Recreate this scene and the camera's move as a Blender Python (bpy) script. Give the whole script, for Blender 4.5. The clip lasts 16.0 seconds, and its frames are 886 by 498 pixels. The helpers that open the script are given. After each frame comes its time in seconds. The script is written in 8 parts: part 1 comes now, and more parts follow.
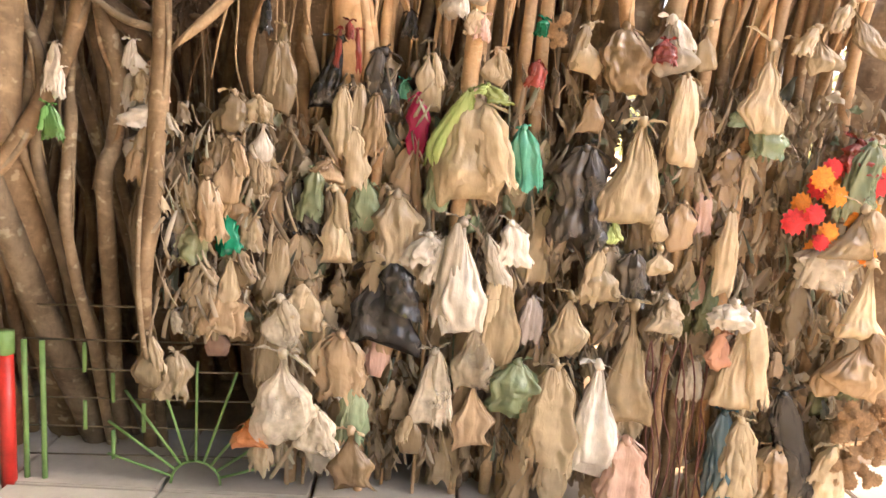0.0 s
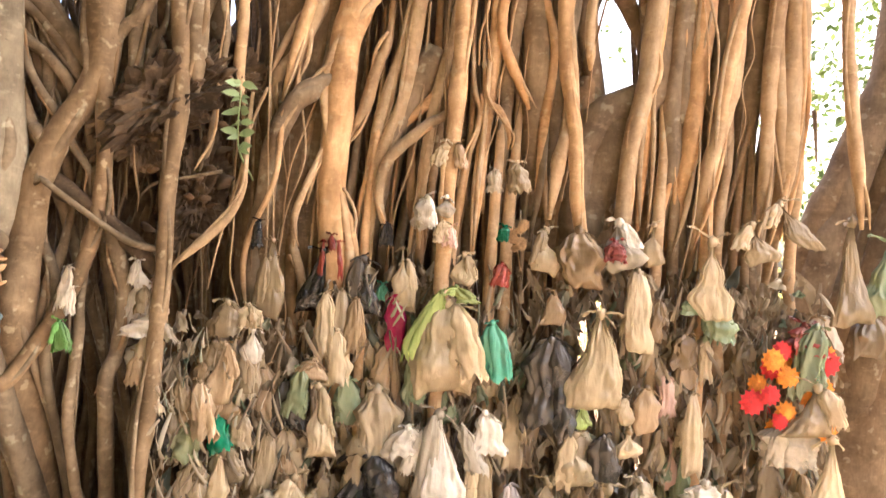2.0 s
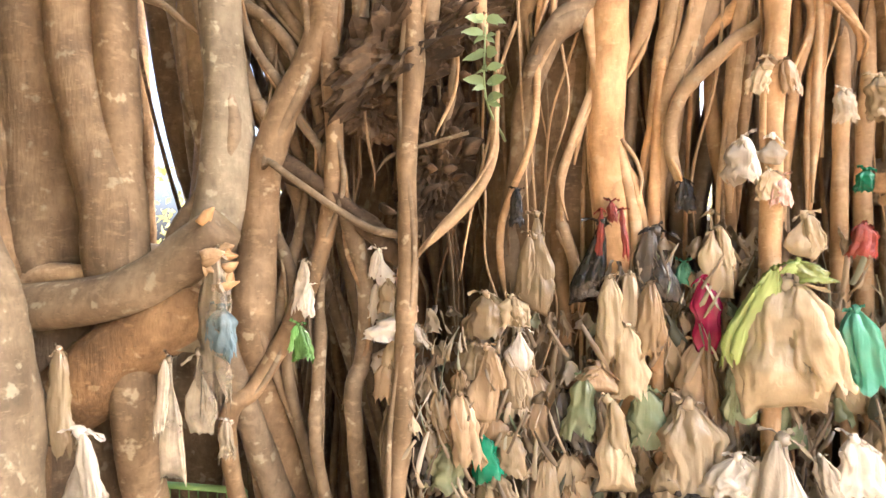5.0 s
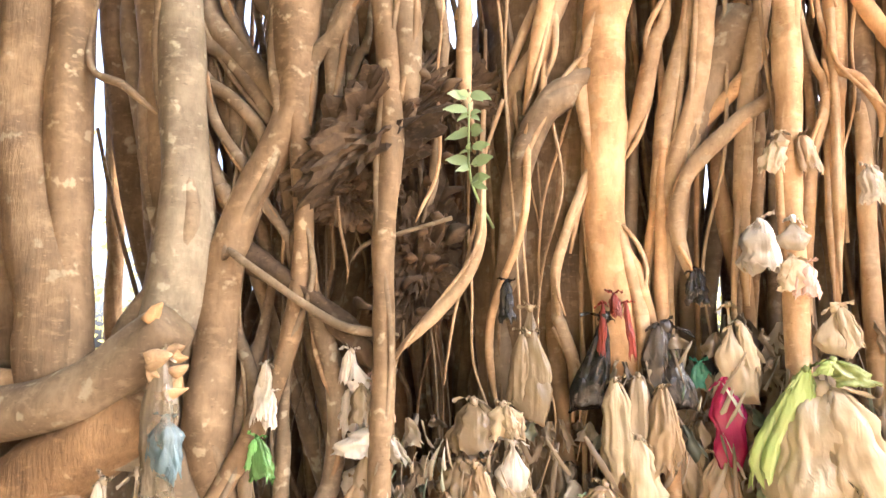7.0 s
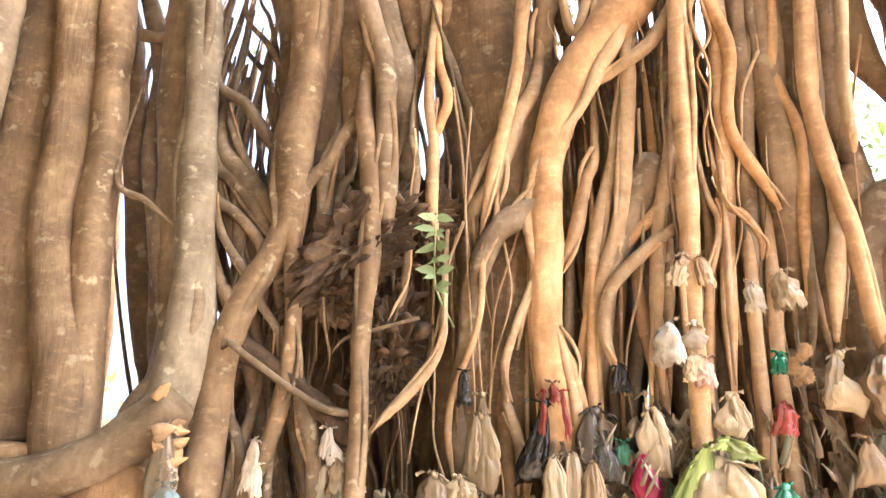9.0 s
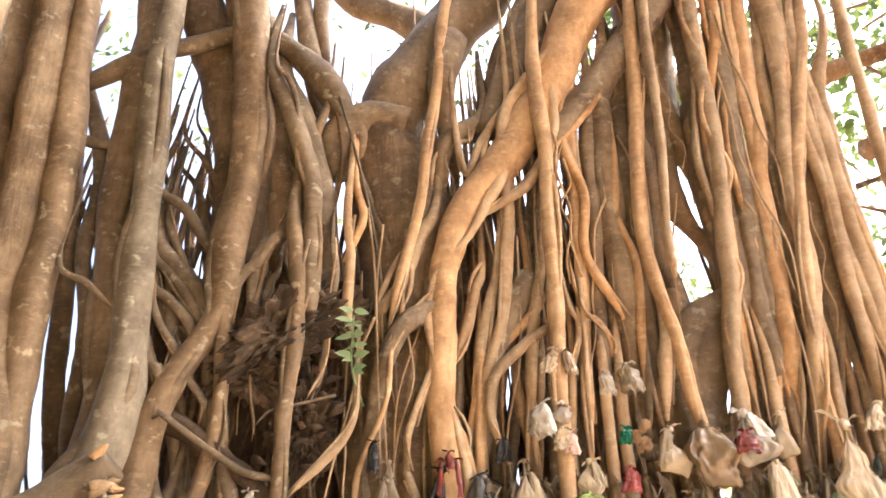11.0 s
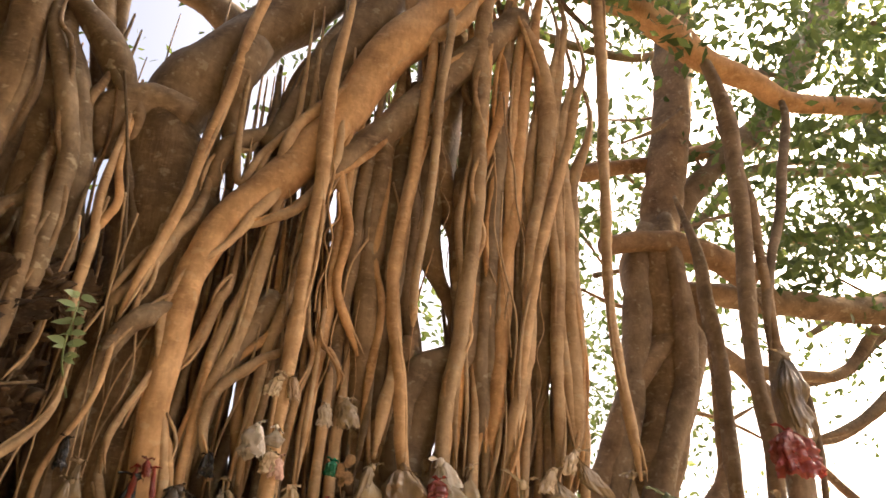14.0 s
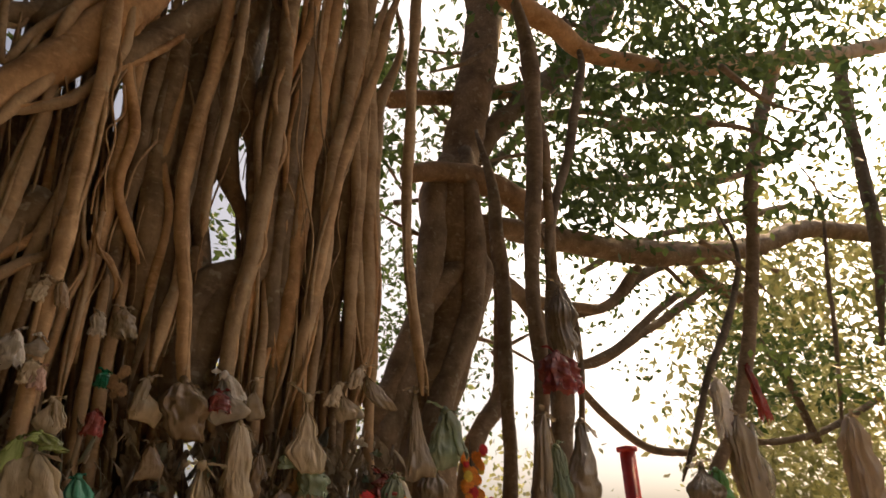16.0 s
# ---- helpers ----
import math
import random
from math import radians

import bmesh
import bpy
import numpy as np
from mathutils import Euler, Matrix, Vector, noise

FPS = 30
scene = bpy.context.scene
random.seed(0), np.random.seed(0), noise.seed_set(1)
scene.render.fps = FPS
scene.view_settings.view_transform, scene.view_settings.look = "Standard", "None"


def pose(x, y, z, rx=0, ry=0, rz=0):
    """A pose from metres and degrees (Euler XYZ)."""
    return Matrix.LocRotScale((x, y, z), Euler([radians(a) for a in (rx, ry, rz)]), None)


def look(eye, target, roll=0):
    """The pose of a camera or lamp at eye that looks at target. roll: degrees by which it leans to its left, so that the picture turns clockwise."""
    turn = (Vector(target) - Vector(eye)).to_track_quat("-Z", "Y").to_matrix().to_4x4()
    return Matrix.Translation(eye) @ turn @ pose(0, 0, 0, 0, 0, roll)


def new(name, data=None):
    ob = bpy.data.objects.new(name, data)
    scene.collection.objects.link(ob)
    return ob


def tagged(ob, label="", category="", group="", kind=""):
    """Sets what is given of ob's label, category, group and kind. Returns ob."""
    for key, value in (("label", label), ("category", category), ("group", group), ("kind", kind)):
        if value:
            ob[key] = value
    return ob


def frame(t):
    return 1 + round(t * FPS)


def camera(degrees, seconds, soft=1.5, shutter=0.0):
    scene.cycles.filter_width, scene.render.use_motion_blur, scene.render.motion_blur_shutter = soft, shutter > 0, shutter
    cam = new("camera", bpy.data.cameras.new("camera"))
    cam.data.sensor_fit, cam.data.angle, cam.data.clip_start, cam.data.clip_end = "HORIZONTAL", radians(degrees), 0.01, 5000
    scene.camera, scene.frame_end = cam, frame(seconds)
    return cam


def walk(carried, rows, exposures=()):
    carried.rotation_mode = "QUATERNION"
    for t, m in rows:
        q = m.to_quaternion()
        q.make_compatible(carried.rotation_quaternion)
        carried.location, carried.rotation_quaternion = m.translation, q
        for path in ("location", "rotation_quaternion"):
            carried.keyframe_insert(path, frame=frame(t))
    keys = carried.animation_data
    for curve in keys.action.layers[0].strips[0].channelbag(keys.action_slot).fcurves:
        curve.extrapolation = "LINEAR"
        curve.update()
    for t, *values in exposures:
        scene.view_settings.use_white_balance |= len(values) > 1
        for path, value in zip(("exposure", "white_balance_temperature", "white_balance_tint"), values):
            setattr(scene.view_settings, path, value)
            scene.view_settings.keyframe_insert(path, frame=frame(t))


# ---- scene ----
cam = camera(61.8, 16.0, soft=1.45, shutter=0.3)
walk(cam, [
    (0.0, look((0.195, 0.220, 1.935), (0.305, 2.780, 1.491), 4.13)),
    (0.5, look((0.272, 0.176, 1.985), (0.186, 2.750, 1.629), 3.41)),
    (1.0, look((0.246, 0.132, 2.017), (0.026, 2.713, 1.795), 2.76)),
    (1.5, look((0.290, 0.062, 2.068), (0.220, 2.660, 1.991), 2.54)),
    (2.0, look((0.320, -0.002, 2.113), (0.365, 2.596, 2.207), 1.99)),
    (2.5, look((0.301, -0.008, 2.134), (0.340, 2.582, 2.368), 1.35)),
    (3.0, look((0.240, 0.040, 2.138), (-0.046, 2.613, 2.385), 1.06)),
    (3.5, look((0.200, 0.079, 2.138), (-0.312, 2.621, 2.315), 0.69)),
    (3.7, look((0.198, 0.093, 2.132), (-0.401, 2.622, 2.213), 0.44)),
    (5.8, look((0.013, 0.935, 2.094), (-0.751, 3.420, 2.126), -1.64)),
    (6.0, look((0.025, 0.941, 2.097), (-0.735, 3.425, 2.199), -1.77)),
    (6.5, look((0.028, 0.935, 2.097), (-0.688, 3.423, 2.338), -1.81)),
    (7.0, look((0.030, 0.926, 2.103), (-0.677, 3.400, 2.479), -1.55)),
    (7.5, look((0.062, 0.832, 2.089), (-0.623, 3.296, 2.553), -1.39)),
    (8.0, look((0.098, 0.726, 2.063), (-0.576, 3.178, 2.609), -1.34)),
    (8.5, look((0.127, 0.620, 2.025), (-0.500, 3.058, 2.676), -1.13)),
    (8.7, look((0.128, 0.591, 2.005), (-0.467, 3.023, 2.707), -0.98)),
    (10.8, look((-0.063, 0.088, 1.598), (-0.153, 2.391, 2.801), -2.52)),
    (11.0, look((-0.076, 0.084, 1.593), (-0.064, 2.373, 2.827), -2.90)),
    (11.5, look((-0.052, 0.055, 1.597), (0.093, 2.318, 2.868), -0.93)),
    (12.0, look((-0.018, 0.032, 1.594), (0.203, 2.273, 2.894), 0.31)),
    (12.5, look((0.000, 0.001, 1.600), (0.312, 2.227, 2.906), 1.09)),
    (13.0, look((0.010, -0.015, 1.598), (0.452, 2.187, 2.907), 1.23)),
    (13.5, look((0.022, -0.038, 1.596), (0.617, 2.132, 2.898), 0.74)),
    (14.0, look((0.032, -0.042, 1.598), (0.776, 2.098, 2.874), 0.79)),
    (14.5, look((0.064, -0.042, 1.599), (0.943, 2.049, 2.871), 0.28)),
    (15.0, look((0.102, -0.024, 1.589), (1.127, 2.034, 2.803), -0.89)),
    (15.5, look((0.113, -0.021, 1.576), (1.337, 1.975, 2.706), -2.36)),
    (16.0, look((0.065, -0.012, 1.554), (1.466, 1.913, 2.599), -2.88)),
], exposures=[
    (0.0, 3.22, 6050, 10), (3.7, 3.4, 5900, 9), (7.0, 3.8, 5750, 9), (8.7, 3.72, 5700, 9), (10.8, 3.32, 5800, 9),
    (12.5, 2.7, 6600, 10), (14.0, 2.0, 6850, 11), (15.0, 1.38, 6750, 10), (16.0, 0.38, 6650, 9),
])

# ---- light ----
SUN_UP, SUN_ROUND = radians(38), radians(77)
world = bpy.data.worlds.new("sky")
scene.world = world
world.use_nodes = True
wn, wl = world.node_tree.nodes, world.node_tree.links
sky = wn.new("ShaderNodeTexSky")
sky.sky_type, sky.sun_disc = "NISHITA", False
sky.sun_elevation, sky.sun_rotation = SUN_UP, SUN_ROUND
sky.air_density, sky.dust_density, sky.ozone_density = 0.5, 10.0, 0.0
wn["Background"].inputs["Strength"].default_value = 0.15
wl.new(sky.outputs[0], wn["Background"].inputs["Color"])
sun_data = bpy.data.lights.new("sun", "SUN")
sun_data.energy, sun_data.angle, sun_data.color = 2.6, radians(1.5), (1.0, 0.64, 0.32)
sun = new("sun", sun_data)
sun_way = Vector((math.sin(SUN_ROUND) * math.cos(SUN_UP), math.cos(SUN_ROUND) * math.cos(SUN_UP), math.sin(SUN_UP)))
sun.matrix_world = look(sun_way * 30, (0, 0, 0))
scene.view_settings.exposure = 0.0


# ---- materials ----
def material(name):
    m = bpy.data.materials.new(name)
    m.use_nodes = True
    return m, m.node_tree.nodes, m.node_tree.links, m.node_tree.nodes["Principled BSDF"]


def noise_node(n, l, scale, detail=6, rough=0.6, stretch=None):
    tex = n.new("ShaderNodeTexNoise")
    tex.inputs["Scale"].default_value, tex.inputs["Detail"].default_value, tex.inputs["Roughness"].default_value = scale, detail, rough
    co = n.new("ShaderNodeTexCoord")
    mp = n.new("ShaderNodeMapping")
    if stretch:
        mp.inputs["Scale"].default_value = stretch
    l.new(co.outputs["Object"], mp.inputs["Vector"])
    l.new(mp.outputs["Vector"], tex.inputs["Vector"])
    return tex


def ramp(n, l, src, stops):
    r = n.new("ShaderNodeValToRGB")
    while len(r.color_ramp.elements) < len(stops):
        r.color_ramp.elements.new(0.5)
    for e, (p, c) in zip(r.color_ramp.elements, stops):
        e.position, e.color = p, (*c, 1)
    l.new(src, r.inputs["Fac"])
    return r.outputs["Color"]


def blend(n, l, fac, a, b, mode="MIX"):
    x = n.new("ShaderNodeMix")
    x.data_type, x.blend_type = "RGBA", mode
    for sock, v in ((x.inputs["Factor"], fac), (x.inputs["A"], a), (x.inputs["B"], b)):
        if isinstance(v, (int, float)):
            sock.default_value = v
        elif isinstance(v, tuple):
            sock.default_value = (*v, 1)
        else:
            l.new(v, sock)
    return x.outputs["Result"]


def bump(n, l, src, dist, strength, bsdf, prev=None):
    b = n.new("ShaderNodeBump")
    b.inputs["Distance"].default_value, b.inputs["Strength"].default_value = dist, strength
    l.new(src, b.inputs["Height"])
    if prev:
        l.new(prev, b.inputs["Normal"])
    l.new(b.outputs["Normal"], bsdf.inputs["Normal"])
    return b.outputs["Normal"]


def bark(name, dark, mid, pale, rough=0.75, lichen=0.4, fissure=0.0):
    m, n, l, p = material(name)
    big = noise_node(n, l, 5, 5)
    fine = noise_node(n, l, 46, 8, 0.7, (1, 1, 0.35))
    rings = noise_node(n, l, 22, 4, 0.6, (0.8, 0.8, 1.6))
    spots = noise_node(n, l, 17, 3, 0.5)
    info = n.new("ShaderNodeObjectInfo")
    c = ramp(n, l, big.outputs["Fac"], [(0.3, dark), (0.5, mid), (0.72, pale)])
    c = blend(n, l, ramp(n, l, fine.outputs["Fac"], [(0.42, (0, 0, 0)), (0.75, (0.5, 0.5, 0.5))]), c, tuple(v * 0.6 for v in dark))
    c = blend(n, l, ramp(n, l, rings.outputs["Fac"], [(0.55, (0, 0, 0)), (0.72, (0.35, 0.35, 0.35))]), c, tuple(min(1, v * 1.35) for v in pale))
    c = blend(n, l, ramp(n, l, spots.outputs["Fac"], [(0.62, (0, 0, 0)), (0.68, (lichen, lichen, lichen))]), c, (0.46, 0.43, 0.33))
    specks = noise_node(n, l, 52, 2, 0.5, (0.8, 0.8, 2.2))
    c = blend(n, l, ramp(n, l, specks.outputs["Fac"], [(0.66, (0, 0, 0)), (0.72, (0.22, 0.22, 0.22))]), c, tuple(min(1, v * 1.5) for v in pale))
    c = blend(n, l, ramp(n, l, specks.outputs["Fac"], [(0.26, (0.35, 0.35, 0.35)), (0.32, (0, 0, 0))]), c, tuple(v * 0.45 for v in dark))
    tint = ramp(n, l, info.outputs["Random"], [(0.0, (0.74, 0.72, 0.66)), (0.35, (1.0, 0.98, 0.92)), (0.7, (1.12, 1.06, 0.95)), (1.0, (1.25, 1.02, 0.76))])
    c = blend(n, l, 1.0, c, tint, "MULTIPLY")
    l.new(c, p.inputs["Base Color"])
    p.inputs["Roughness"].default_value = rough
    p.inputs["Specular IOR Level"].default_value = 0.3
    b1 = bump(n, l, rings.outputs["Fac"], 0.005, 0.4, p)
    b1 = bump(n, l, fine.outputs["Fac"], 0.003, 0.45, p, b1)
    if fissure:
        cracks = noise_node(n, l, 34, 6, 0.65, (1, 1, 0.14))
        bump(n, l, cracks.outputs["Fac"], 0.012, fissure, p, b1)
    return m


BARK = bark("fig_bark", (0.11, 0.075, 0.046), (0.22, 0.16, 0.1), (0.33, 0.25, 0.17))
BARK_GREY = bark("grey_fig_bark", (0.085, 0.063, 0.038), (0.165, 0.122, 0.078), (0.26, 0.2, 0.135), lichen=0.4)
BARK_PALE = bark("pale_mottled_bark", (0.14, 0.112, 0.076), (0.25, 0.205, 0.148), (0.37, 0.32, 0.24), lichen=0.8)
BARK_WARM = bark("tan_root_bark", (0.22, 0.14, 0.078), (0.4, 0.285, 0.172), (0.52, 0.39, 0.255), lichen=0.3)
# fissured, and darkened so the left hollow's shade sits in its colour
BARK_ROUGH_SHADED = bark("shaded_fissured_bark", (0.075, 0.05, 0.028), (0.155, 0.106, 0.06), (0.25, 0.18, 0.11), lichen=0.25, fissure=1.0)
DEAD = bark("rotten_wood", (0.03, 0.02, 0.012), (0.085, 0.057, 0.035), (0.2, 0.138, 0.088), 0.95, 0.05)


def plastic(name, colour, dirt=(0.33, 0.24, 0.155), grime=0.55, sheer=0.34, gloss=0.19, film=0.16):
    m, n, l, p = material(name)
    big = noise_node(n, l, 6, 5, 0.6)
    streak = noise_node(n, l, 8, 3, 0.55, (3.0, 3.0, 0.55))
    streak.inputs["Distortion"].default_value = 0.9
    crease = noise_node(n, l, 7, 4, 0.6, (2.2, 2.2, 0.6))
    crease.noise_type = "RIDGED_MULTIFRACTAL"
    crease.inputs["Distortion"].default_value = 1.0
    info = n.new("ShaderNodeObjectInfo")
    c = blend(n, l, ramp(n, l, big.outputs["Fac"], [(0.4, (0, 0, 0)), (0.72, (grime, grime, grime))]), colour, dirt)
    c = blend(n, l, ramp(n, l, streak.outputs["Fac"], [(0.3, (grime * 0.4,) * 3), (0.46, (0, 0, 0))]), c, tuple(v * 0.6 for v in dirt))
    c = blend(n, l, 1.0, c, ramp(n, l, info.outputs["Random"], [(0.0, (0.55, 0.5, 0.42)), (0.4, (0.88, 0.84, 0.76)), (0.8, (1.08, 1.05, 1.0)), (1.0, (1.18, 1.18, 1.17))]), "MULTIPLY")
    l.new(c, p.inputs["Base Color"])
    p.inputs["Roughness"].default_value = gloss
    p.inputs["Specular IOR Level"].default_value = 0.75
    nrm = bump(n, l, streak.outputs["Fac"], 0.02, 0.4, p)
    nrm = bump(n, l, crease.outputs["Fac"], 0.012, 0.5, p, nrm)
    wrinkle = noise_node(n, l, 24, 3, 0.55, (1.6, 1.6, 0.8))
    wrinkle.noise_type = "RIDGED_MULTIFRACTAL"
    wrinkle.inputs["Distortion"].default_value = 1.6
    nrm = bump(n, l, wrinkle.outputs["Fac"], 0.004, 0.55, p, nrm)
    tr = n.new("ShaderNodeBsdfTranslucent")
    l.new(c, tr.inputs["Color"])
    l.new(nrm, tr.inputs["Normal"])
    mx = n.new("ShaderNodeMixShader")
    mx.inputs["Fac"].default_value = sheer
    l.new(p.outputs[0], mx.inputs[1])
    l.new(tr.outputs[0], mx.inputs[2])
    # thin spots, where one looks through the film
    thin = n.new("ShaderNodeMixShader")
    l.new(ramp(n, l, big.outputs["Fac"], [(0.38, (min(0.7, film * 2.0),) * 3), (0.6, (film * 0.25,) * 3)]), thin.inputs["Fac"])
    l.new(mx.outputs[0], thin.inputs[1])
    l.new(n.new("ShaderNodeBsdfTransparent").outputs[0], thin.inputs[2])
    l.new(thin.outputs[0], n["Material Output"].inputs["Surface"])
    return m


TONES = {
    "cream": ("dusty cream plastic", (0.7, 0.59, 0.405), 0.5), "tan": ("dirt-browned tan plastic", (0.52, 0.385, 0.24), 0.5),
    "dust": ("grey-beige dusty plastic", (0.45, 0.365, 0.24), 0.5), "white": ("white plastic", (0.82, 0.78, 0.71), 0.25),
    "clear": ("cloudy clear plastic", (0.68, 0.62, 0.51), 0.35), "black": ("black plastic", (0.022, 0.022, 0.024), 0.12),
    "smoke": ("faded black plastic", (0.07, 0.065, 0.06), 0.3), "mint": ("pale mint-green plastic", (0.34, 0.45, 0.28), 0.4),
    "lime": ("bright lime-green plastic", (0.46, 0.6, 0.2), 0.25), "green": ("grass-green plastic", (0.22, 0.55, 0.16), 0.2),
    "olive": ("dull olive-green plastic", (0.27, 0.31, 0.17), 0.4), "emerald": ("emerald-green plastic", (0.0, 0.36, 0.2), 0.1),
    "teal": ("teal plastic", (0.12, 0.5, 0.36), 0.2), "pink": ("hot-pink plastic", (0.72, 0.03, 0.2), 0.1),
    "rose": ("pale rose plastic", (0.72, 0.5, 0.42), 0.35), "salmon": ("salmon-orange plastic", (0.62, 0.32, 0.2), 0.3),
    "orange": ("orange plastic", (0.75, 0.3, 0.1), 0.2), "red": ("faded red cloth", (0.36, 0.04, 0.035), 0.3),
    "lilac": ("pale lilac plastic", (0.6, 0.55, 0.56), 0.2), "blue": ("faded blue plastic", (0.1, 0.25, 0.36), 0.4),
    "blueprint": ("blue-printed plastic", (0.2, 0.33, 0.42), 0.35),
}
PLASTIC = {k: plastic(k + "_plastic", v[1], grime=v[2], film=0.4 if k == "clear" else 0.2 if k in ("white", "mint", "cream") else 0.1) for k, v in TONES.items()}


def simple(name, colour, rough=0.6, metal=0.0, vary=0.3, scale=12, depth=0.002):
    m, n, l, p = material(name)
    t = noise_node(n, l, scale, 6, 0.65)
    l.new(ramp(n, l, t.outputs["Fac"], [(0.3, tuple(v * (1 - vary) for v in colour)), (0.7, tuple(min(1, v * (1 + vary)) for v in colour))]), p.inputs["Base Color"])
    p.inputs["Roughness"].default_value, p.inputs["Metallic"].default_value = rough, metal
    bump(n, l, t.outputs["Fac"], depth, 0.6, p)
    return m


def leafy(name, a, b, sheer=0.45):
    m, n, l, p = material(name)
    g = n.new("ShaderNodeNewGeometry")
    c = ramp(n, l, g.outputs["Random Per Island"], [(0.0, a), (1.0, b)])
    l.new(c, p.inputs["Base Color"])
    p.inputs["Roughness"].default_value = 0.45
    tr = n.new("ShaderNodeBsdfTranslucent")
    l.new(c, tr.inputs["Color"])
    mx = n.new("ShaderNodeMixShader")
    mx.inputs["Fac"].default_value = sheer
    l.new(p.outputs[0], mx.inputs[1])
    l.new(tr.outputs[0], mx.inputs[2])
    l.new(mx.outputs[0], n["Material Output"].inputs["Surface"])
    return m


LEAF = leafy("fig_leaf", (0.05, 0.085, 0.022), (0.13, 0.18, 0.055), 0.55)
# yellow-green leaf, paled further so its colour carries the backlit haze
LEAF_FAR_HAZE = leafy("hazed_far_leaf", (0.22, 0.23, 0.08), (0.42, 0.41, 0.18), 0.65)
LEAF_PLANT = leafy("seedling_leaf", (0.16, 0.26, 0.08), (0.36, 0.44, 0.24), 0.25)
GREEN_PAINT = simple("light_green_paint", (0.17, 0.28, 0.08), 0.55)
RED_PAINT = simple("red_paint", (0.5, 0.03, 0.02), 0.4)
CORD = simple("dark_red_cord", (0.1, 0.035, 0.025), 0.8)
RUST = simple("rusty_wire", (0.12, 0.09, 0.05), 0.7)
PAVING = simple("pale_paving", (0.5, 0.43, 0.34), 0.85, 0, 0.15, 5)
SOIL = simple("dry_soil", (0.24, 0.17, 0.11), 0.95, 0, 0.4, 9, 0.01)
WHITE_PAINT = simple("white_lime_paint", (0.78, 0.75, 0.7), 0.7, 0, 0.06, 6)
MARIGOLD = simple("marigold_petals", (0.8, 0.26, 0.02), 0.7, 0, 0.35, 60, 0.004)
RED_PETAL = simple("red_petals", (0.6, 0.02, 0.02), 0.6, 0, 0.35, 60, 0.004)
YELLOW_PETAL = simple("yellow_petals", (0.75, 0.55, 0.05), 0.6, 0, 0.3, 60, 0.004)
DRY_FLOWER = simple("dried_flower_heads", (0.28, 0.17, 0.08), 0.9, 0, 0.5, 40, 0.01)


# ---- helpers ----
def part(name, mesh, mat, parent, label=""):
    ob = new(name, mesh)
    mesh.materials.append(mat)
    for poly in mesh.polygons:
        poly.use_smooth = True
    ob.parent = parent
    if parent:
        ob.matrix_parent_inverse = Matrix.Translation(-parent.location)
    return tagged(ob, label)


def thing(name, at, label, category, group="", kind=""):
    ob = new(name)
    ob.empty_display_size = 0.05
    ob.location = at
    return tagged(ob, label, category, group, kind)


def mesh_of(name, verts, faces):
    me = bpy.data.meshes.new(name)
    me.from_pydata([tuple(v) for v in verts], [], faces)
    me.update()
    return me


def spline(pts, step):
    """Points along a smooth line through the given ones (any number of columns)."""
    p = np.array(pts, float)
    p = np.vstack([2 * p[0] - p[1], p, 2 * p[-1] - p[-2]])
    out = []
    for i in range(1, len(p) - 2):
        a, b, c, d = p[i - 1], p[i], p[i + 1], p[i + 2]
        k = max(2, int(np.linalg.norm((c - b)[:3]) / step))
        for u in np.arange(k) / k:
            out.append(0.5 * (2 * b + (c - a) * u + (2 * a - 5 * b + 4 * c - d) * u * u + (3 * b - a - 3 * c + d) * u ** 3))
    out.append(p[-2])
    return np.array(out)


def tube(pts, sides=10, step=0.045, lump=0.1, flute=0.0, seed=0, taper_end=False):
    """A tapering, lumpy tube: columns x, y, z, radius."""
    c = spline(pts, step)
    for i in range(len(c)):
        q = Vector((seed * 2.3, i * step * 2.6, 0.5))
        wob = min(0.02, c[i, 3] * 0.6) * (0.0 if lump < 0.05 else 1.0)
        c[i, 0] += wob * noise.noise(q)
        c[i, 2] += 0.4 * wob * noise.noise(q + Vector((9, 0, 0)))
        c[i, 3] *= 1 + (0.0 if lump < 0.05 else 0.16) * noise.noise(q * 1.7 + Vector((0, 0, 7)))
    tang = np.gradient(c[:, :3], axis=0)
    tang /= np.linalg.norm(tang, axis=1)[:, None] + 1e-9
    ref = np.array((0.13, 1.0, 0.07))
    verts, faces = [], []
    for i, (x, y, z, r) in enumerate(c):
        u = np.cross(tang[i], ref)
        u /= np.linalg.norm(u) + 1e-9
        v = np.cross(tang[i], u)
        r = max(r, 0.002)
        if taper_end and i > len(c) - 4:
            r *= (len(c) - i) / 4
        for k in range(sides):
            a = 2 * math.pi * k / sides
            q = Vector((math.cos(a) * 1.3 + seed * 3.7, math.sin(a) * 1.3, i * step * 3.2 / max(0.25, min(1, r * 14))))
            e = 1 + lump * noise.noise(q) * 1.6 + flute * math.cos(3 * a + seed + i * 0.02) + 0.5 * lump * noise.noise(q * 3.1)
            w = (u * math.cos(a) + v * math.sin(a)) * r * e
            verts.append((x + w[0], y + w[1], z + w[2]))
    n = len(c)
    for i in range(n - 1):
        for k in range(sides):
            j = (k + 1) % sides
            faces.append((i * sides + k, i * sides + j, (i + 1) * sides + j, (i + 1) * sides + k))
    faces.append(tuple(range(sides))[::-1])
    faces.append(tuple((n - 1) * sides + k for k in range(sides)))
    return verts, faces


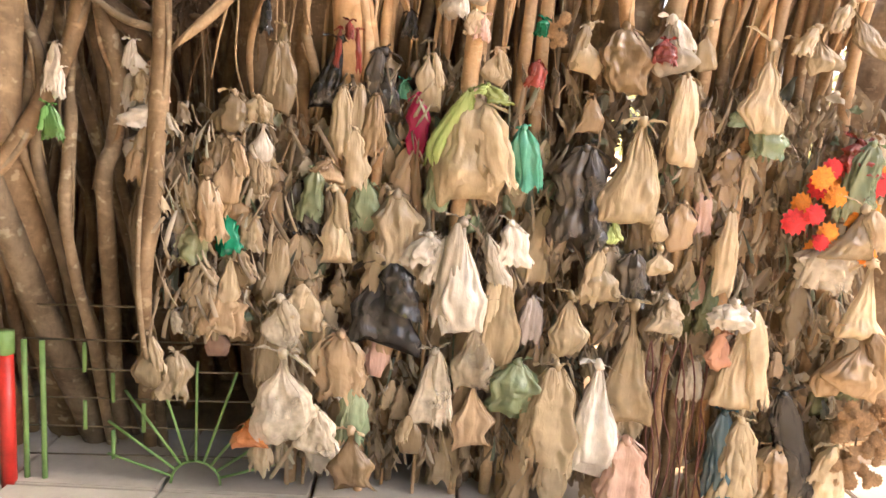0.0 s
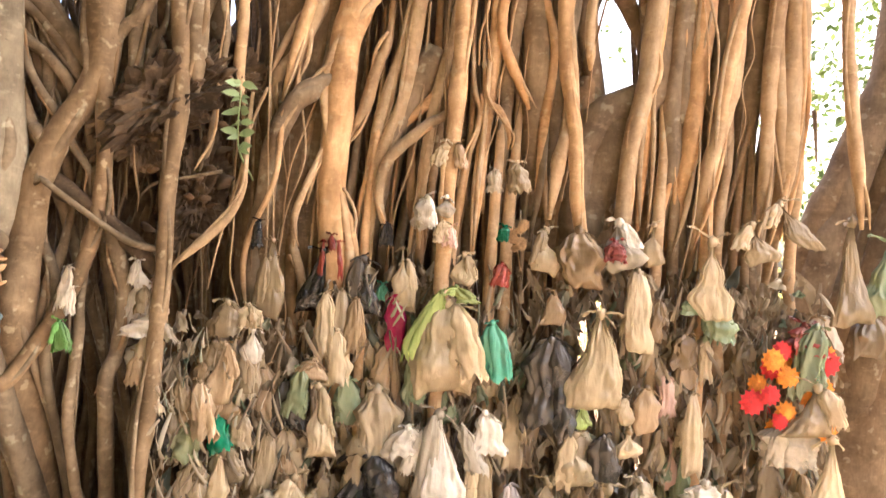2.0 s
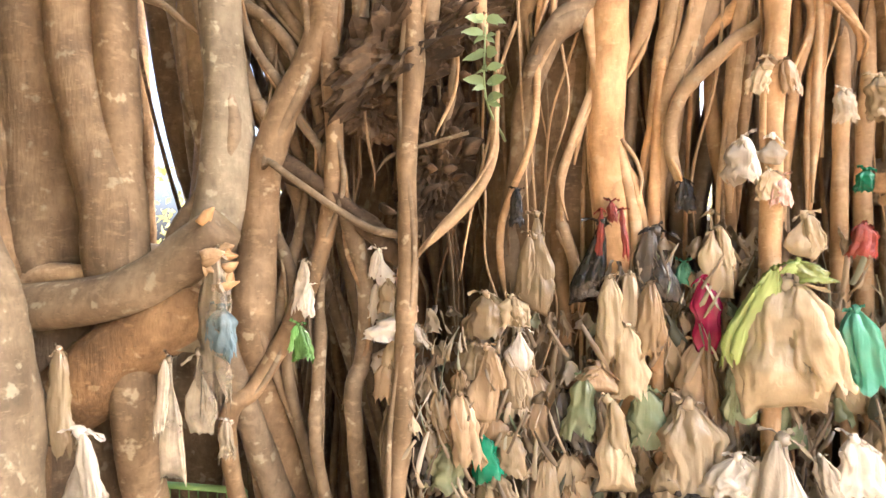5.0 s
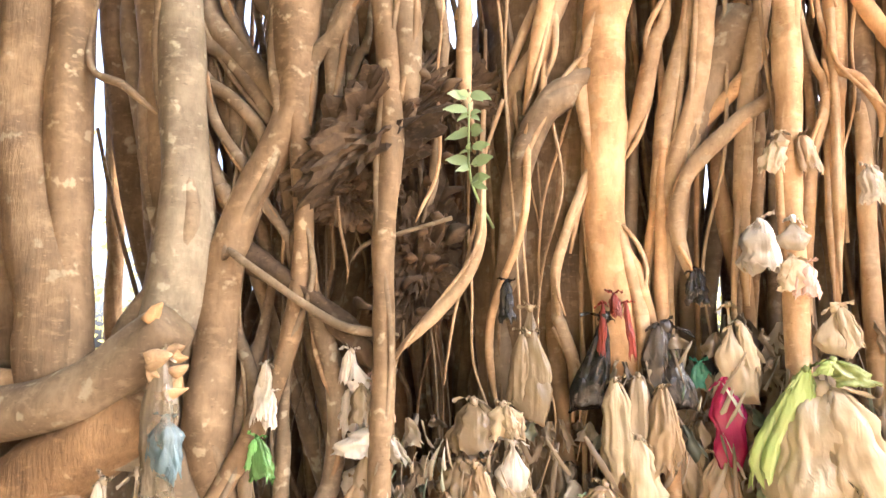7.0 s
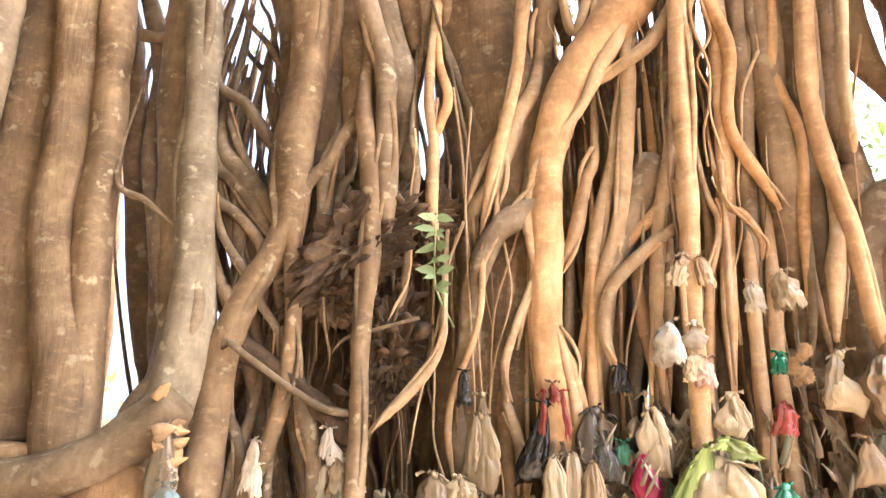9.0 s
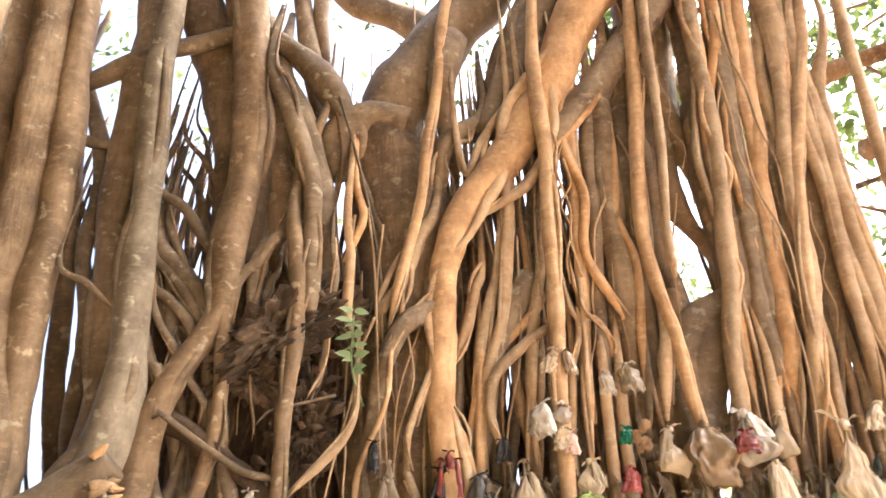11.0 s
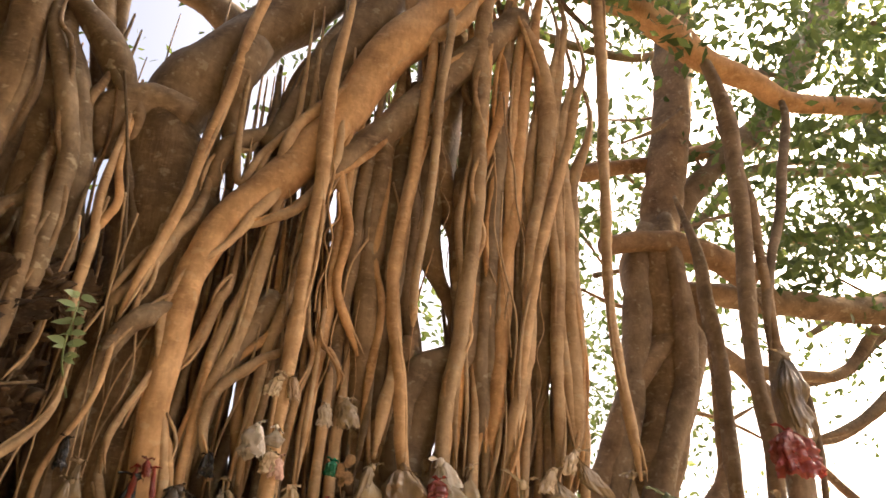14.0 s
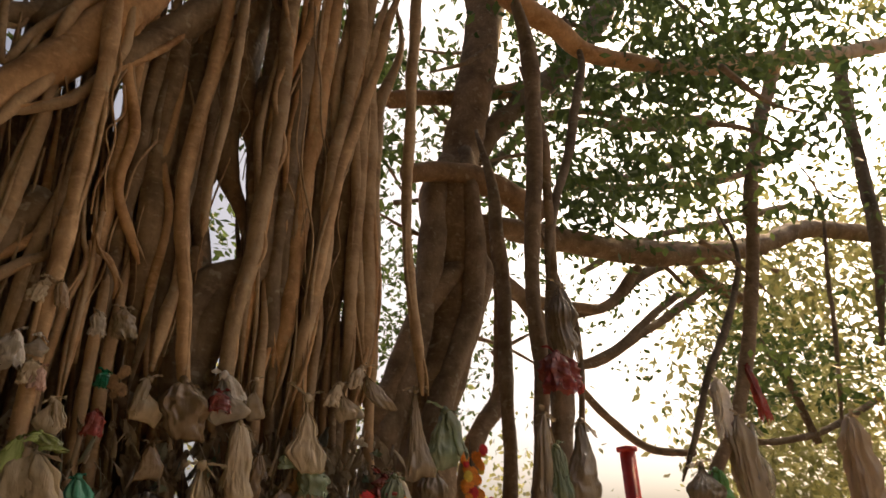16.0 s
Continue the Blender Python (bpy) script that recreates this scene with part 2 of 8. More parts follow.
def solid_box(lo, hi, bevel=0.006):
    bm = bmesh.new()
    bmesh.ops.create_cube(bm, size=1)
    for v in bm.verts:
        v.co = [lo[i] + (v.co[i] + 0.5) * (hi[i] - lo[i]) for i in range(3)]
    bmesh.ops.bevel(bm, geom=bm.edges[:], offset=bevel, segments=2, affect="EDGES")
    me = bpy.data.meshes.new("box")
    bm.to_mesh(me)
    bm.free()
    return me


def rod(a, b, r, sides=8):
    return mesh_of("rod", *tube([(*a, r), (*b, r)], sides, 0.3, 0.02))


# ---- ground ----
GROUND = 0.38
gv, gf = [], []
NX, NY = 90, 70
for j in range(NY + 1):
    for i in range(NX + 1):
        x, y = (i / NX - 0.5), (j / NY - 0.5)
        x, y = x * abs(x) * 240 + x * 6, y * abs(y) * 240 + y * 6 + 3
        mound = 0.3 * max(0, min(1, (1 - ((x + 0.2) / 2.4) ** 2 - ((y - 5.4) / 1.75) ** 2) * 2.5))
        gv.append((x, y, GROUND - 0.03 + mound + 0.025 * noise.noise(Vector((x * 2, y * 2, 0)))))
for j in range(NY):
    for i in range(NX):
        a = j * (NX + 1) + i
        gf.append((a, a + 1, a + NX + 2, a + NX + 1))
tagged(part("ground", mesh_of("ground", gv, gf), SOIL, None), "dry brown earth under the tree", "ground", kind="structure")
paving = tagged(new("pavement"), "pale grey paving slabs before the roots", "pavement", kind="structure")
slab_mesh = solid_box((-0.292, -0.292, -0.05), (0.292, 0.292, 0.0), 0.006)
slab_mesh.materials.append(PAVING)
for i in range(-5, 9):
    for j in range(-2, 6):
        s = new("slab", slab_mesh)
        s.parent = paving
        s.location = (i * 0.6 + 0.15, j * 0.6 + 0.3, GROUND + 0.022 + 0.003 * random.uniform(-1, 1))

# ---- the banyan ----
banyan = thing("banyan_tree", (0, 3.2, GROUND), "old banyan fig with many hanging aerial roots fused to a trunk", "tree")
count = 0


def recess(p):
    """Set a root's point back into the hollow, the deeper the further behind the front roots it runs."""
    k = max(0, min(1, (2.85 - p[2]) / 0.5)) * max(0, min(1, (-0.3 - p[0]) / 0.2)) * max(0, min(1, (p[1] - 2.965) / 0.06))
    e = 1 + 0.42 * k / max(1.0, p[1] - 0.4)
    return (0.1 + (p[0] - 0.1) * e, 0.4 + (p[1] - 0.4) * e, 2.05 + (p[2] - 2.05) * e, p[3] * e)


def root(*pts, mat=None, lump=0.1, size=0, name="aerial_root", owner=None):
    global count
    count += 1
    # the feet on the left stand further back, on the earth bank
    pts = [(p[0], p[1] + max(0, 0.95 - p[2]) * (0.9 if p[0] < -0.3 else 0), p[2], p[3]) for p in pts]
    big = max(p[3] for p in pts)
    # thin side roots run along the thicker ones in long, easy curves
    if len(pts) > 7 and big < 0.055 and name == "aerial_root":
        for _ in range(2):
            q = np.array(pts)
            q[1:-1] = 0.25 * q[:-2] + 0.5 * q[1:-1] + 0.25 * q[2:]
            pts = [tuple(v) for v in q]
    # the back roots on the left stand inside a rotted hollow
    if name == "aerial_root":
        pts = [recess(p) for p in pts]
    # roots that have come down this far go on into the earth
    lo = len(pts) - 1 if pts[0][2] > pts[-1][2] else 0
    p, q = pts[lo], pts[lo - 1 if lo else 1]
    if name == "aerial_root" and big > 0.018 and GROUND + 0.25 < p[2] < 2.6 and (-1.45 < p[0] < -0.3 or 2.3 < p[0] < 4) and abs(p[0] - q[0]) < 1.2 * abs(p[2] - q[2]):
        slope = max(-0.25, min(0.25, (p[0] - q[0]) / max(0.05, q[2] - p[2])))
        foot = [(p[0] + slope * d * 0.5, p[1] + (0.45 if p[0] < 0 else 0.1) * d, p[2] - d, p[3] * (1 + 0.1 * d)) for d in (0.5 * (p[2] - GROUND), p[2] - GROUND + 0.06)]
        pts = pts + foot if lo else foot[::-1] + pts
    sides = 8 if big < 0.02 else 12 if big < 0.06 else 20
    fl = 0.04 if big > 0.06 else 0.02
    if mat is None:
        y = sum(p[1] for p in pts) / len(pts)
        # back roots in the left hollow get darker bark, shade put into colour
        mat = BARK_ROUGH_SHADED if pts[0][0] < -0.3 and y > 3.1 and min(p[2] for p in pts) < 2.4 else BARK_WARM if y < 3.12 and pts[0][0] > -0.55 else BARK_GREY if pts[0][0] < -0.5 and y < 3.15 else BARK
    # a hanging root starts thin, out of another one
    hi = 0 if pts[0][2] > pts[-1][2] else len(pts) - 1
    if 0.012 < big < 0.07 and pts[hi][1] < 4 and name == "aerial_root":
        p, q = pts[hi], pts[1 if hi == 0 else hi - 1]
        pts[hi] = (p[0] + 0.12 * (p[0] - q[0]), p[1] + 0.16, p[2] + 0.55, p[3] * 0.3)
        mid = (p[0], p[1] + 0.02, p[2], p[3] * 0.7)
        pts.insert(1 if hi == 0 else hi, mid)
    # and thins out where it hangs free
    lo = len(pts) - 1 if hi == 0 else 0
    if big < 0.11 and pts[lo][2] > GROUND + 0.25 and pts[lo][1] < (5 if big < 0.05 else 3.4) and name == "aerial_root":
        p = pts[lo]
        pts[lo] = (p[0], p[1] + (0.02 if big < 0.05 else 0.18), p[2] - (0 if big < 0.05 else 0.25), p[3] * 0.3)
    v, f = tube(pts, sides, max(0.02, min(0.06, big * 0.8)), lump, fl, count * 1.37)
    return part(name, mesh_of(name, v, f), mat, owner or banyan)


root((-1.36, 2.80, 5.09, 0.046), (-1.36, 2.80, 4.58, 0.052), (-1.39, 2.81, 4.02, 0.064), (-1.36, 2.82, 3.53, 0.070), (-1.35, 2.83, 3.11, 0.073), (-1.33, 2.83, 2.73, 0.075), (-1.33, 2.84, 2.51, 0.086), (-1.36, 2.85, 2.30, 0.103), (-1.45, 2.86, 2.10, 0.123), (-1.50, 2.88, 1.83, 0.152), mat=BARK_PALE)
root((-1.38, 2.77, 5.09, 0.015), (-1.41, 2.77, 4.83, 0.012), (-1.41, 2.77, 4.58, 0.015), (-1.39, 2.77, 4.30, 0.015), (-1.34, 2.77, 4.02, 0.022), (-1.29, 2.78, 3.77, 0.021), (-1.32, 2.78, 3.53, 0.023), (-1.37, 2.79, 3.32, 0.024), (-1.44, 2.79, 3.11, 0.018), (-1.43, 2.79, 2.92, 0.018), (-1.34, 2.79, 2.73, 0.018), (-1.25, 2.79, 2.62, 0.026), (-1.23, 2.79, 2.51, 0.028), (-1.28, 2.79, 2.40, 0.031), (-1.42, 2.79, 2.30, 0.032), (-1.53, 2.79, 2.20, 0.036), (-1.57, 2.79, 2.10, 0.044), (-1.47, 2.79, 1.97, 0.040), (-1.35, 2.80, 1.83, 0.053))
root((-1.06, 2.91, 5.41, 0.098), (-1.00, 2.92, 4.52, 0.089), (-0.95, 2.93, 3.96, 0.083), (-0.95, 2.93, 3.53, 0.078), (-1.01, 2.92, 3.17, 0.074), (-1.01, 2.92, 2.87, 0.061), (-1.12, 2.90, 2.66, 0.056), (-1.21, 2.89, 2.43, 0.060), (-1.24, 2.89, 2.16, 0.065), (-1.27, 2.90, 1.83, 0.077))
root((-1.14, 2.86, 4.96, 0.028), (-1.10, 2.87, 4.52, 0.028), (-0.97, 2.88, 4.24, 0.025), (-0.88, 2.88, 3.96, 0.022), (-0.85, 2.89, 3.75, 0.025), (-0.89, 2.89, 3.53, 0.022), (-1.02, 2.88, 3.35, 0.020), (-1.09, 2.88, 3.17, 0.026), (-1.09, 2.88, 3.02, 0.016), (-1.01, 2.89, 2.87, 0.016), (-1.01, 2.88, 2.77, 0.014), (-1.05, 2.87, 2.66, 0.019), (-1.12, 2.86, 2.54, 0.018), (-1.25, 2.86, 2.43, 0.017), (-1.30, 2.86, 2.29, 0.018), (-1.31, 2.85, 2.16, 0.020), (-1.25, 2.86, 2.00, 0.018), (-1.21, 2.86, 1.83, 0.019))
root((-1.02, 2.89, 3.06, 0.033), (-1.00, 2.90, 2.91, 0.033), (-0.97, 2.90, 2.73, 0.033), (-0.94, 2.91, 2.54, 0.032), (-0.94, 2.91, 2.37, 0.032), (-0.99, 2.90, 2.18, 0.031), (-1.08, 2.88, 1.98, 0.031), (-1.15, 2.87, 1.80, 0.031), (-1.24, 2.86, 1.69, 0.031), (-1.35, 2.84, 1.54, 0.031))
root((-0.97, 2.88, 2.99, 0.011), (-0.97, 2.88, 2.91, 0.008), (-0.98, 2.88, 2.82, 0.012), (-1.00, 2.88, 2.73, 0.011), (-1.00, 2.89, 2.63, 0.010), (-0.97, 2.89, 2.54, 0.010), (-0.93, 2.89, 2.46, 0.008), (-0.91, 2.89, 2.37, 0.009), (-0.93, 2.89, 2.28, 0.010), (-0.98, 2.88, 2.18, 0.010), (-1.06, 2.87, 2.08, 0.010), (-1.12, 2.86, 1.98, 0.007), (-1.13, 2.86, 1.89, 0.008), (-1.14, 2.85, 1.80, 0.011), (-1.16, 2.85, 1.75, 0.009), (-1.21, 2.84, 1.69, 0.009), (-1.29, 2.83, 1.61, 0.008), (-1.38, 2.82, 1.54, 0.010))
root((-0.72, 2.89, 3.39, 0.036), (-0.68, 2.89, 3.17, 0.036), (-0.68, 2.89, 2.82, 0.035), (-0.70, 2.89, 2.48, 0.034), (-0.71, 2.89, 2.13, 0.033), (-0.73, 2.89, 1.85, 0.033), (-0.75, 2.88, 1.56, 0.032), (-0.78, 2.88, 1.20, 0.031), (-0.80, 2.87, 0.80, 0.030))
root((-0.64, 2.87, 3.17, 0.011), (-0.68, 2.87, 3.00, 0.009), (-0.70, 2.87, 2.82, 0.010), (-0.73, 2.87, 2.65, 0.011), (-0.73, 2.87, 2.48, 0.010), (-0.69, 2.87, 2.30, 0.011), (-0.67, 2.87, 2.13, 0.008), (-0.68, 2.87, 1.99, 0.008), (-0.72, 2.87, 1.85, 0.010), (-0.76, 2.87, 1.71, 0.009), (-0.79, 2.86, 1.56, 0.010), (-0.79, 2.86, 1.38, 0.010), (-0.78, 2.86, 1.20, 0.010), (-0.76, 2.86, 1.00, 0.008), (-0.77, 2.85, 0.80, 0.009))
root((-0.86, 2.87, 4.20, 0.048), (-0.76, 2.89, 3.93, 0.046), (-0.68, 2.90, 3.64, 0.045), (-0.64, 2.91, 3.49, 0.044), (-0.63, 2.91, 3.25, 0.042), (-0.62, 2.91, 2.97, 0.041), (-0.63, 2.91, 2.77, 0.039))
root((-0.84, 2.84, 4.20, 0.013), (-0.76, 2.85, 4.07, 0.015), (-0.71, 2.86, 3.93, 0.014), (-0.71, 2.87, 3.79, 0.013), (-0.72, 2.88, 3.64, 0.015), (-0.71, 2.88, 3.57, 0.012), (-0.66, 2.89, 3.49, 0.016), (-0.62, 2.89, 3.37, 0.011), (-0.59, 2.89, 3.25, 0.011), (-0.58, 2.89, 3.11, 0.015), (-0.60, 2.89, 2.97, 0.013), (-0.66, 2.89, 2.87, 0.014), (-0.68, 2.89, 2.77, 0.010))
root((-1.42, 2.88, 3.40, 0.024), (-1.40, 2.88, 3.28, 0.024), (-1.37, 2.88, 3.12, 0.024), (-1.31, 2.90, 3.00, 0.024), (-1.22, 2.91, 2.93, 0.023), (-1.13, 2.93, 2.82, 0.023), (-1.06, 2.94, 2.64, 0.023))
root((-1.38, 2.87, 3.34, 0.007), (-1.38, 2.87, 3.28, 0.006), (-1.38, 2.87, 3.20, 0.007), (-1.39, 2.87, 3.12, 0.006), (-1.37, 2.88, 3.06, 0.006), (-1.33, 2.89, 3.00, 0.008), (-1.26, 2.89, 2.96, 0.007), (-1.19, 2.90, 2.93, 0.007), (-1.15, 2.91, 2.88, 0.007), (-1.13, 2.92, 2.82, 0.008), (-1.11, 2.92, 2.73, 0.006), (-1.09, 2.93, 2.64, 0.007))
root((-1.39, 2.90, 3.37, 0.028), (-1.36, 2.91, 3.18, 0.028), (-1.23, 2.93, 3.05, 0.027), (-1.14, 2.95, 2.92, 0.027), (-1.07, 2.96, 2.77, 0.027))
root((-1.38, 2.88, 3.37, 0.010), (-1.34, 2.89, 3.28, 0.010), (-1.33, 2.89, 3.18, 0.009), (-1.29, 2.90, 3.12, 0.009), (-1.25, 2.92, 3.05, 0.007), (-1.22, 2.93, 2.98, 0.009), (-1.17, 2.94, 2.92, 0.007), (-1.09, 2.94, 2.84, 0.010), (-1.04, 2.95, 2.77, 0.009))
root((-1.38, 2.88, 3.20, 0.024), (-1.36, 2.89, 3.04, 0.024), (-1.34, 2.89, 2.92, 0.023), (-1.30, 2.90, 2.80, 0.023), (-1.25, 2.91, 2.65, 0.023), (-1.18, 2.92, 2.49, 0.023))
root((-1.39, 2.87, 3.12, 0.009), (-1.39, 2.88, 3.04, 0.008), (-1.35, 2.88, 2.98, 0.008), (-1.32, 2.88, 2.92, 0.006), (-1.29, 2.88, 2.86, 0.007), (-1.28, 2.89, 2.80, 0.006), (-1.28, 2.89, 2.72, 0.008), (-1.28, 2.90, 2.65, 0.008), (-1.24, 2.90, 2.57, 0.008), (-1.18, 2.91, 2.49, 0.006))
root((-1.34, 2.87, 3.15, 0.018), (-1.30, 2.87, 3.01, 0.018), (-1.25, 2.88, 2.84, 0.018), (-1.16, 2.90, 2.69, 0.017), (-1.09, 2.91, 2.56, 0.017), (-1.03, 2.92, 2.47, 0.017), (-1.03, 2.92, 2.37, 0.017))
root((-1.28, 2.86, 3.01, 0.006), (-1.27, 2.87, 2.92, 0.006), (-1.26, 2.87, 2.84, 0.006), (-1.23, 2.88, 2.76, 0.006), (-1.17, 2.89, 2.69, 0.006), (-1.12, 2.90, 2.62, 0.006), (-1.07, 2.90, 2.56, 0.006), (-1.04, 2.91, 2.52, 0.006), (-1.02, 2.91, 2.47, 0.006), (-1.04, 2.91, 2.42, 0.006), (-1.05, 2.91, 2.37, 0.006))
root((-1.46, 2.95, 2.96, 0.051), (-1.42, 2.95, 2.81, 0.050), (-1.32, 2.97, 2.68, 0.049), (-1.23, 2.98, 2.58, 0.049), (-1.10, 3.01, 2.47, 0.048), (-1.02, 3.02, 2.31, 0.048))
root((-1.50, 2.92, 2.88, 0.015), (-1.47, 2.92, 2.81, 0.014), (-1.39, 2.93, 2.75, 0.013), (-1.29, 2.94, 2.68, 0.014), (-1.21, 2.95, 2.63, 0.012), (-1.19, 2.95, 2.58, 0.014), (-1.18, 2.97, 2.53, 0.013), (-1.15, 2.98, 2.47, 0.013), (-1.11, 2.99, 2.39, 0.014), (-1.02, 2.99, 2.31, 0.016))
root((-1.25, 2.95, 3.13, 0.026), (-1.22, 2.95, 2.91, 0.025), (-1.21, 2.95, 2.80, 0.025), (-1.18, 2.96, 2.64, 0.025))
root((-1.26, 2.94, 3.13, 0.008), (-1.26, 2.94, 3.02, 0.009), (-1.24, 2.94, 2.91, 0.007), (-1.21, 2.94, 2.85, 0.007), (-1.19, 2.94, 2.80, 0.008), (-1.16, 2.94, 2.72, 0.009), (-1.16, 2.95, 2.64, 0.006))
root((-1.32, 2.93, 3.14, 0.022), (-1.28, 2.94, 2.96, 0.022), (-1.24, 2.95, 2.84, 0.022), (-1.19, 2.95, 2.74, 0.022), (-1.16, 2.96, 2.56, 0.021))
root((-1.31, 2.92, 3.14, 0.006), (-1.27, 2.92, 3.05, 0.006), (-1.26, 2.93, 2.96, 0.006), (-1.25, 2.93, 2.90, 0.006), (-1.25, 2.94, 2.84, 0.006), (-1.24, 2.94, 2.79, 0.006), (-1.20, 2.94, 2.74, 0.006), (-1.17, 2.94, 2.65, 0.007), (-1.14, 2.95, 2.56, 0.006))
root((-1.29, 2.91, 3.40, 0.019), (-1.26, 2.92, 3.28, 0.018), (-1.19, 2.93, 3.12, 0.018), (-1.14, 2.94, 3.04, 0.018), (-1.08, 2.95, 2.88, 0.018))
root((-1.28, 2.90, 3.40, 0.006), (-1.26, 2.90, 3.34, 0.007), (-1.24, 2.91, 3.28, 0.006), (-1.22, 2.92, 3.20, 0.006), (-1.20, 2.92, 3.12, 0.006), (-1.19, 2.93, 3.08, 0.006), (-1.15, 2.93, 3.04, 0.006), (-1.11, 2.94, 2.96, 0.006), (-1.06, 2.94, 2.88, 0.006))
root((-0.75, 2.94, 3.33, 0.025), (-0.81, 2.93, 3.21, 0.025), (-0.85, 2.92, 3.11, 0.024), (-0.93, 2.91, 3.03, 0.024), (-0.96, 2.91, 2.93, 0.024), (-0.96, 2.91, 2.80, 0.024))
root((-0.78, 2.92, 3.21, 0.007), (-0.82, 2.91, 3.16, 0.008), (-0.87, 2.91, 3.11, 0.008), (-0.92, 2.90, 3.07, 0.006), (-0.94, 2.90, 3.03, 0.007), (-0.94, 2.90, 2.98, 0.008), (-0.93, 2.90, 2.93, 0.008), (-0.93, 2.90, 2.87, 0.009), (-0.95, 2.90, 2.80, 0.009))
root((-0.79, 2.98, 3.11, 0.018), (-0.81, 2.98, 3.06, 0.018), (-0.84, 2.97, 2.96, 0.018), (-0.85, 2.97, 2.88, 0.018))
root((-0.82, 2.97, 3.08, 0.006), (-0.83, 2.97, 3.06, 0.006), (-0.82, 2.97, 3.01, 0.006), (-0.83, 2.96, 2.96, 0.006), (-0.82, 2.96, 2.92, 0.006), (-0.84, 2.96, 2.88, 0.006))
root((-0.96, 3.09, 3.56, 0.087), (-0.95, 3.10, 3.24, 0.086), (-0.93, 3.10, 3.07, 0.085), (-0.88, 3.11, 2.96, 0.084), (-0.86, 3.11, 2.72, 0.083))
root((-1.04, 3.05, 3.40, 0.021), (-1.03, 3.05, 3.24, 0.026), (-0.95, 3.05, 3.16, 0.022), (-0.84, 3.05, 3.07, 0.021), (-0.80, 3.06, 3.01, 0.023), (-0.83, 3.06, 2.96, 0.025), (-0.88, 3.06, 2.84, 0.026), (-0.95, 3.06, 2.72, 0.028))
root((-1.06, 2.94, 2.82, 0.021), (-1.05, 2.94, 2.72, 0.021), (-1.03, 2.94, 2.58, 0.021), (-1.00, 2.95, 2.50, 0.021), (-1.00, 2.95, 2.34, 0.020))
root((-1.07, 2.93, 2.82, 0.007), (-1.08, 2.93, 2.77, 0.007), (-1.07, 2.93, 2.72, 0.007), (-1.05, 2.93, 2.65, 0.007), (-1.01, 2.93, 2.58, 0.006), (-0.99, 2.93, 2.54, 0.006), (-0.98, 2.94, 2.50, 0.007), (-1.01, 2.94, 2.42, 0.006), (-1.02, 2.94, 2.34, 0.006))
root((-0.85, 2.89, 2.58, 0.005), (-0.84, 2.89, 2.48, 0.005), (-0.82, 2.89, 2.38, 0.005), (-0.83, 2.89, 2.32, 0.005))
root((-0.83, 2.89, 2.37, 0.007), (-0.77, 2.90, 2.43, 0.007), (-0.67, 2.92, 2.46, 0.007), (-0.52, 2.95, 2.50, 0.007))
root((-0.89, 3.00, 2.64, 0.021), (-0.91, 3.00, 2.59, 0.021), (-0.93, 3.00, 2.48, 0.021), (-0.94, 3.00, 2.35, 0.021), (-0.95, 2.99, 2.13, 0.021))
root((-0.93, 2.99, 2.62, 0.007), (-0.94, 2.99, 2.59, 0.008), (-0.93, 2.99, 2.54, 0.007), (-0.91, 2.99, 2.48, 0.006), (-0.91, 2.99, 2.42, 0.007), (-0.93, 2.99, 2.35, 0.006), (-0.95, 2.98, 2.24, 0.007), (-0.98, 2.98, 2.13, 0.006))
root((-0.68, 3.04, 2.68, 0.021), (-0.67, 3.04, 2.63, 0.021), (-0.66, 3.04, 2.55, 0.021), (-0.67, 3.04, 2.35, 0.021), (-0.68, 3.04, 2.09, 0.020))
root((-0.70, 3.03, 2.63, 0.007), (-0.67, 3.03, 2.59, 0.007), (-0.64, 3.03, 2.55, 0.006), (-0.64, 3.03, 2.45, 0.007), (-0.65, 3.03, 2.35, 0.006), (-0.68, 3.03, 2.22, 0.007), (-0.70, 3.03, 2.09, 0.006))
root((-0.56, 2.98, 3.28, 0.016), (-0.55, 2.98, 3.19, 0.016), (-0.53, 2.98, 3.06, 0.015), (-0.55, 2.98, 2.87, 0.015), (-0.57, 2.98, 2.69, 0.015), (-0.58, 2.98, 2.60, 0.015), (-0.62, 2.97, 2.50, 0.015))
root((-0.54, 2.97, 3.23, 0.006), (-0.53, 2.97, 3.19, 0.006), (-0.53, 2.97, 3.12, 0.006), (-0.54, 2.97, 3.06, 0.006), (-0.56, 2.97, 2.96, 0.006), (-0.56, 2.97, 2.87, 0.006), (-0.55, 2.97, 2.78, 0.006), (-0.55, 2.97, 2.69, 0.006), (-0.56, 2.97, 2.65, 0.006), (-0.57, 2.97, 2.60, 0.006), (-0.61, 2.97, 2.55, 0.006), (-0.64, 2.96, 2.50, 0.006))
root((-1.19, 2.82, 2.45, 0.013), (-1.17, 2.83, 2.43, 0.013), (-1.08, 2.84, 2.36, 0.013), (-0.94, 2.86, 2.26, 0.013), (-0.84, 2.88, 2.20, 0.013), (-0.76, 2.89, 2.18, 0.013), (-0.68, 2.91, 2.17, 0.013))
root((-0.44, 2.97, 2.59, 0.018), (-0.45, 2.97, 2.42, 0.018), (-0.50, 2.96, 2.31, 0.018), (-0.60, 2.94, 2.20, 0.018), (-0.71, 2.92, 2.10, 0.018))
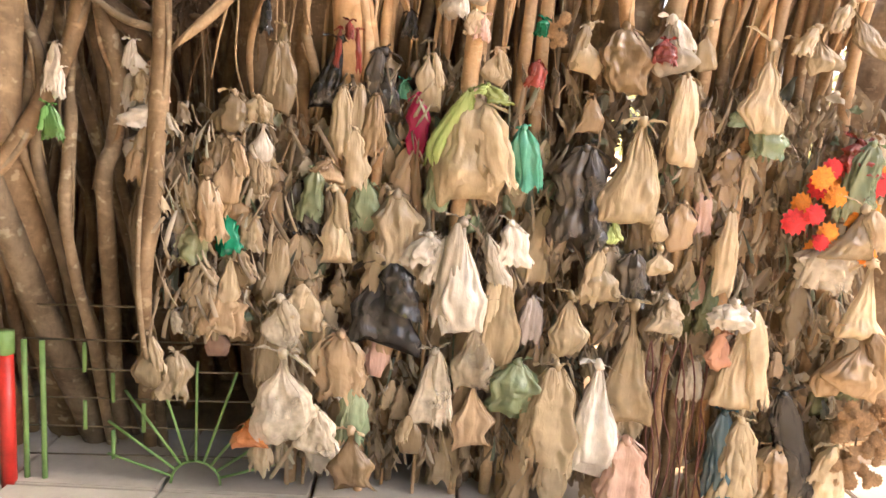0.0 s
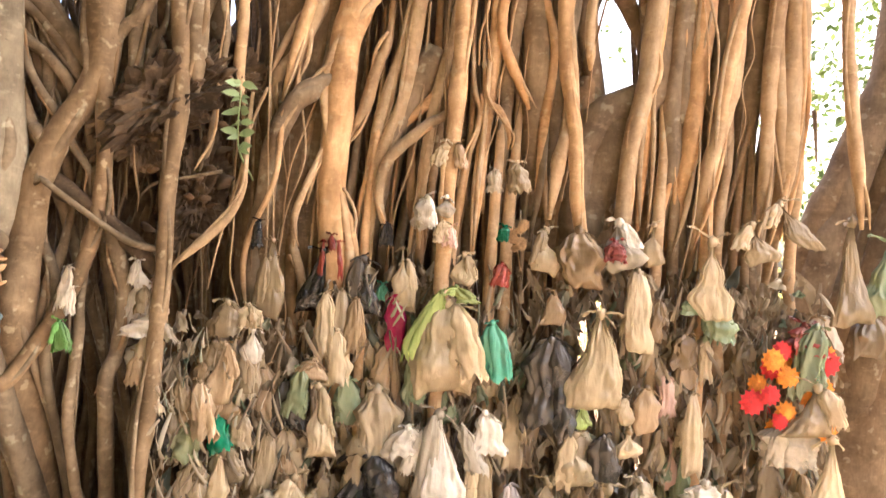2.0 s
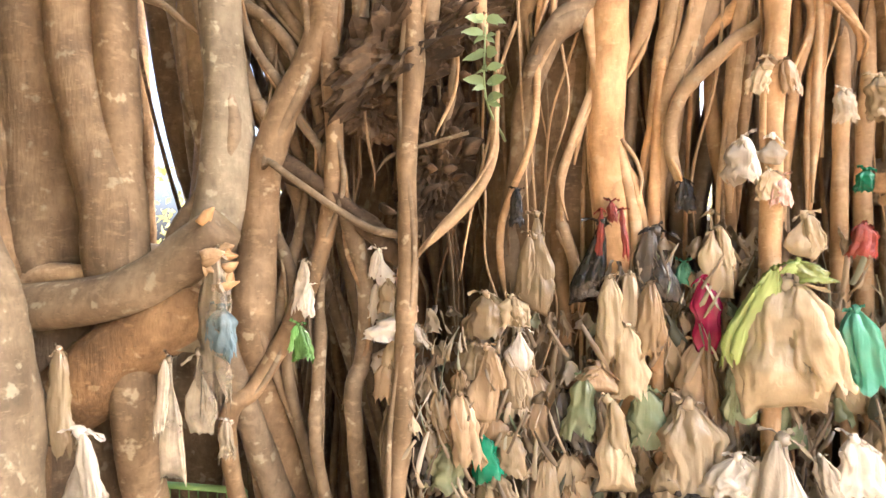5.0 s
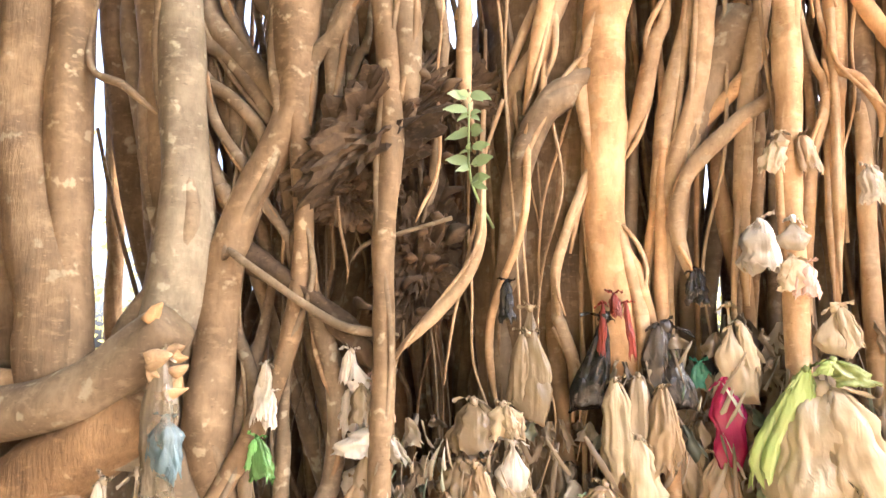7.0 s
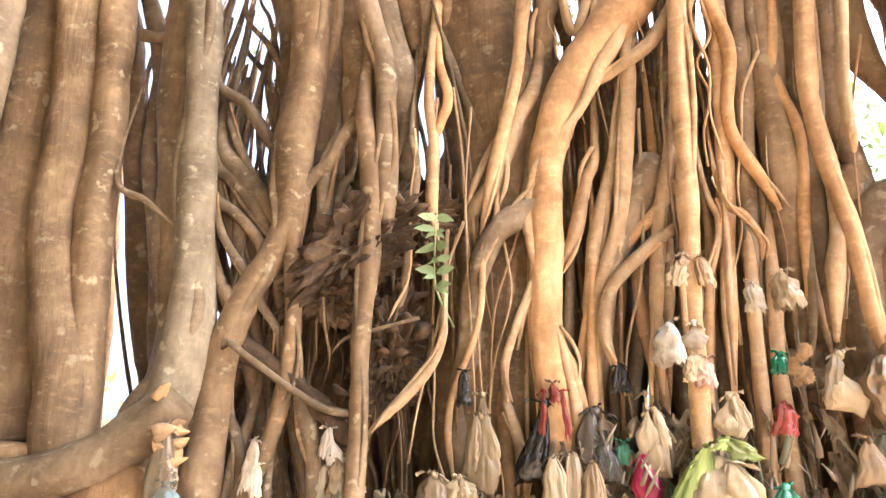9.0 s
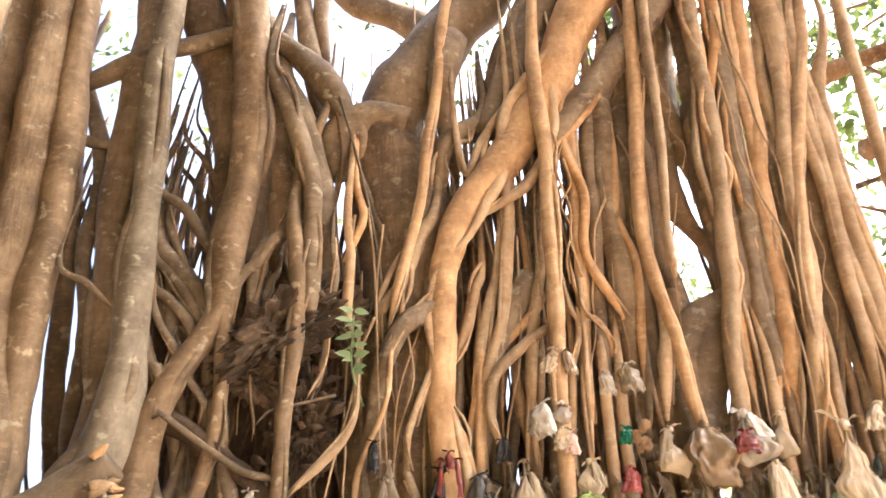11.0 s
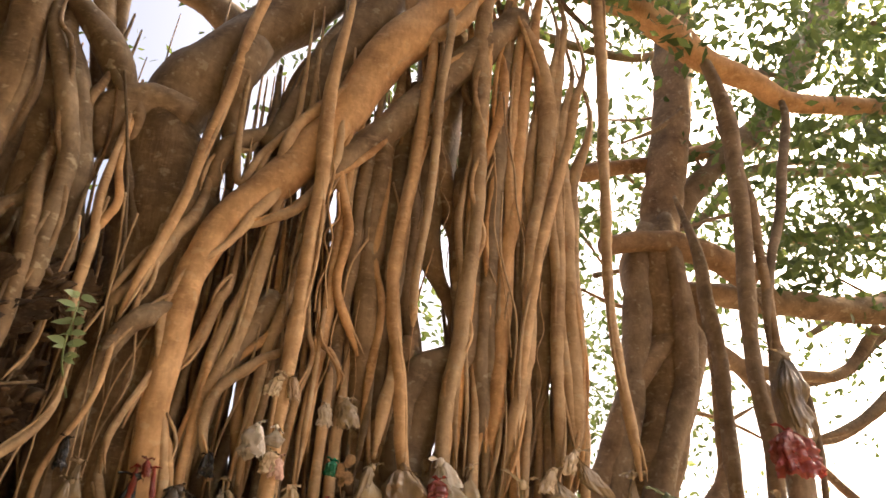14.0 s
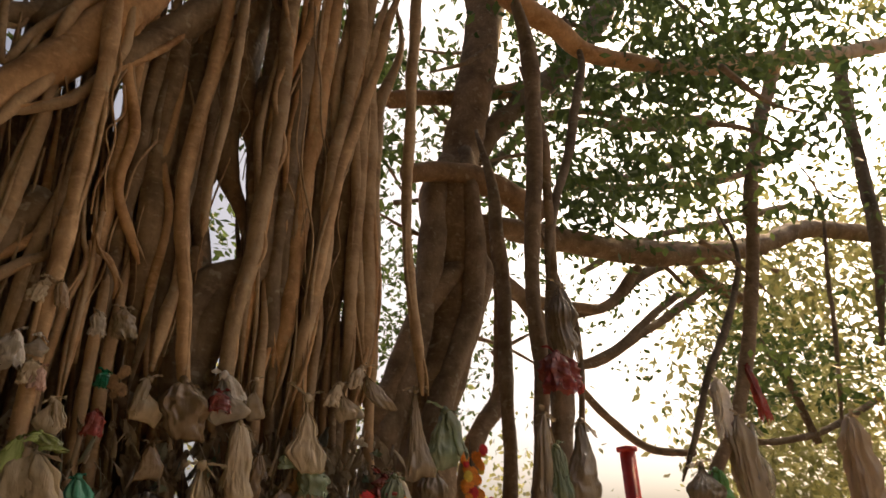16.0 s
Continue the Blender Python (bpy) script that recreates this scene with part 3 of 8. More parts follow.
root((-0.43, 2.96, 2.59, 0.006), (-0.43, 2.96, 2.50, 0.006), (-0.43, 2.96, 2.42, 0.006), (-0.47, 2.96, 2.37, 0.006), (-0.52, 2.95, 2.31, 0.006), (-0.57, 2.94, 2.25, 0.006), (-0.61, 2.93, 2.20, 0.006), (-0.65, 2.92, 2.15, 0.006), (-0.69, 2.91, 2.10, 0.006))
root((-1.23, 2.89, 2.35, 0.022), (-1.24, 2.89, 2.18, 0.022), (-1.27, 2.88, 1.98, 0.022), (-1.32, 2.87, 1.77, 0.022))
root((-1.26, 2.88, 2.18, 0.007), (-1.25, 2.87, 2.08, 0.006), (-1.26, 2.87, 1.98, 0.006), (-1.27, 2.86, 1.88, 0.008), (-1.30, 2.86, 1.77, 0.008))
root((-1.20, 2.91, 2.38, 0.021), (-1.20, 2.91, 2.21, 0.021), (-1.14, 2.92, 2.04, 0.020), (-1.14, 2.92, 1.88, 0.020), (-1.15, 2.92, 1.68, 0.020))
root((-1.18, 2.90, 2.29, 0.007), (-1.18, 2.90, 2.21, 0.007), (-1.16, 2.90, 2.12, 0.007), (-1.16, 2.91, 2.04, 0.006), (-1.16, 2.91, 1.96, 0.006), (-1.15, 2.91, 1.88, 0.007), (-1.14, 2.91, 1.78, 0.006), (-1.13, 2.91, 1.68, 0.006))
root((-0.96, 2.91, 2.50, 0.017), (-0.95, 2.92, 2.33, 0.025), (-0.92, 2.93, 2.18, 0.032), (-0.89, 2.94, 2.07, 0.031), (-0.87, 2.94, 1.92, 0.031), (-0.89, 2.94, 1.76, 0.031), (-0.93, 2.93, 1.60, 0.030))
root((-0.95, 2.90, 2.50, 0.006), (-0.93, 2.90, 2.42, 0.007), (-0.92, 2.91, 2.33, 0.007), (-0.93, 2.91, 2.25, 0.008), (-0.95, 2.91, 2.18, 0.011), (-0.94, 2.92, 2.12, 0.008), (-0.92, 2.92, 2.07, 0.008), (-0.88, 2.92, 1.99, 0.011), (-0.83, 2.92, 1.92, 0.011), (-0.85, 2.92, 1.84, 0.008), (-0.89, 2.92, 1.76, 0.008), (-0.94, 2.92, 1.68, 0.009), (-0.97, 2.91, 1.60, 0.010))
root((-0.80, 2.96, 1.90, 0.023), (-0.80, 2.96, 1.76, 0.023), (-0.80, 2.96, 1.59, 0.022), (-0.82, 2.96, 1.38, 0.022))
root((-0.80, 2.95, 1.90, 0.008), (-0.77, 2.95, 1.83, 0.008), (-0.77, 2.95, 1.76, 0.008), (-0.79, 2.95, 1.68, 0.008), (-0.82, 2.95, 1.59, 0.006), (-0.84, 2.95, 1.48, 0.007), (-0.84, 2.95, 1.38, 0.006))
root((-1.27, 2.88, 2.28, 0.021), (-1.30, 2.88, 2.08, 0.020), (-1.32, 2.87, 1.91, 0.020))
root((-1.04, 2.92, 2.02, 0.023), (-1.04, 2.92, 1.86, 0.023), (-1.05, 2.92, 1.69, 0.023), (-1.06, 2.92, 1.45, 0.022))
root((-1.07, 2.91, 1.94, 0.006), (-1.07, 2.91, 1.86, 0.006), (-1.06, 2.91, 1.77, 0.008), (-1.03, 2.91, 1.69, 0.008), (-1.03, 2.91, 1.57, 0.006), (-1.04, 2.91, 1.45, 0.006))
root((-0.62, 3.04, 2.22, 0.027), (-0.61, 3.04, 1.99, 0.026), (-0.62, 3.04, 1.75, 0.026), (-0.64, 3.03, 1.52, 0.026))
root((-0.63, 3.03, 2.22, 0.008), (-0.64, 3.03, 2.10, 0.007), (-0.64, 3.03, 1.99, 0.009), (-0.62, 3.03, 1.87, 0.009), (-0.60, 3.03, 1.75, 0.009), (-0.60, 3.02, 1.64, 0.009), (-0.62, 3.02, 1.52, 0.007))
root((-1.12, 2.95, 2.24, 0.024), (-1.14, 2.94, 2.11, 0.024), (-1.18, 2.94, 1.97, 0.024), (-1.23, 2.93, 1.76, 0.024))
root((-1.17, 2.93, 2.11, 0.006), (-1.16, 2.93, 2.04, 0.008), (-1.16, 2.93, 1.97, 0.007), (-1.18, 2.92, 1.86, 0.007), (-1.21, 2.92, 1.76, 0.007))
root((-0.75, 3.04, 2.09, 0.030), (-0.73, 3.04, 1.90, 0.030), (-0.73, 3.04, 1.67, 0.030), (-0.74, 3.04, 1.36, 0.029))
root((-0.75, 3.02, 2.09, 0.008), (-0.70, 3.02, 1.99, 0.008), (-0.70, 3.02, 1.90, 0.007), (-0.72, 3.02, 1.78, 0.007), (-0.75, 3.02, 1.67, 0.011), (-0.77, 3.02, 1.52, 0.007), (-0.76, 3.02, 1.36, 0.007))
root((-0.53, 3.07, 2.16, 0.027), (-0.54, 3.07, 1.96, 0.027), (-0.56, 3.07, 1.67, 0.026))
root((-0.05, 3.05, 2.46, 0.018), (-0.01, 3.06, 2.33, 0.017), (0.01, 3.06, 2.23, 0.017), (0.03, 3.06, 2.14, 0.017))
root((-0.05, 3.04, 2.46, 0.006), (-0.01, 3.05, 2.40, 0.006), (0.01, 3.05, 2.33, 0.006), (-0.00, 3.05, 2.28, 0.006), (-0.01, 3.05, 2.23, 0.006), (-0.00, 3.05, 2.19, 0.006), (0.01, 3.05, 2.14, 0.006))
root((0.22, 3.10, 3.19, 0.023), (0.19, 3.10, 2.91, 0.023), (0.16, 3.10, 2.71, 0.023), (0.10, 3.10, 2.55, 0.023), (0.07, 3.10, 2.41, 0.022), (0.07, 3.10, 2.14, 0.022))
root((0.22, 3.09, 3.19, 0.008), (0.18, 3.09, 3.05, 0.006), (0.17, 3.09, 2.91, 0.008), (0.16, 3.09, 2.81, 0.008), (0.18, 3.09, 2.71, 0.006), (0.16, 3.09, 2.63, 0.008), (0.11, 3.09, 2.55, 0.007), (0.07, 3.09, 2.48, 0.006), (0.04, 3.09, 2.41, 0.007), (0.04, 3.09, 2.28, 0.006), (0.06, 3.09, 2.14, 0.006))
root((-0.09, 3.06, 2.75, 0.016), (-0.15, 3.05, 2.58, 0.016), (-0.21, 3.04, 2.43, 0.016), (-0.24, 3.04, 2.32, 0.016), (-0.24, 3.04, 2.21, 0.016))
root((-0.08, 3.05, 2.75, 0.006), (-0.10, 3.05, 2.67, 0.006), (-0.13, 3.04, 2.58, 0.006), (-0.17, 3.04, 2.50, 0.006), (-0.22, 3.03, 2.43, 0.006), (-0.24, 3.03, 2.38, 0.006), (-0.25, 3.03, 2.32, 0.006), (-0.24, 3.03, 2.26, 0.006), (-0.22, 3.03, 2.21, 0.006))
root((-0.11, 3.07, 2.70, 0.013), (-0.17, 3.06, 2.52, 0.013), (-0.20, 3.05, 2.39, 0.013))
root((-0.16, 3.11, 3.30, 0.026), (-0.20, 3.11, 3.19, 0.026), (-0.27, 3.09, 3.03, 0.026), (-0.34, 3.08, 2.92, 0.026), (-0.37, 3.08, 2.75, 0.026))
root((-0.15, 3.10, 3.25, 0.007), (-0.17, 3.10, 3.19, 0.007), (-0.22, 3.09, 3.11, 0.008), (-0.29, 3.08, 3.03, 0.008), (-0.34, 3.07, 2.97, 0.008), (-0.35, 3.07, 2.92, 0.008), (-0.35, 3.07, 2.83, 0.008), (-0.34, 3.07, 2.75, 0.008))
root((-0.23, 3.07, 3.27, 0.014), (-0.27, 3.07, 3.16, 0.014), (-0.33, 3.06, 3.02, 0.014), (-0.37, 3.05, 2.93, 0.014))
root((0.12, 3.12, 3.14, 0.027), (0.08, 3.12, 3.01, 0.027), (0.02, 3.12, 2.80, 0.027), (-0.07, 3.11, 2.64, 0.027))
root((0.11, 3.11, 3.14, 0.009), (0.07, 3.11, 3.08, 0.009), (0.05, 3.11, 3.01, 0.007), (0.05, 3.11, 2.90, 0.008), (0.04, 3.11, 2.80, 0.007), (0.01, 3.10, 2.72, 0.009), (-0.05, 3.10, 2.64, 0.007))
root((0.48, 3.08, 2.96, 0.014), (0.51, 3.08, 2.81, 0.014), (0.49, 3.08, 2.70, 0.014), (0.45, 3.08, 2.56, 0.014))
root((0.51, 3.07, 2.88, 0.006), (0.52, 3.07, 2.81, 0.006), (0.50, 3.07, 2.75, 0.006), (0.48, 3.07, 2.70, 0.006), (0.45, 3.07, 2.63, 0.006), (0.44, 3.07, 2.56, 0.006))
root((0.53, 3.06, 2.91, 0.014), (0.59, 3.06, 2.81, 0.014), (0.63, 3.06, 2.72, 0.013), (0.63, 3.06, 2.65, 0.013))
root((0.53, 3.05, 2.91, 0.006), (0.54, 3.05, 2.86, 0.006), (0.57, 3.05, 2.81, 0.006), (0.60, 3.05, 2.77, 0.006), (0.64, 3.05, 2.72, 0.006), (0.65, 3.05, 2.69, 0.006), (0.64, 3.05, 2.65, 0.006))
root((0.54, 3.07, 3.02, 0.012), (0.53, 3.07, 2.73, 0.012), (0.51, 3.07, 2.48, 0.012), (0.50, 3.07, 2.24, 0.012))
root((0.22, 3.14, 2.62, 0.029), (0.24, 3.14, 2.45, 0.029), (0.27, 3.14, 2.26, 0.028), (0.27, 3.14, 2.05, 0.028))
root((0.26, 3.12, 2.54, 0.007), (0.27, 3.12, 2.45, 0.009), (0.26, 3.12, 2.35, 0.007), (0.25, 3.12, 2.26, 0.009), (0.24, 3.12, 2.15, 0.009), (0.25, 3.12, 2.05, 0.007))
root((0.35, 3.12, 2.93, 0.021), (0.34, 3.12, 2.68, 0.021), (0.31, 3.12, 2.44, 0.020), (0.29, 3.12, 2.19, 0.020))
root((0.36, 3.11, 2.68, 0.006), (0.33, 3.11, 2.56, 0.006), (0.29, 3.11, 2.44, 0.006), (0.28, 3.11, 2.31, 0.006), (0.27, 3.11, 2.19, 0.007))
root((-0.38, 3.08, 2.52, 0.034), (-0.36, 3.08, 2.37, 0.034), (-0.38, 3.08, 2.22, 0.033), (-0.40, 3.08, 1.99, 0.033), (-0.42, 3.07, 1.75, 0.032))
root((-0.39, 3.06, 2.52, 0.012), (-0.41, 3.06, 2.45, 0.012), (-0.40, 3.06, 2.37, 0.011), (-0.37, 3.06, 2.29, 0.009), (-0.36, 3.06, 2.22, 0.009), (-0.35, 3.06, 2.10, 0.010), (-0.38, 3.06, 1.99, 0.010), (-0.42, 3.06, 1.87, 0.010), (-0.45, 3.05, 1.75, 0.010))
root((-0.25, 3.08, 2.28, 0.020), (-0.24, 3.08, 2.18, 0.020), (-0.21, 3.08, 2.07, 0.019), (-0.22, 3.08, 1.91, 0.019))
root((-0.26, 3.07, 2.18, 0.006), (-0.23, 3.07, 2.12, 0.007), (-0.19, 3.07, 2.07, 0.007), (-0.19, 3.07, 1.99, 0.006), (-0.20, 3.07, 1.91, 0.006))
root((-0.48, 3.05, 2.42, 0.020), (-0.45, 3.06, 2.25, 0.020), (-0.47, 3.06, 2.09, 0.020), (-0.51, 3.05, 1.96, 0.020))
root((-0.47, 3.05, 2.25, 0.007), (-0.47, 3.05, 2.17, 0.006), (-0.45, 3.05, 2.09, 0.006), (-0.47, 3.04, 2.02, 0.006), (-0.50, 3.04, 1.96, 0.006))
root((1.37, 3.09, 5.76, 0.046), (1.37, 3.09, 5.44, 0.044), (1.38, 3.09, 4.94, 0.042), (1.34, 3.09, 4.26, 0.039), (1.28, 3.09, 3.68, 0.036), (1.24, 3.09, 3.03, 0.033), (1.19, 3.09, 2.33, 0.030))
root((1.32, 3.07, 5.44, 0.015), (1.36, 3.07, 5.19, 0.013), (1.41, 3.07, 4.94, 0.011), (1.41, 3.07, 4.60, 0.014), (1.37, 3.07, 4.26, 0.013), (1.30, 3.07, 3.97, 0.009), (1.24, 3.07, 3.68, 0.012), (1.22, 3.07, 3.35, 0.011), (1.24, 3.07, 3.03, 0.009), (1.25, 3.07, 2.68, 0.011), (1.23, 3.07, 2.33, 0.011))
root((1.64, 3.12, 5.84, 0.027), (1.55, 3.12, 5.27, 0.041), (1.50, 3.13, 4.91, 0.050), (1.46, 3.13, 4.32, 0.046), (1.43, 3.13, 3.73, 0.043), (1.37, 3.13, 3.18, 0.040), (1.39, 3.13, 2.77, 0.038), (1.34, 3.13, 2.34, 0.035))
root((1.65, 3.11, 5.84, 0.009), (1.64, 3.10, 5.55, 0.009), (1.60, 3.10, 5.27, 0.012), (1.53, 3.10, 5.09, 0.014), (1.46, 3.10, 4.91, 0.017), (1.42, 3.10, 4.62, 0.016), (1.42, 3.10, 4.32, 0.012), (1.45, 3.11, 4.03, 0.016), (1.48, 3.11, 3.73, 0.011), (1.44, 3.11, 3.46, 0.012), (1.38, 3.11, 3.18, 0.012), (1.35, 3.11, 2.98, 0.014), (1.34, 3.11, 2.77, 0.009), (1.33, 3.11, 2.55, 0.011), (1.36, 3.11, 2.34, 0.012))
root((1.13, 2.98, 5.05, 0.028), (1.12, 2.98, 4.95, 0.028), (1.11, 2.98, 4.86, 0.027), (1.10, 2.98, 4.76, 0.027), (1.08, 2.98, 4.64, 0.026), (1.07, 2.98, 4.52, 0.026), (1.05, 2.98, 4.40, 0.025), (1.03, 2.98, 4.12, 0.024), (1.02, 2.98, 3.85, 0.024), (1.00, 2.98, 3.57, 0.023), (0.98, 2.98, 3.39, 0.022), (0.92, 2.98, 3.21, 0.022), (0.94, 2.98, 3.03, 0.021), (0.94, 2.98, 3.03, 0.021))
root((1.90, 3.06, 5.26, 0.019), (1.80, 3.07, 4.75, 0.028), (1.74, 3.07, 4.43, 0.034), (1.75, 3.07, 4.14, 0.033), (1.76, 3.07, 3.68, 0.031), (1.75, 3.07, 3.21, 0.029), (1.75, 3.07, 2.79, 0.027), (1.82, 3.07, 2.37, 0.026))
root((1.90, 3.05, 5.26, 0.006), (1.88, 3.05, 5.00, 0.006), (1.83, 3.05, 4.75, 0.007), (1.77, 3.05, 4.59, 0.008), (1.71, 3.05, 4.43, 0.009), (1.70, 3.05, 4.29, 0.009), (1.72, 3.05, 4.14, 0.011), (1.77, 3.05, 3.91, 0.010), (1.80, 3.05, 3.68, 0.009), (1.79, 3.05, 3.45, 0.010), (1.76, 3.05, 3.21, 0.010), (1.72, 3.05, 3.00, 0.010), (1.72, 3.06, 2.79, 0.007), (1.76, 3.06, 2.58, 0.008), (1.82, 3.06, 2.37, 0.006))
root((1.75, 3.09, 5.79, 0.018), (1.65, 3.10, 5.22, 0.026), (1.60, 3.10, 4.87, 0.032), (1.53, 3.10, 4.32, 0.030), (1.50, 3.10, 3.73, 0.028), (1.48, 3.10, 3.19, 0.026), (1.42, 3.10, 2.60, 0.024))
root((1.68, 3.09, 5.22, 0.009), (1.63, 3.08, 5.04, 0.010), (1.57, 3.08, 4.87, 0.009), (1.53, 3.08, 4.60, 0.010), (1.51, 3.08, 4.32, 0.007), (1.53, 3.08, 4.03, 0.010), (1.53, 3.08, 3.73, 0.009), (1.52, 3.09, 3.46, 0.009), (1.48, 3.09, 3.19, 0.009), (1.43, 3.09, 2.90, 0.008), (1.39, 3.09, 2.60, 0.006))
root((1.79, 3.11, 4.93, 0.020), (1.70, 3.12, 4.46, 0.030), (1.65, 3.12, 4.15, 0.036), (1.63, 3.12, 3.48, 0.033), (1.57, 3.12, 2.96, 0.031), (1.58, 3.12, 2.51, 0.029))
root((1.72, 3.10, 4.70, 0.007), (1.67, 3.10, 4.46, 0.009), (1.66, 3.10, 4.30, 0.008), (1.68, 3.10, 4.15, 0.010), (1.68, 3.10, 3.82, 0.011), (1.66, 3.10, 3.48, 0.009), (1.58, 3.10, 3.22, 0.011), (1.53, 3.10, 2.96, 0.008), (1.55, 3.10, 2.73, 0.009), (1.57, 3.10, 2.51, 0.010))
root((1.29, 3.07, 4.24, 0.011), (1.23, 3.07, 3.84, 0.017), (1.20, 3.08, 3.59, 0.021), (1.23, 3.08, 3.14, 0.020), (1.19, 3.08, 2.73, 0.018), (1.20, 3.08, 2.35, 0.017))
root((1.00, 3.11, 4.58, 0.015), (0.96, 3.12, 4.16, 0.023), (0.93, 3.12, 3.89, 0.027), (0.88, 3.12, 3.36, 0.026), (0.91, 3.12, 2.88, 0.024), (0.87, 3.12, 2.45, 0.022))
root((0.98, 3.11, 4.16, 0.008), (0.95, 3.11, 4.03, 0.007), (0.91, 3.11, 3.89, 0.009), (0.87, 3.11, 3.62, 0.007), (0.86, 3.11, 3.36, 0.009), (0.90, 3.11, 3.12, 0.009), (0.94, 3.11, 2.88, 0.008), (0.92, 3.11, 2.67, 0.008), (0.87, 3.11, 2.45, 0.007))
root((0.83, 3.11, 3.93, 0.012), (0.79, 3.11, 3.57, 0.019), (0.77, 3.12, 3.34, 0.022), (0.82, 3.12, 3.10, 0.022), (0.78, 3.12, 2.76, 0.021), (0.76, 3.12, 2.40, 0.020))
root((0.49, 3.09, 4.08, 0.015), (0.47, 3.10, 3.71, 0.023), (0.46, 3.10, 3.48, 0.028), (0.38, 3.10, 3.09, 0.026), (0.31, 3.10, 2.80, 0.025), (0.27, 3.10, 2.49, 0.024), (0.27, 3.10, 2.22, 0.023))
root((0.49, 3.08, 4.08, 0.006), (0.50, 3.08, 3.90, 0.006), (0.49, 3.09, 3.71, 0.008), (0.48, 3.09, 3.59, 0.009), (0.44, 3.08, 3.48, 0.008), (0.39, 3.09, 3.29, 0.009), (0.36, 3.09, 3.09, 0.007), (0.35, 3.09, 2.94, 0.007), (0.34, 3.09, 2.80, 0.007), (0.32, 3.09, 2.65, 0.007), (0.27, 3.09, 2.49, 0.006), (0.25, 3.09, 2.36, 0.006), (0.24, 3.09, 2.22, 0.006))
root((0.65, 3.11, 4.05, 0.012), (0.62, 3.11, 3.68, 0.019), (0.61, 3.12, 3.45, 0.023), (0.58, 3.12, 3.07, 0.021), (0.54, 3.12, 2.73, 0.020), (0.54, 3.12, 2.38, 0.019))
root((0.26, 3.11, 3.96, 0.018), (0.25, 3.12, 3.61, 0.027), (0.25, 3.12, 3.39, 0.033), (0.18, 3.12, 3.07, 0.031), (0.11, 3.12, 2.84, 0.030), (0.05, 3.12, 2.53, 0.029), (0.03, 3.12, 2.21, 0.027))
root((0.28, 3.10, 3.79, 0.006), (0.28, 3.11, 3.61, 0.007), (0.25, 3.10, 3.50, 0.007), (0.23, 3.10, 3.39, 0.010), (0.18, 3.10, 3.23, 0.010), (0.16, 3.10, 3.07, 0.009), (0.16, 3.10, 2.96, 0.011), (0.14, 3.10, 2.84, 0.009), (0.11, 3.10, 2.68, 0.007), (0.06, 3.10, 2.53, 0.008), (0.02, 3.10, 2.37, 0.007), (-0.00, 3.11, 2.21, 0.009))
root((0.03, 3.07, 4.42, 0.011), (0.03, 3.07, 4.03, 0.016), (0.04, 3.08, 3.78, 0.020), (0.08, 3.08, 3.62, 0.019), (0.16, 3.08, 3.81, 0.020), (0.30, 3.08, 4.02, 0.021), (0.41, 3.08, 4.18, 0.021))
root((0.32, 3.09, 4.73, 0.010), (0.31, 3.09, 4.31, 0.015), (0.30, 3.09, 4.03, 0.018), (0.20, 3.09, 3.87, 0.017), (0.16, 3.09, 3.72, 0.017), (0.15, 3.09, 3.51, 0.017))
root((0.38, 3.09, 4.75, 0.010), (0.37, 3.09, 4.32, 0.015), (0.36, 3.09, 4.05, 0.018), (0.32, 3.09, 3.82, 0.017), (0.25, 3.09, 3.63, 0.017), (0.25, 3.09, 3.47, 0.017))
root((-2.30, 2.90, 4.03, 0.043), (-2.00, 2.90, 4.07, 0.044), (-1.73, 2.90, 4.16, 0.044), (-1.52, 2.91, 4.31, 0.046), (-1.27, 2.95, 4.42, 0.047), (-1.00, 3.00, 4.53, 0.048), (-0.79, 3.04, 4.40, 0.060), (-0.59, 3.09, 4.14, 0.076), (-0.41, 3.12, 3.95, 0.087))
root((-2.31, 2.88, 4.03, 0.012), (-2.20, 2.88, 4.05, 0.014), (-2.05, 2.88, 4.07, 0.013), (-1.87, 2.88, 4.12, 0.013), (-1.69, 2.88, 4.16, 0.013), (-1.57, 2.88, 4.23, 0.013), (-1.49, 2.88, 4.31, 0.016), (-1.40, 2.90, 4.37, 0.016), (-1.32, 2.92, 4.42, 0.015), (-1.18, 2.95, 4.47, 0.014), (-1.00, 2.97, 4.53, 0.015), (-0.84, 2.99, 4.46, 0.017), (-0.72, 3.01, 4.40, 0.018), (-0.64, 3.03, 4.27, 0.021), (-0.60, 3.05, 4.14, 0.026), (-0.60, 3.06, 4.04, 0.029), (-0.50, 3.07, 3.95, 0.030))
root((-1.90, 2.93, 3.93, 0.030), (-1.74, 2.93, 3.81, 0.029), (-1.55, 2.94, 3.77, 0.029))
root((-1.53, 2.95, 5.09, 0.095), (-1.51, 2.96, 4.57, 0.089), (-1.55, 2.95, 3.99, 0.083), (-1.54, 2.95, 3.47, 0.077), (-1.50, 2.96, 2.99, 0.072), (-1.47, 2.96, 2.50, 0.066), (-1.48, 2.96, 2.16, 0.062), (-1.46, 2.97, 1.75, 0.058))
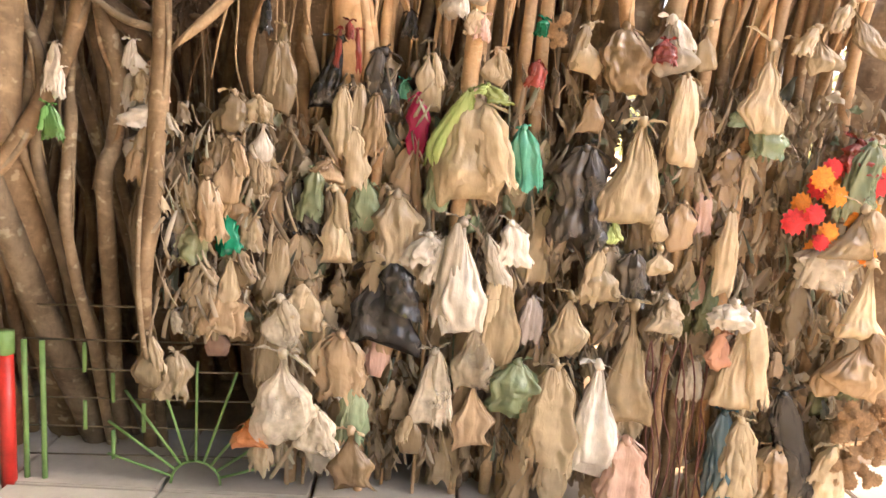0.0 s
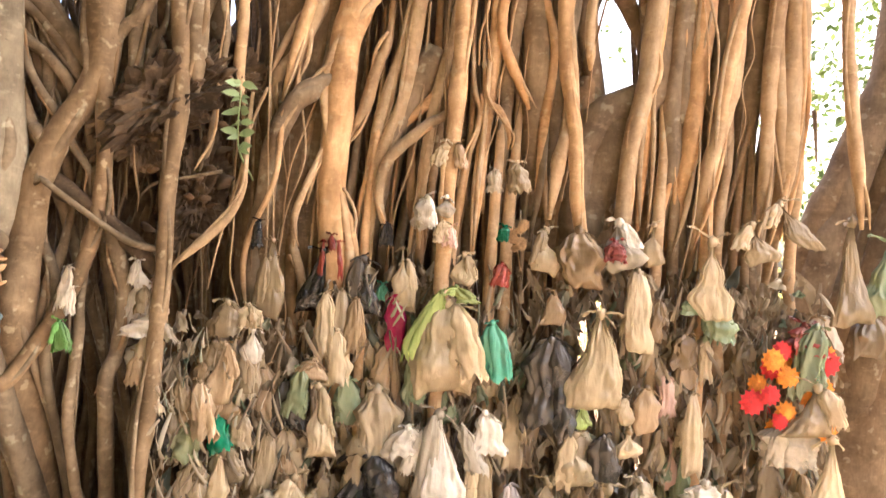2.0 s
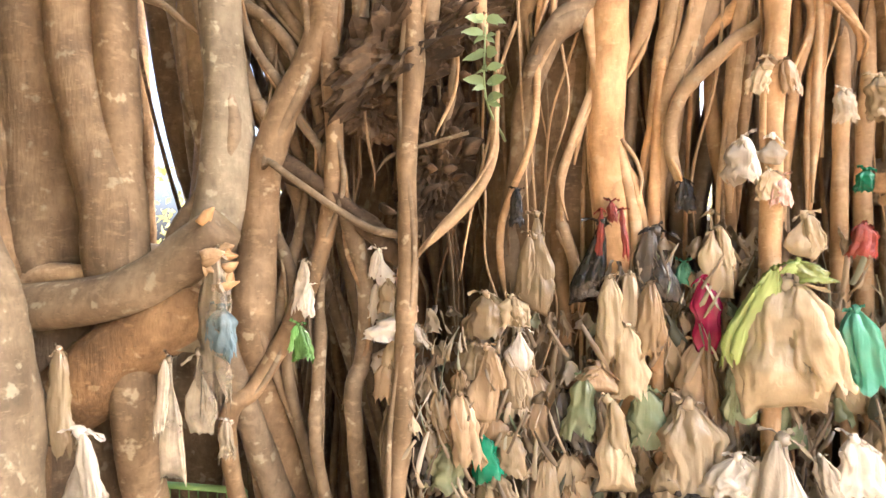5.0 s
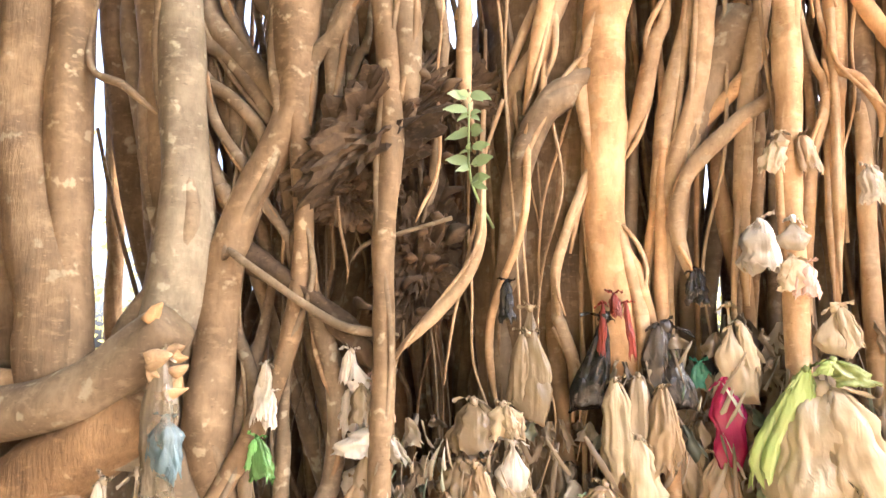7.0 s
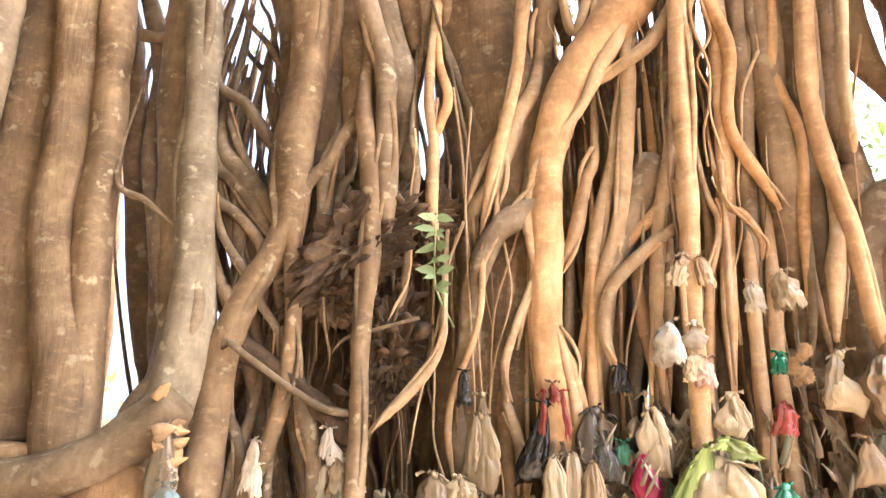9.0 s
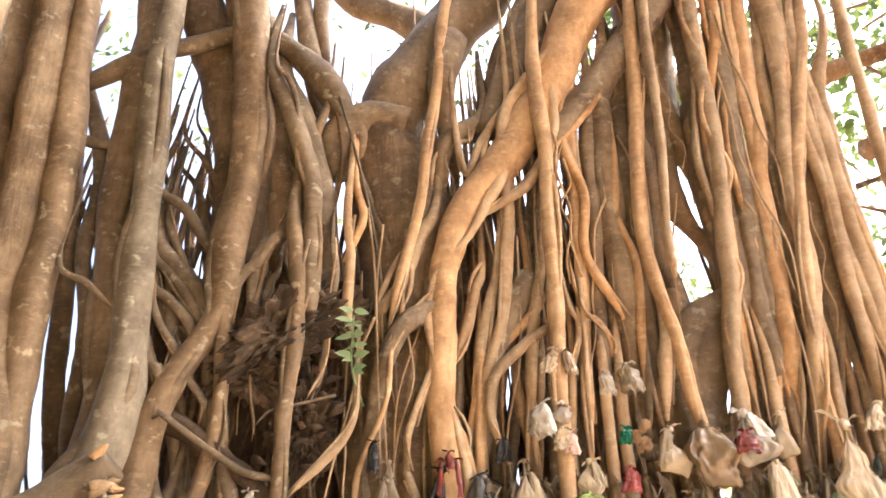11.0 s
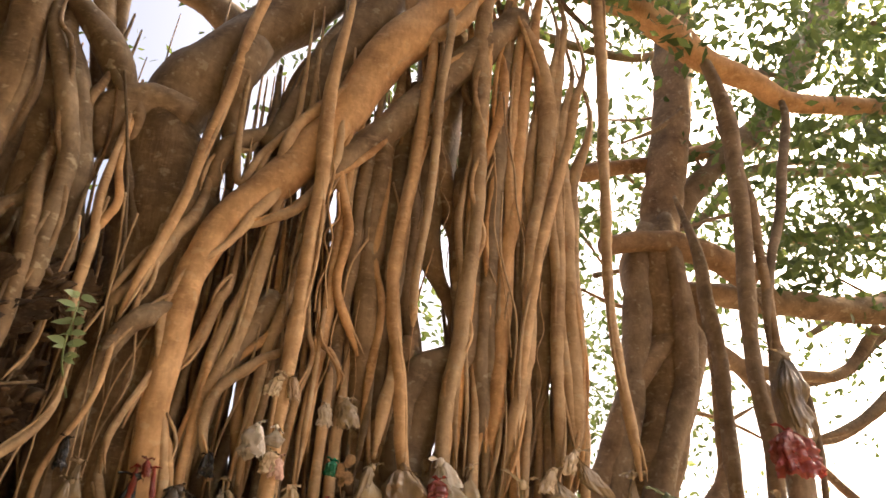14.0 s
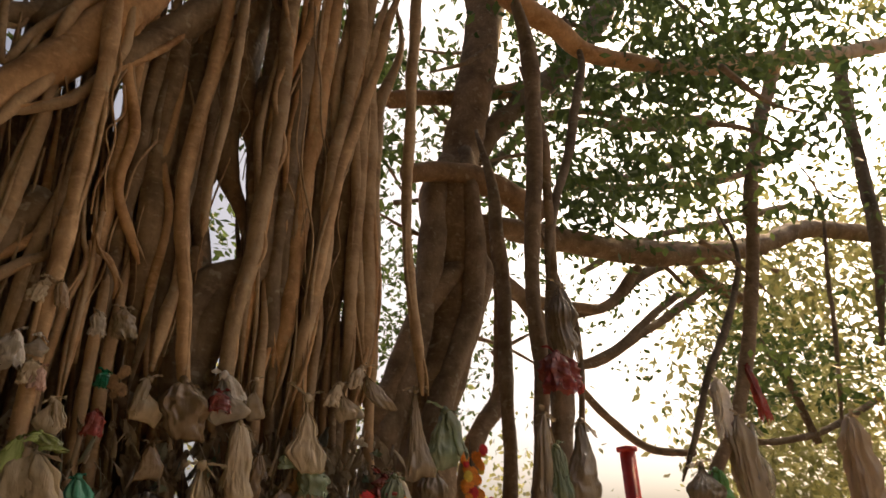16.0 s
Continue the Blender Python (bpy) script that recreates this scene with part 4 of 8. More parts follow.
root((-1.54, 2.90, 5.09, 0.025), (-1.63, 2.90, 4.83, 0.028), (-1.60, 2.91, 4.57, 0.029), (-1.53, 2.91, 4.28, 0.024), (-1.48, 2.90, 3.99, 0.026), (-1.45, 2.91, 3.73, 0.023), (-1.47, 2.91, 3.47, 0.023), (-1.55, 2.91, 3.23, 0.022), (-1.58, 2.92, 2.99, 0.021), (-1.57, 2.92, 2.75, 0.023), (-1.47, 2.92, 2.50, 0.017), (-1.42, 2.92, 2.33, 0.019), (-1.40, 2.93, 2.16, 0.017), (-1.42, 2.93, 1.96, 0.019), (-1.47, 2.94, 1.75, 0.018))
root((-2.03, 3.04, 4.39, 0.053), (-1.87, 3.04, 3.91, 0.050), (-1.81, 3.04, 3.52, 0.047), (-1.77, 3.04, 3.16, 0.045), (-1.70, 3.04, 2.71, 0.042), (-1.58, 3.04, 2.13, 0.038))
root((-1.88, 2.99, 4.35, 0.044), (-1.70, 2.99, 3.81, 0.041), (-1.66, 2.99, 3.52, 0.039), (-1.67, 2.99, 3.22, 0.037), (-1.59, 2.99, 2.80, 0.035), (-1.55, 3.00, 2.38, 0.033), (-1.50, 3.01, 2.03, 0.031))
root((-1.65, 2.75, 3.09, 0.014), (-1.51, 2.77, 2.96, 0.013), (-1.40, 2.79, 2.86, 0.013))
root((-2.65, 2.68, 7.14, 0.101), (-2.46, 2.69, 5.28, 0.128), (-2.33, 2.70, 4.01, 0.146), (-2.28, 2.71, 3.27, 0.149), (-2.28, 2.71, 2.67, 0.158), (-2.22, 2.72, 2.12, 0.181), (-2.17, 2.74, 1.60, 0.201), (-2.14, 2.75, 1.13, 0.224), (-2.12, 2.78, 0.30, 0.284), mat=BARK_ROUGH_SHADED)
root((-2.42, 2.75, 7.17, 0.087), (-2.26, 2.76, 5.31, 0.110), (-2.13, 2.77, 4.03, 0.122), (-2.07, 2.77, 3.28, 0.121), (-2.06, 2.77, 2.92, 0.120), (-2.12, 2.77, 2.56, 0.120), (-2.18, 2.77, 2.22, 0.120), (-2.19, 2.77, 1.60, 0.120), mat=BARK_ROUGH_SHADED)
root((-2.16, 2.74, 6.80, 0.065), (-2.02, 2.75, 5.24, 0.088), (-1.91, 2.76, 3.99, 0.101), (-1.86, 2.76, 3.26, 0.099), (-1.87, 2.76, 2.90, 0.099), (-1.81, 2.76, 2.55, 0.098), (-1.73, 2.76, 2.27, 0.098), (-1.71, 2.76, 2.03, 0.097), (-1.69, 2.76, 1.39, 0.096), mat=BARK_ROUGH_SHADED)
root((-2.05, 2.86, 2.94, 0.185), (-2.06, 2.86, 2.32, 0.184), (-2.04, 2.86, 1.83, 0.183), (-2.03, 2.86, 1.11, 0.182), mat=BARK_ROUGH_SHADED)
root((-1.87, 2.76, 5.47, 0.044), (-1.80, 2.78, 4.47, 0.062), (-1.76, 2.78, 3.86, 0.071), (-1.72, 2.78, 3.26, 0.071), (-1.72, 2.78, 2.78, 0.070), (-1.69, 2.78, 2.31, 0.070), (-1.68, 2.78, 2.03, 0.070), (-1.65, 2.78, 1.39, 0.069), (-1.62, 2.78, 0.60, 0.068), (-1.59, 2.78, -0.39, 0.068))
root((-2.89, 4.20, 5.23, 0.050), (-2.82, 4.20, 4.15, 0.048), (-2.76, 4.20, 3.48, 0.047), (-2.74, 4.20, 2.79, 0.045), (-2.68, 4.20, 1.67, 0.043), (-2.60, 4.20, 0.34, 0.041), mat=BARK_ROUGH_SHADED)
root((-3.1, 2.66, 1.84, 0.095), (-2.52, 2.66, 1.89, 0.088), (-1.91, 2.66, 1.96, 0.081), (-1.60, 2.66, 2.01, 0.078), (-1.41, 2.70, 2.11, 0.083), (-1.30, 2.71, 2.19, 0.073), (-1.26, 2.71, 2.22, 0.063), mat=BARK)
root((-3.1, 2.72, 1.15, 0.12), (-2.47, 2.72, 1.40, 0.115), (-1.92, 2.74, 1.64, 0.140), (-1.67, 2.74, 1.82, 0.127), (-1.46, 2.75, 1.93, 0.102), (-1.37, 2.74, 2.01, 0.065), mat=BARK_ROUGH_SHADED)
root((-2.3, 2.6, 7.0, 0.08), (-2.14, 2.56, 4.6, 0.075), (-2.08, 2.55, 3.6, 0.07), (-2.06, 2.5, 2.73, 0.06), (-2.06, 2.5, 2.33, 0.065), (-2.0, 2.5, 1.97, 0.11), (-1.97, 2.5, 1.64, 0.14), (-1.95, 2.5, 1.2, 0.15), (-1.95, 2.5, 0.36, 0.19), mat=BARK_GREY)
root((-2.30, 2.70, 2.08, 0.047), (-1.91, 2.70, 2.07, 0.045), (-1.63, 2.70, 2.07, 0.043), mat=BARK_WARM)
root((-0.39, 3.23, 4.08, 0.121), (-0.36, 3.28, 3.92, 0.198), (-0.26, 3.34, 3.57, 0.256), (-0.24, 3.35, 3.07, 0.251), (-0.28, 3.35, 2.62, 0.243), (-0.30, 3.35, 2.18, 0.240), (-0.30, 3.39, 1.56, 0.263))
root((-0.36, 3.27, 3.95, 0.180), (-0.25, 3.29, 4.27, 0.188), (-0.07, 3.30, 4.59, 0.170), (0.24, 3.31, 5.06, 0.174), (0.54, 3.30, 5.58, 0.165), (1.03, 3.29, 6.47, 0.161))
root((-0.56, 3.13, 3.67, 0.045), (-0.57, 3.18, 3.91, 0.117), (-0.42, 3.21, 4.05, 0.135), (-0.24, 3.25, 4.01, 0.151))
root((-0.47, 3.11, 3.79, 0.027), (-0.46, 3.12, 3.91, 0.038), (-0.48, 3.13, 3.98, 0.043), (-0.50, 3.14, 4.05, 0.034), (-0.51, 3.15, 4.03, 0.050), (-0.31, 3.17, 4.01, 0.040))
root((-0.87, 3.90, 6.05, 0.109), (-0.60, 3.90, 5.71, 0.106), (-0.27, 3.90, 5.50, 0.104), (0.05, 3.90, 5.24, 0.102))
root((-1.55, 3.06, 5.42, 0.148), (-1.38, 3.09, 4.89, 0.140), (-1.19, 3.12, 4.34, 0.132), (-1.07, 3.14, 3.77, 0.124), (-1.05, 3.14, 3.26, 0.116), (-1.00, 3.15, 2.76, 0.108), (-0.95, 3.16, 2.15, 0.098))
root((-1.16, 3.05, 5.33, 0.127), (-1.05, 3.07, 4.62, 0.117), (-0.99, 3.08, 4.08, 0.110), (-0.97, 3.08, 3.63, 0.104), (-1.00, 3.08, 3.16, 0.097), (-0.97, 3.09, 2.74, 0.096), (-0.92, 3.10, 2.23, 0.098), (-0.83, 3.13, 1.40, 0.097))
root((-1.17, 2.98, 5.33, 0.035), (-1.23, 2.99, 4.97, 0.036), (-1.19, 3.01, 4.62, 0.034), (-1.02, 3.01, 4.35, 0.032), (-0.91, 3.02, 4.08, 0.037), (-0.85, 3.02, 3.85, 0.038), (-0.89, 3.02, 3.63, 0.029), (-1.02, 3.02, 3.40, 0.032), (-1.12, 3.03, 3.16, 0.029), (-1.09, 3.03, 2.95, 0.027), (-1.01, 3.04, 2.74, 0.029), (-0.87, 3.04, 2.49, 0.027), (-0.80, 3.05, 2.23, 0.032), (-0.80, 3.06, 1.81, 0.032), (-0.88, 3.08, 1.40, 0.025))
root((-1.03, 3.18, 4.73, 0.128), (-0.95, 3.19, 4.17, 0.120), (-0.87, 3.20, 3.65, 0.113), (-0.82, 3.21, 3.24, 0.107), (-0.78, 3.22, 2.63, 0.098))
root((-0.85, 3.04, 4.31, 0.065), (-0.75, 3.05, 4.03, 0.063), (-0.67, 3.07, 3.72, 0.061), (-0.61, 3.08, 3.35, 0.058), (-0.61, 3.08, 3.05, 0.056))
root((-0.88, 3.01, 4.17, 0.021), (-0.82, 3.02, 4.03, 0.019), (-0.71, 3.03, 3.88, 0.018), (-0.62, 3.04, 3.72, 0.017), (-0.57, 3.04, 3.54, 0.016), (-0.57, 3.05, 3.35, 0.019), (-0.63, 3.05, 3.20, 0.017), (-0.67, 3.05, 3.05, 0.017))
root((-0.84, 3.20, 5.34, 0.059), (-0.79, 3.21, 4.87, 0.056), (-0.72, 3.22, 4.37, 0.053), (-0.66, 3.24, 3.99, 0.051))
root((-0.72, 3.22, 5.36, 0.049), (-0.69, 3.22, 4.79, 0.046), (-0.64, 3.23, 4.30, 0.043))
root((-0.48, 3.02, 3.63, 0.024), (-0.49, 3.02, 3.37, 0.024), (-0.47, 3.02, 3.17, 0.023), (-0.48, 3.02, 2.92, 0.022), (-0.47, 3.02, 2.71, 0.021))
root((-0.46, 3.01, 3.37, 0.008), (-0.47, 3.01, 3.27, 0.006), (-0.49, 3.01, 3.17, 0.006), (-0.50, 3.01, 3.04, 0.006), (-0.50, 3.01, 2.92, 0.007), (-0.47, 3.01, 2.81, 0.008), (-0.45, 3.01, 2.71, 0.007))
root((-0.46, 3.02, 3.60, 0.022), (-0.42, 3.03, 3.38, 0.021), (-0.45, 3.02, 3.26, 0.021), (-0.51, 3.01, 3.14, 0.020))
root((0.09, 3.07, 5.22, 0.034), (0.02, 3.07, 4.67, 0.032), (-0.06, 3.06, 4.17, 0.030), (-0.11, 3.05, 3.73, 0.028), (-0.13, 3.05, 3.49, 0.027), (-0.21, 3.03, 3.24, 0.026), (-0.26, 3.03, 3.03, 0.025), (-0.31, 3.02, 2.81, 0.024))
root((0.02, 3.05, 4.95, 0.009), (-0.01, 3.05, 4.67, 0.011), (-0.02, 3.05, 4.42, 0.011), (-0.04, 3.04, 4.17, 0.009), (-0.05, 3.04, 3.95, 0.008), (-0.09, 3.03, 3.73, 0.009), (-0.13, 3.03, 3.61, 0.009), (-0.16, 3.04, 3.49, 0.010), (-0.20, 3.03, 3.37, 0.008), (-0.21, 3.02, 3.24, 0.008), (-0.22, 3.02, 3.13, 0.006), (-0.23, 3.02, 3.03, 0.007), (-0.26, 3.01, 2.92, 0.007), (-0.31, 3.01, 2.81, 0.008))
root((-0.08, 3.09, 3.46, 0.038), (-0.16, 3.08, 3.27, 0.037), (-0.23, 3.07, 3.08, 0.036), (-0.30, 3.06, 2.88, 0.035))
root((-0.16, 3.06, 3.37, 0.009), (-0.20, 3.06, 3.27, 0.009), (-0.21, 3.05, 3.17, 0.010), (-0.21, 3.05, 3.08, 0.011), (-0.22, 3.05, 2.98, 0.009), (-0.27, 3.04, 2.88, 0.010))
root((0.04, 3.15, 4.57, 0.082), (-0.03, 3.14, 4.24, 0.079), (0.03, 3.14, 3.97, 0.059))
root((0.18, 3.15, 4.06, 0.042), (0.06, 3.15, 3.91, 0.053), (-0.03, 3.14, 3.76, 0.046), (-0.07, 3.13, 3.55, 0.033))
root((0.12, 3.12, 3.91, 0.014), (0.04, 3.12, 3.83, 0.014), (-0.07, 3.11, 3.76, 0.012), (-0.10, 3.11, 3.65, 0.014), (-0.10, 3.11, 3.55, 0.008))
root((-0.68, 2.97, 3.47, 0.034), (-0.76, 2.96, 3.28, 0.033), (-0.86, 2.94, 3.15, 0.032), (-0.88, 2.94, 2.93, 0.031), (-0.86, 2.94, 2.68, 0.030))
root((-0.76, 2.95, 3.38, 0.009), (-0.80, 2.94, 3.28, 0.011), (-0.82, 2.93, 3.21, 0.009), (-0.83, 2.92, 3.15, 0.010), (-0.83, 2.92, 3.04, 0.010), (-0.86, 2.92, 2.93, 0.009), (-0.89, 2.92, 2.81, 0.010), (-0.90, 2.92, 2.68, 0.009))
root((-1.37, 2.91, 3.56, 0.026), (-1.22, 2.93, 3.40, 0.025), (-1.10, 2.95, 3.21, 0.025), (-0.98, 2.97, 3.05, 0.024))
root((-1.20, 2.92, 3.40, 0.009), (-1.16, 2.93, 3.30, 0.008), (-1.12, 2.94, 3.21, 0.007), (-1.07, 2.95, 3.13, 0.006), (-1.00, 2.96, 3.05, 0.008))
root((-1.32, 2.93, 3.31, 0.045), (-1.25, 2.94, 3.14, 0.044), (-1.13, 2.96, 2.99, 0.043), (-1.02, 2.98, 2.85, 0.043), (-0.95, 2.99, 2.65, 0.042))
root((-1.30, 2.92, 3.14, 0.014), (-1.20, 2.93, 3.07, 0.011), (-1.10, 2.94, 2.99, 0.013), (-1.02, 2.95, 2.92, 0.011), (-0.99, 2.96, 2.85, 0.014), (-1.00, 2.96, 2.75, 0.010), (-1.00, 2.97, 2.65, 0.010))
root((-1.32, 2.97, 3.10, 0.049), (-1.24, 2.99, 2.90, 0.048), (-1.13, 3.00, 2.75, 0.047), (-1.03, 3.02, 2.57, 0.046))
root((-1.29, 2.96, 2.90, 0.014), (-1.18, 2.97, 2.83, 0.013), (-1.09, 2.97, 2.75, 0.011), (-1.02, 2.98, 2.66, 0.013), (-0.99, 2.99, 2.57, 0.013))
root((2.09, 3.13, 6.94, 0.206), (1.58, 3.13, 5.92, 0.177), (1.22, 3.13, 5.35, 0.158), (0.80, 3.12, 4.74, 0.133), (0.49, 3.12, 4.08, 0.112), (0.30, 3.11, 3.75, 0.095), (0.06, 3.10, 3.43, 0.082), (-0.06, 3.09, 3.09, 0.067), (-0.08, 3.08, 2.76, 0.059), (-0.08, 3.08, 2.32, 0.055), (-0.07, 3.08, 1.97, 0.056), (-0.04, 3.09, 1.51, 0.056))
root((1.40, 3.03, 5.92, 0.063), (1.41, 3.04, 5.63, 0.049), (1.31, 3.04, 5.35, 0.040), (1.19, 3.04, 5.04, 0.046), (0.89, 3.05, 4.74, 0.039), (0.64, 3.05, 4.41, 0.041), (0.35, 3.06, 4.08, 0.028), (0.28, 3.06, 3.92, 0.035), (0.25, 3.06, 3.75, 0.023), (0.24, 3.06, 3.59, 0.028), (0.16, 3.05, 3.43, 0.029), (0.07, 3.05, 3.26, 0.019), (-0.08, 3.05, 3.09, 0.018), (-0.14, 3.05, 2.92, 0.017), (-0.14, 3.05, 2.76, 0.021), (-0.08, 3.05, 2.54, 0.016), (-0.03, 3.05, 2.32, 0.018), (-0.01, 3.05, 2.15, 0.020), (-0.04, 3.05, 1.97, 0.018), (-0.07, 3.05, 1.74, 0.015), (-0.11, 3.06, 1.51, 0.018))
root((0.57, 3.04, 4.49, 0.014), (0.53, 3.04, 4.09, 0.022), (0.51, 3.05, 3.83, 0.026), (0.38, 3.05, 3.54, 0.025), (0.24, 3.05, 3.43, 0.024), (0.08, 3.05, 3.35, 0.024))
root((0.50, 3.03, 4.09, 0.006), (0.51, 3.03, 3.96, 0.008), (0.53, 3.04, 3.83, 0.007), (0.48, 3.04, 3.69, 0.008), (0.39, 3.04, 3.54, 0.008), (0.31, 3.04, 3.49, 0.009), (0.21, 3.04, 3.43, 0.008), (0.14, 3.04, 3.39, 0.008), (0.07, 3.04, 3.35, 0.008))
root((1.64, 3.14, 5.33, 0.109), (1.14, 3.14, 4.63, 0.099), (0.79, 3.13, 4.16, 0.081), (0.54, 3.11, 3.81, 0.053), (0.36, 3.10, 3.55, 0.034))
root((1.29, 3.08, 4.98, 0.036), (1.03, 3.09, 4.63, 0.031), (0.94, 3.09, 4.39, 0.029), (0.84, 3.09, 4.16, 0.021), (0.75, 3.08, 3.99, 0.022), (0.59, 3.08, 3.81, 0.017), (0.45, 3.08, 3.68, 0.015), (0.32, 3.08, 3.55, 0.011))
root((0.76, 3.19, 5.23, 0.127), (0.48, 3.18, 4.65, 0.105), (0.29, 3.17, 4.20, 0.080), (0.18, 3.16, 3.91, 0.059))
root((0.50, 3.12, 4.94, 0.030), (0.38, 3.12, 4.65, 0.032), (0.38, 3.12, 4.43, 0.029), (0.37, 3.13, 4.20, 0.026), (0.32, 3.13, 4.05, 0.024), (0.23, 3.13, 3.91, 0.017))
root((1.12, 3.33, 5.89, 0.180), (0.71, 3.33, 5.17, 0.166), (0.47, 3.33, 4.65, 0.156), (0.31, 3.33, 4.20, 0.147))
root((0.52, 3.00, 5.02, 0.023), (0.47, 3.01, 4.57, 0.035), (0.45, 3.01, 4.28, 0.036), (0.45, 3.01, 3.84, 0.040), (0.45, 3.01, 3.43, 0.038), (0.43, 3.01, 2.90, 0.035), (0.39, 3.01, 2.59, 0.033), (0.36, 3.01, 2.22, 0.031), (0.35, 3.01, 1.78, 0.029), (0.35, 3.01, 1.13, 0.025))
root((0.50, 2.99, 4.57, 0.009), (0.46, 2.99, 4.43, 0.010), (0.43, 2.99, 4.28, 0.009), (0.40, 2.99, 4.06, 0.013), (0.43, 2.99, 3.84, 0.014), (0.47, 2.99, 3.63, 0.012), (0.49, 2.99, 3.43, 0.010), (0.48, 2.99, 3.17, 0.011), (0.43, 2.99, 2.90, 0.010), (0.38, 2.99, 2.75, 0.012), (0.35, 2.99, 2.59, 0.011), (0.35, 2.99, 2.41, 0.010), (0.37, 2.99, 2.22, 0.011), (0.39, 2.99, 2.00, 0.009), (0.38, 2.99, 1.78, 0.008), (0.36, 3.00, 1.46, 0.008), (0.33, 3.00, 1.13, 0.006))
root((1.03, 3.03, 4.96, 0.040), (0.97, 3.03, 4.10, 0.036), (0.87, 3.03, 3.46, 0.033), (0.86, 3.03, 3.06, 0.031), (0.89, 3.03, 2.73, 0.030), (0.93, 3.03, 2.37, 0.028), (0.97, 3.03, 2.21, 0.028))
root((1.01, 3.01, 4.10, 0.012), (0.93, 3.01, 3.78, 0.011), (0.85, 3.01, 3.46, 0.011), (0.83, 3.01, 3.26, 0.009), (0.83, 3.01, 3.06, 0.011), (0.89, 3.01, 2.90, 0.010), (0.92, 3.01, 2.73, 0.009), (0.94, 3.01, 2.55, 0.009), (0.94, 3.01, 2.37, 0.008), (0.92, 3.01, 2.29, 0.007), (0.94, 3.01, 2.21, 0.008))
root((1.09, 3.03, 4.83, 0.023), (1.07, 3.03, 4.53, 0.022), (1.06, 3.03, 4.22, 0.022), (1.04, 3.03, 3.92, 0.021), (1.03, 3.03, 3.74, 0.020), (1.01, 3.03, 3.56, 0.020), (0.98, 3.03, 3.38, 0.019), (0.93, 3.03, 3.25, 0.019), (0.95, 3.03, 3.12, 0.018), (0.96, 3.03, 2.99, 0.018), (0.96, 3.03, 2.99, 0.018))
root((0.88, 3.04, 2.79, 0.030), (0.84, 3.04, 2.58, 0.029), (0.81, 3.04, 2.36, 0.028))
root((-0.13, 3.05, 2.94, 0.045), (-0.26, 3.03, 2.80, 0.044), (-0.34, 3.02, 2.62, 0.042), (-0.36, 3.01, 2.40, 0.040), (-0.40, 3.01, 2.23, 0.039), (-0.41, 3.01, 1.94, 0.037))
root((-0.25, 3.02, 2.87, 0.015), (-0.31, 3.01, 2.80, 0.015), (-0.30, 3.00, 2.71, 0.013), (-0.30, 3.00, 2.62, 0.014), (-0.30, 2.99, 2.51, 0.011), (-0.32, 2.99, 2.40, 0.010), (-0.40, 2.99, 2.31, 0.013), (-0.44, 2.99, 2.23, 0.011), (-0.45, 2.99, 2.08, 0.014), (-0.42, 2.99, 1.94, 0.012))
root((-0.10, 3.06, 2.99, 0.030), (-0.16, 3.05, 2.90, 0.030), (-0.24, 3.03, 2.86, 0.029), (-0.30, 3.02, 2.75, 0.029), (-0.34, 3.02, 2.54, 0.028))
root((-0.10, 3.04, 2.99, 0.007), (-0.17, 3.04, 2.95, 0.008), (-0.19, 3.03, 2.90, 0.009), (-0.20, 3.02, 2.88, 0.008), (-0.21, 3.01, 2.86, 0.008), (-0.23, 3.01, 2.80, 0.009), (-0.28, 3.00, 2.75, 0.008), (-0.32, 3.00, 2.65, 0.009), (-0.37, 3.00, 2.54, 0.007))
root((-0.06, 3.07, 2.78, 0.027), (-0.08, 3.07, 2.48, 0.026), (-0.02, 3.08, 2.22, 0.025))
root((0.40, 3.06, 2.87, 0.023), (0.28, 3.06, 2.73, 0.022), (0.14, 3.06, 2.59, 0.022), (0.10, 3.06, 2.42, 0.021), (0.15, 3.06, 2.22, 0.020))
root((0.31, 3.05, 2.73, 0.007), (0.22, 3.05, 2.66, 0.007), (0.12, 3.05, 2.59, 0.006), (0.09, 3.05, 2.50, 0.006), (0.09, 3.05, 2.42, 0.007), (0.13, 3.05, 2.32, 0.006), (0.17, 3.05, 2.22, 0.007))
root((0.33, 3.16, 3.07, 0.080), (0.23, 3.15, 2.86, 0.067), (0.12, 3.13, 2.61, 0.044), (0.04, 3.14, 2.23, 0.046))
root((0.33, 3.12, 3.07, 0.026), (0.37, 3.11, 2.96, 0.021), (0.31, 3.11, 2.86, 0.024), (0.18, 3.11, 2.73, 0.018), (0.08, 3.11, 2.61, 0.012), (0.02, 3.11, 2.42, 0.014), (-0.00, 3.11, 2.23, 0.013))
root((0.30, 3.09, 3.91, 0.018), (0.27, 3.10, 3.57, 0.027), (0.26, 3.10, 3.34, 0.033), (0.20, 3.10, 2.93, 0.031), (0.10, 3.10, 2.60, 0.029), (0.02, 3.10, 2.36, 0.028))
root((0.30, 3.09, 3.57, 0.007), (0.28, 3.08, 3.46, 0.010), (0.23, 3.08, 3.34, 0.010), (0.19, 3.08, 3.13, 0.009), (0.18, 3.08, 2.93, 0.008), (0.17, 3.08, 2.77, 0.008), (0.14, 3.08, 2.60, 0.009), (0.09, 3.08, 2.48, 0.007), (0.03, 3.08, 2.36, 0.007))
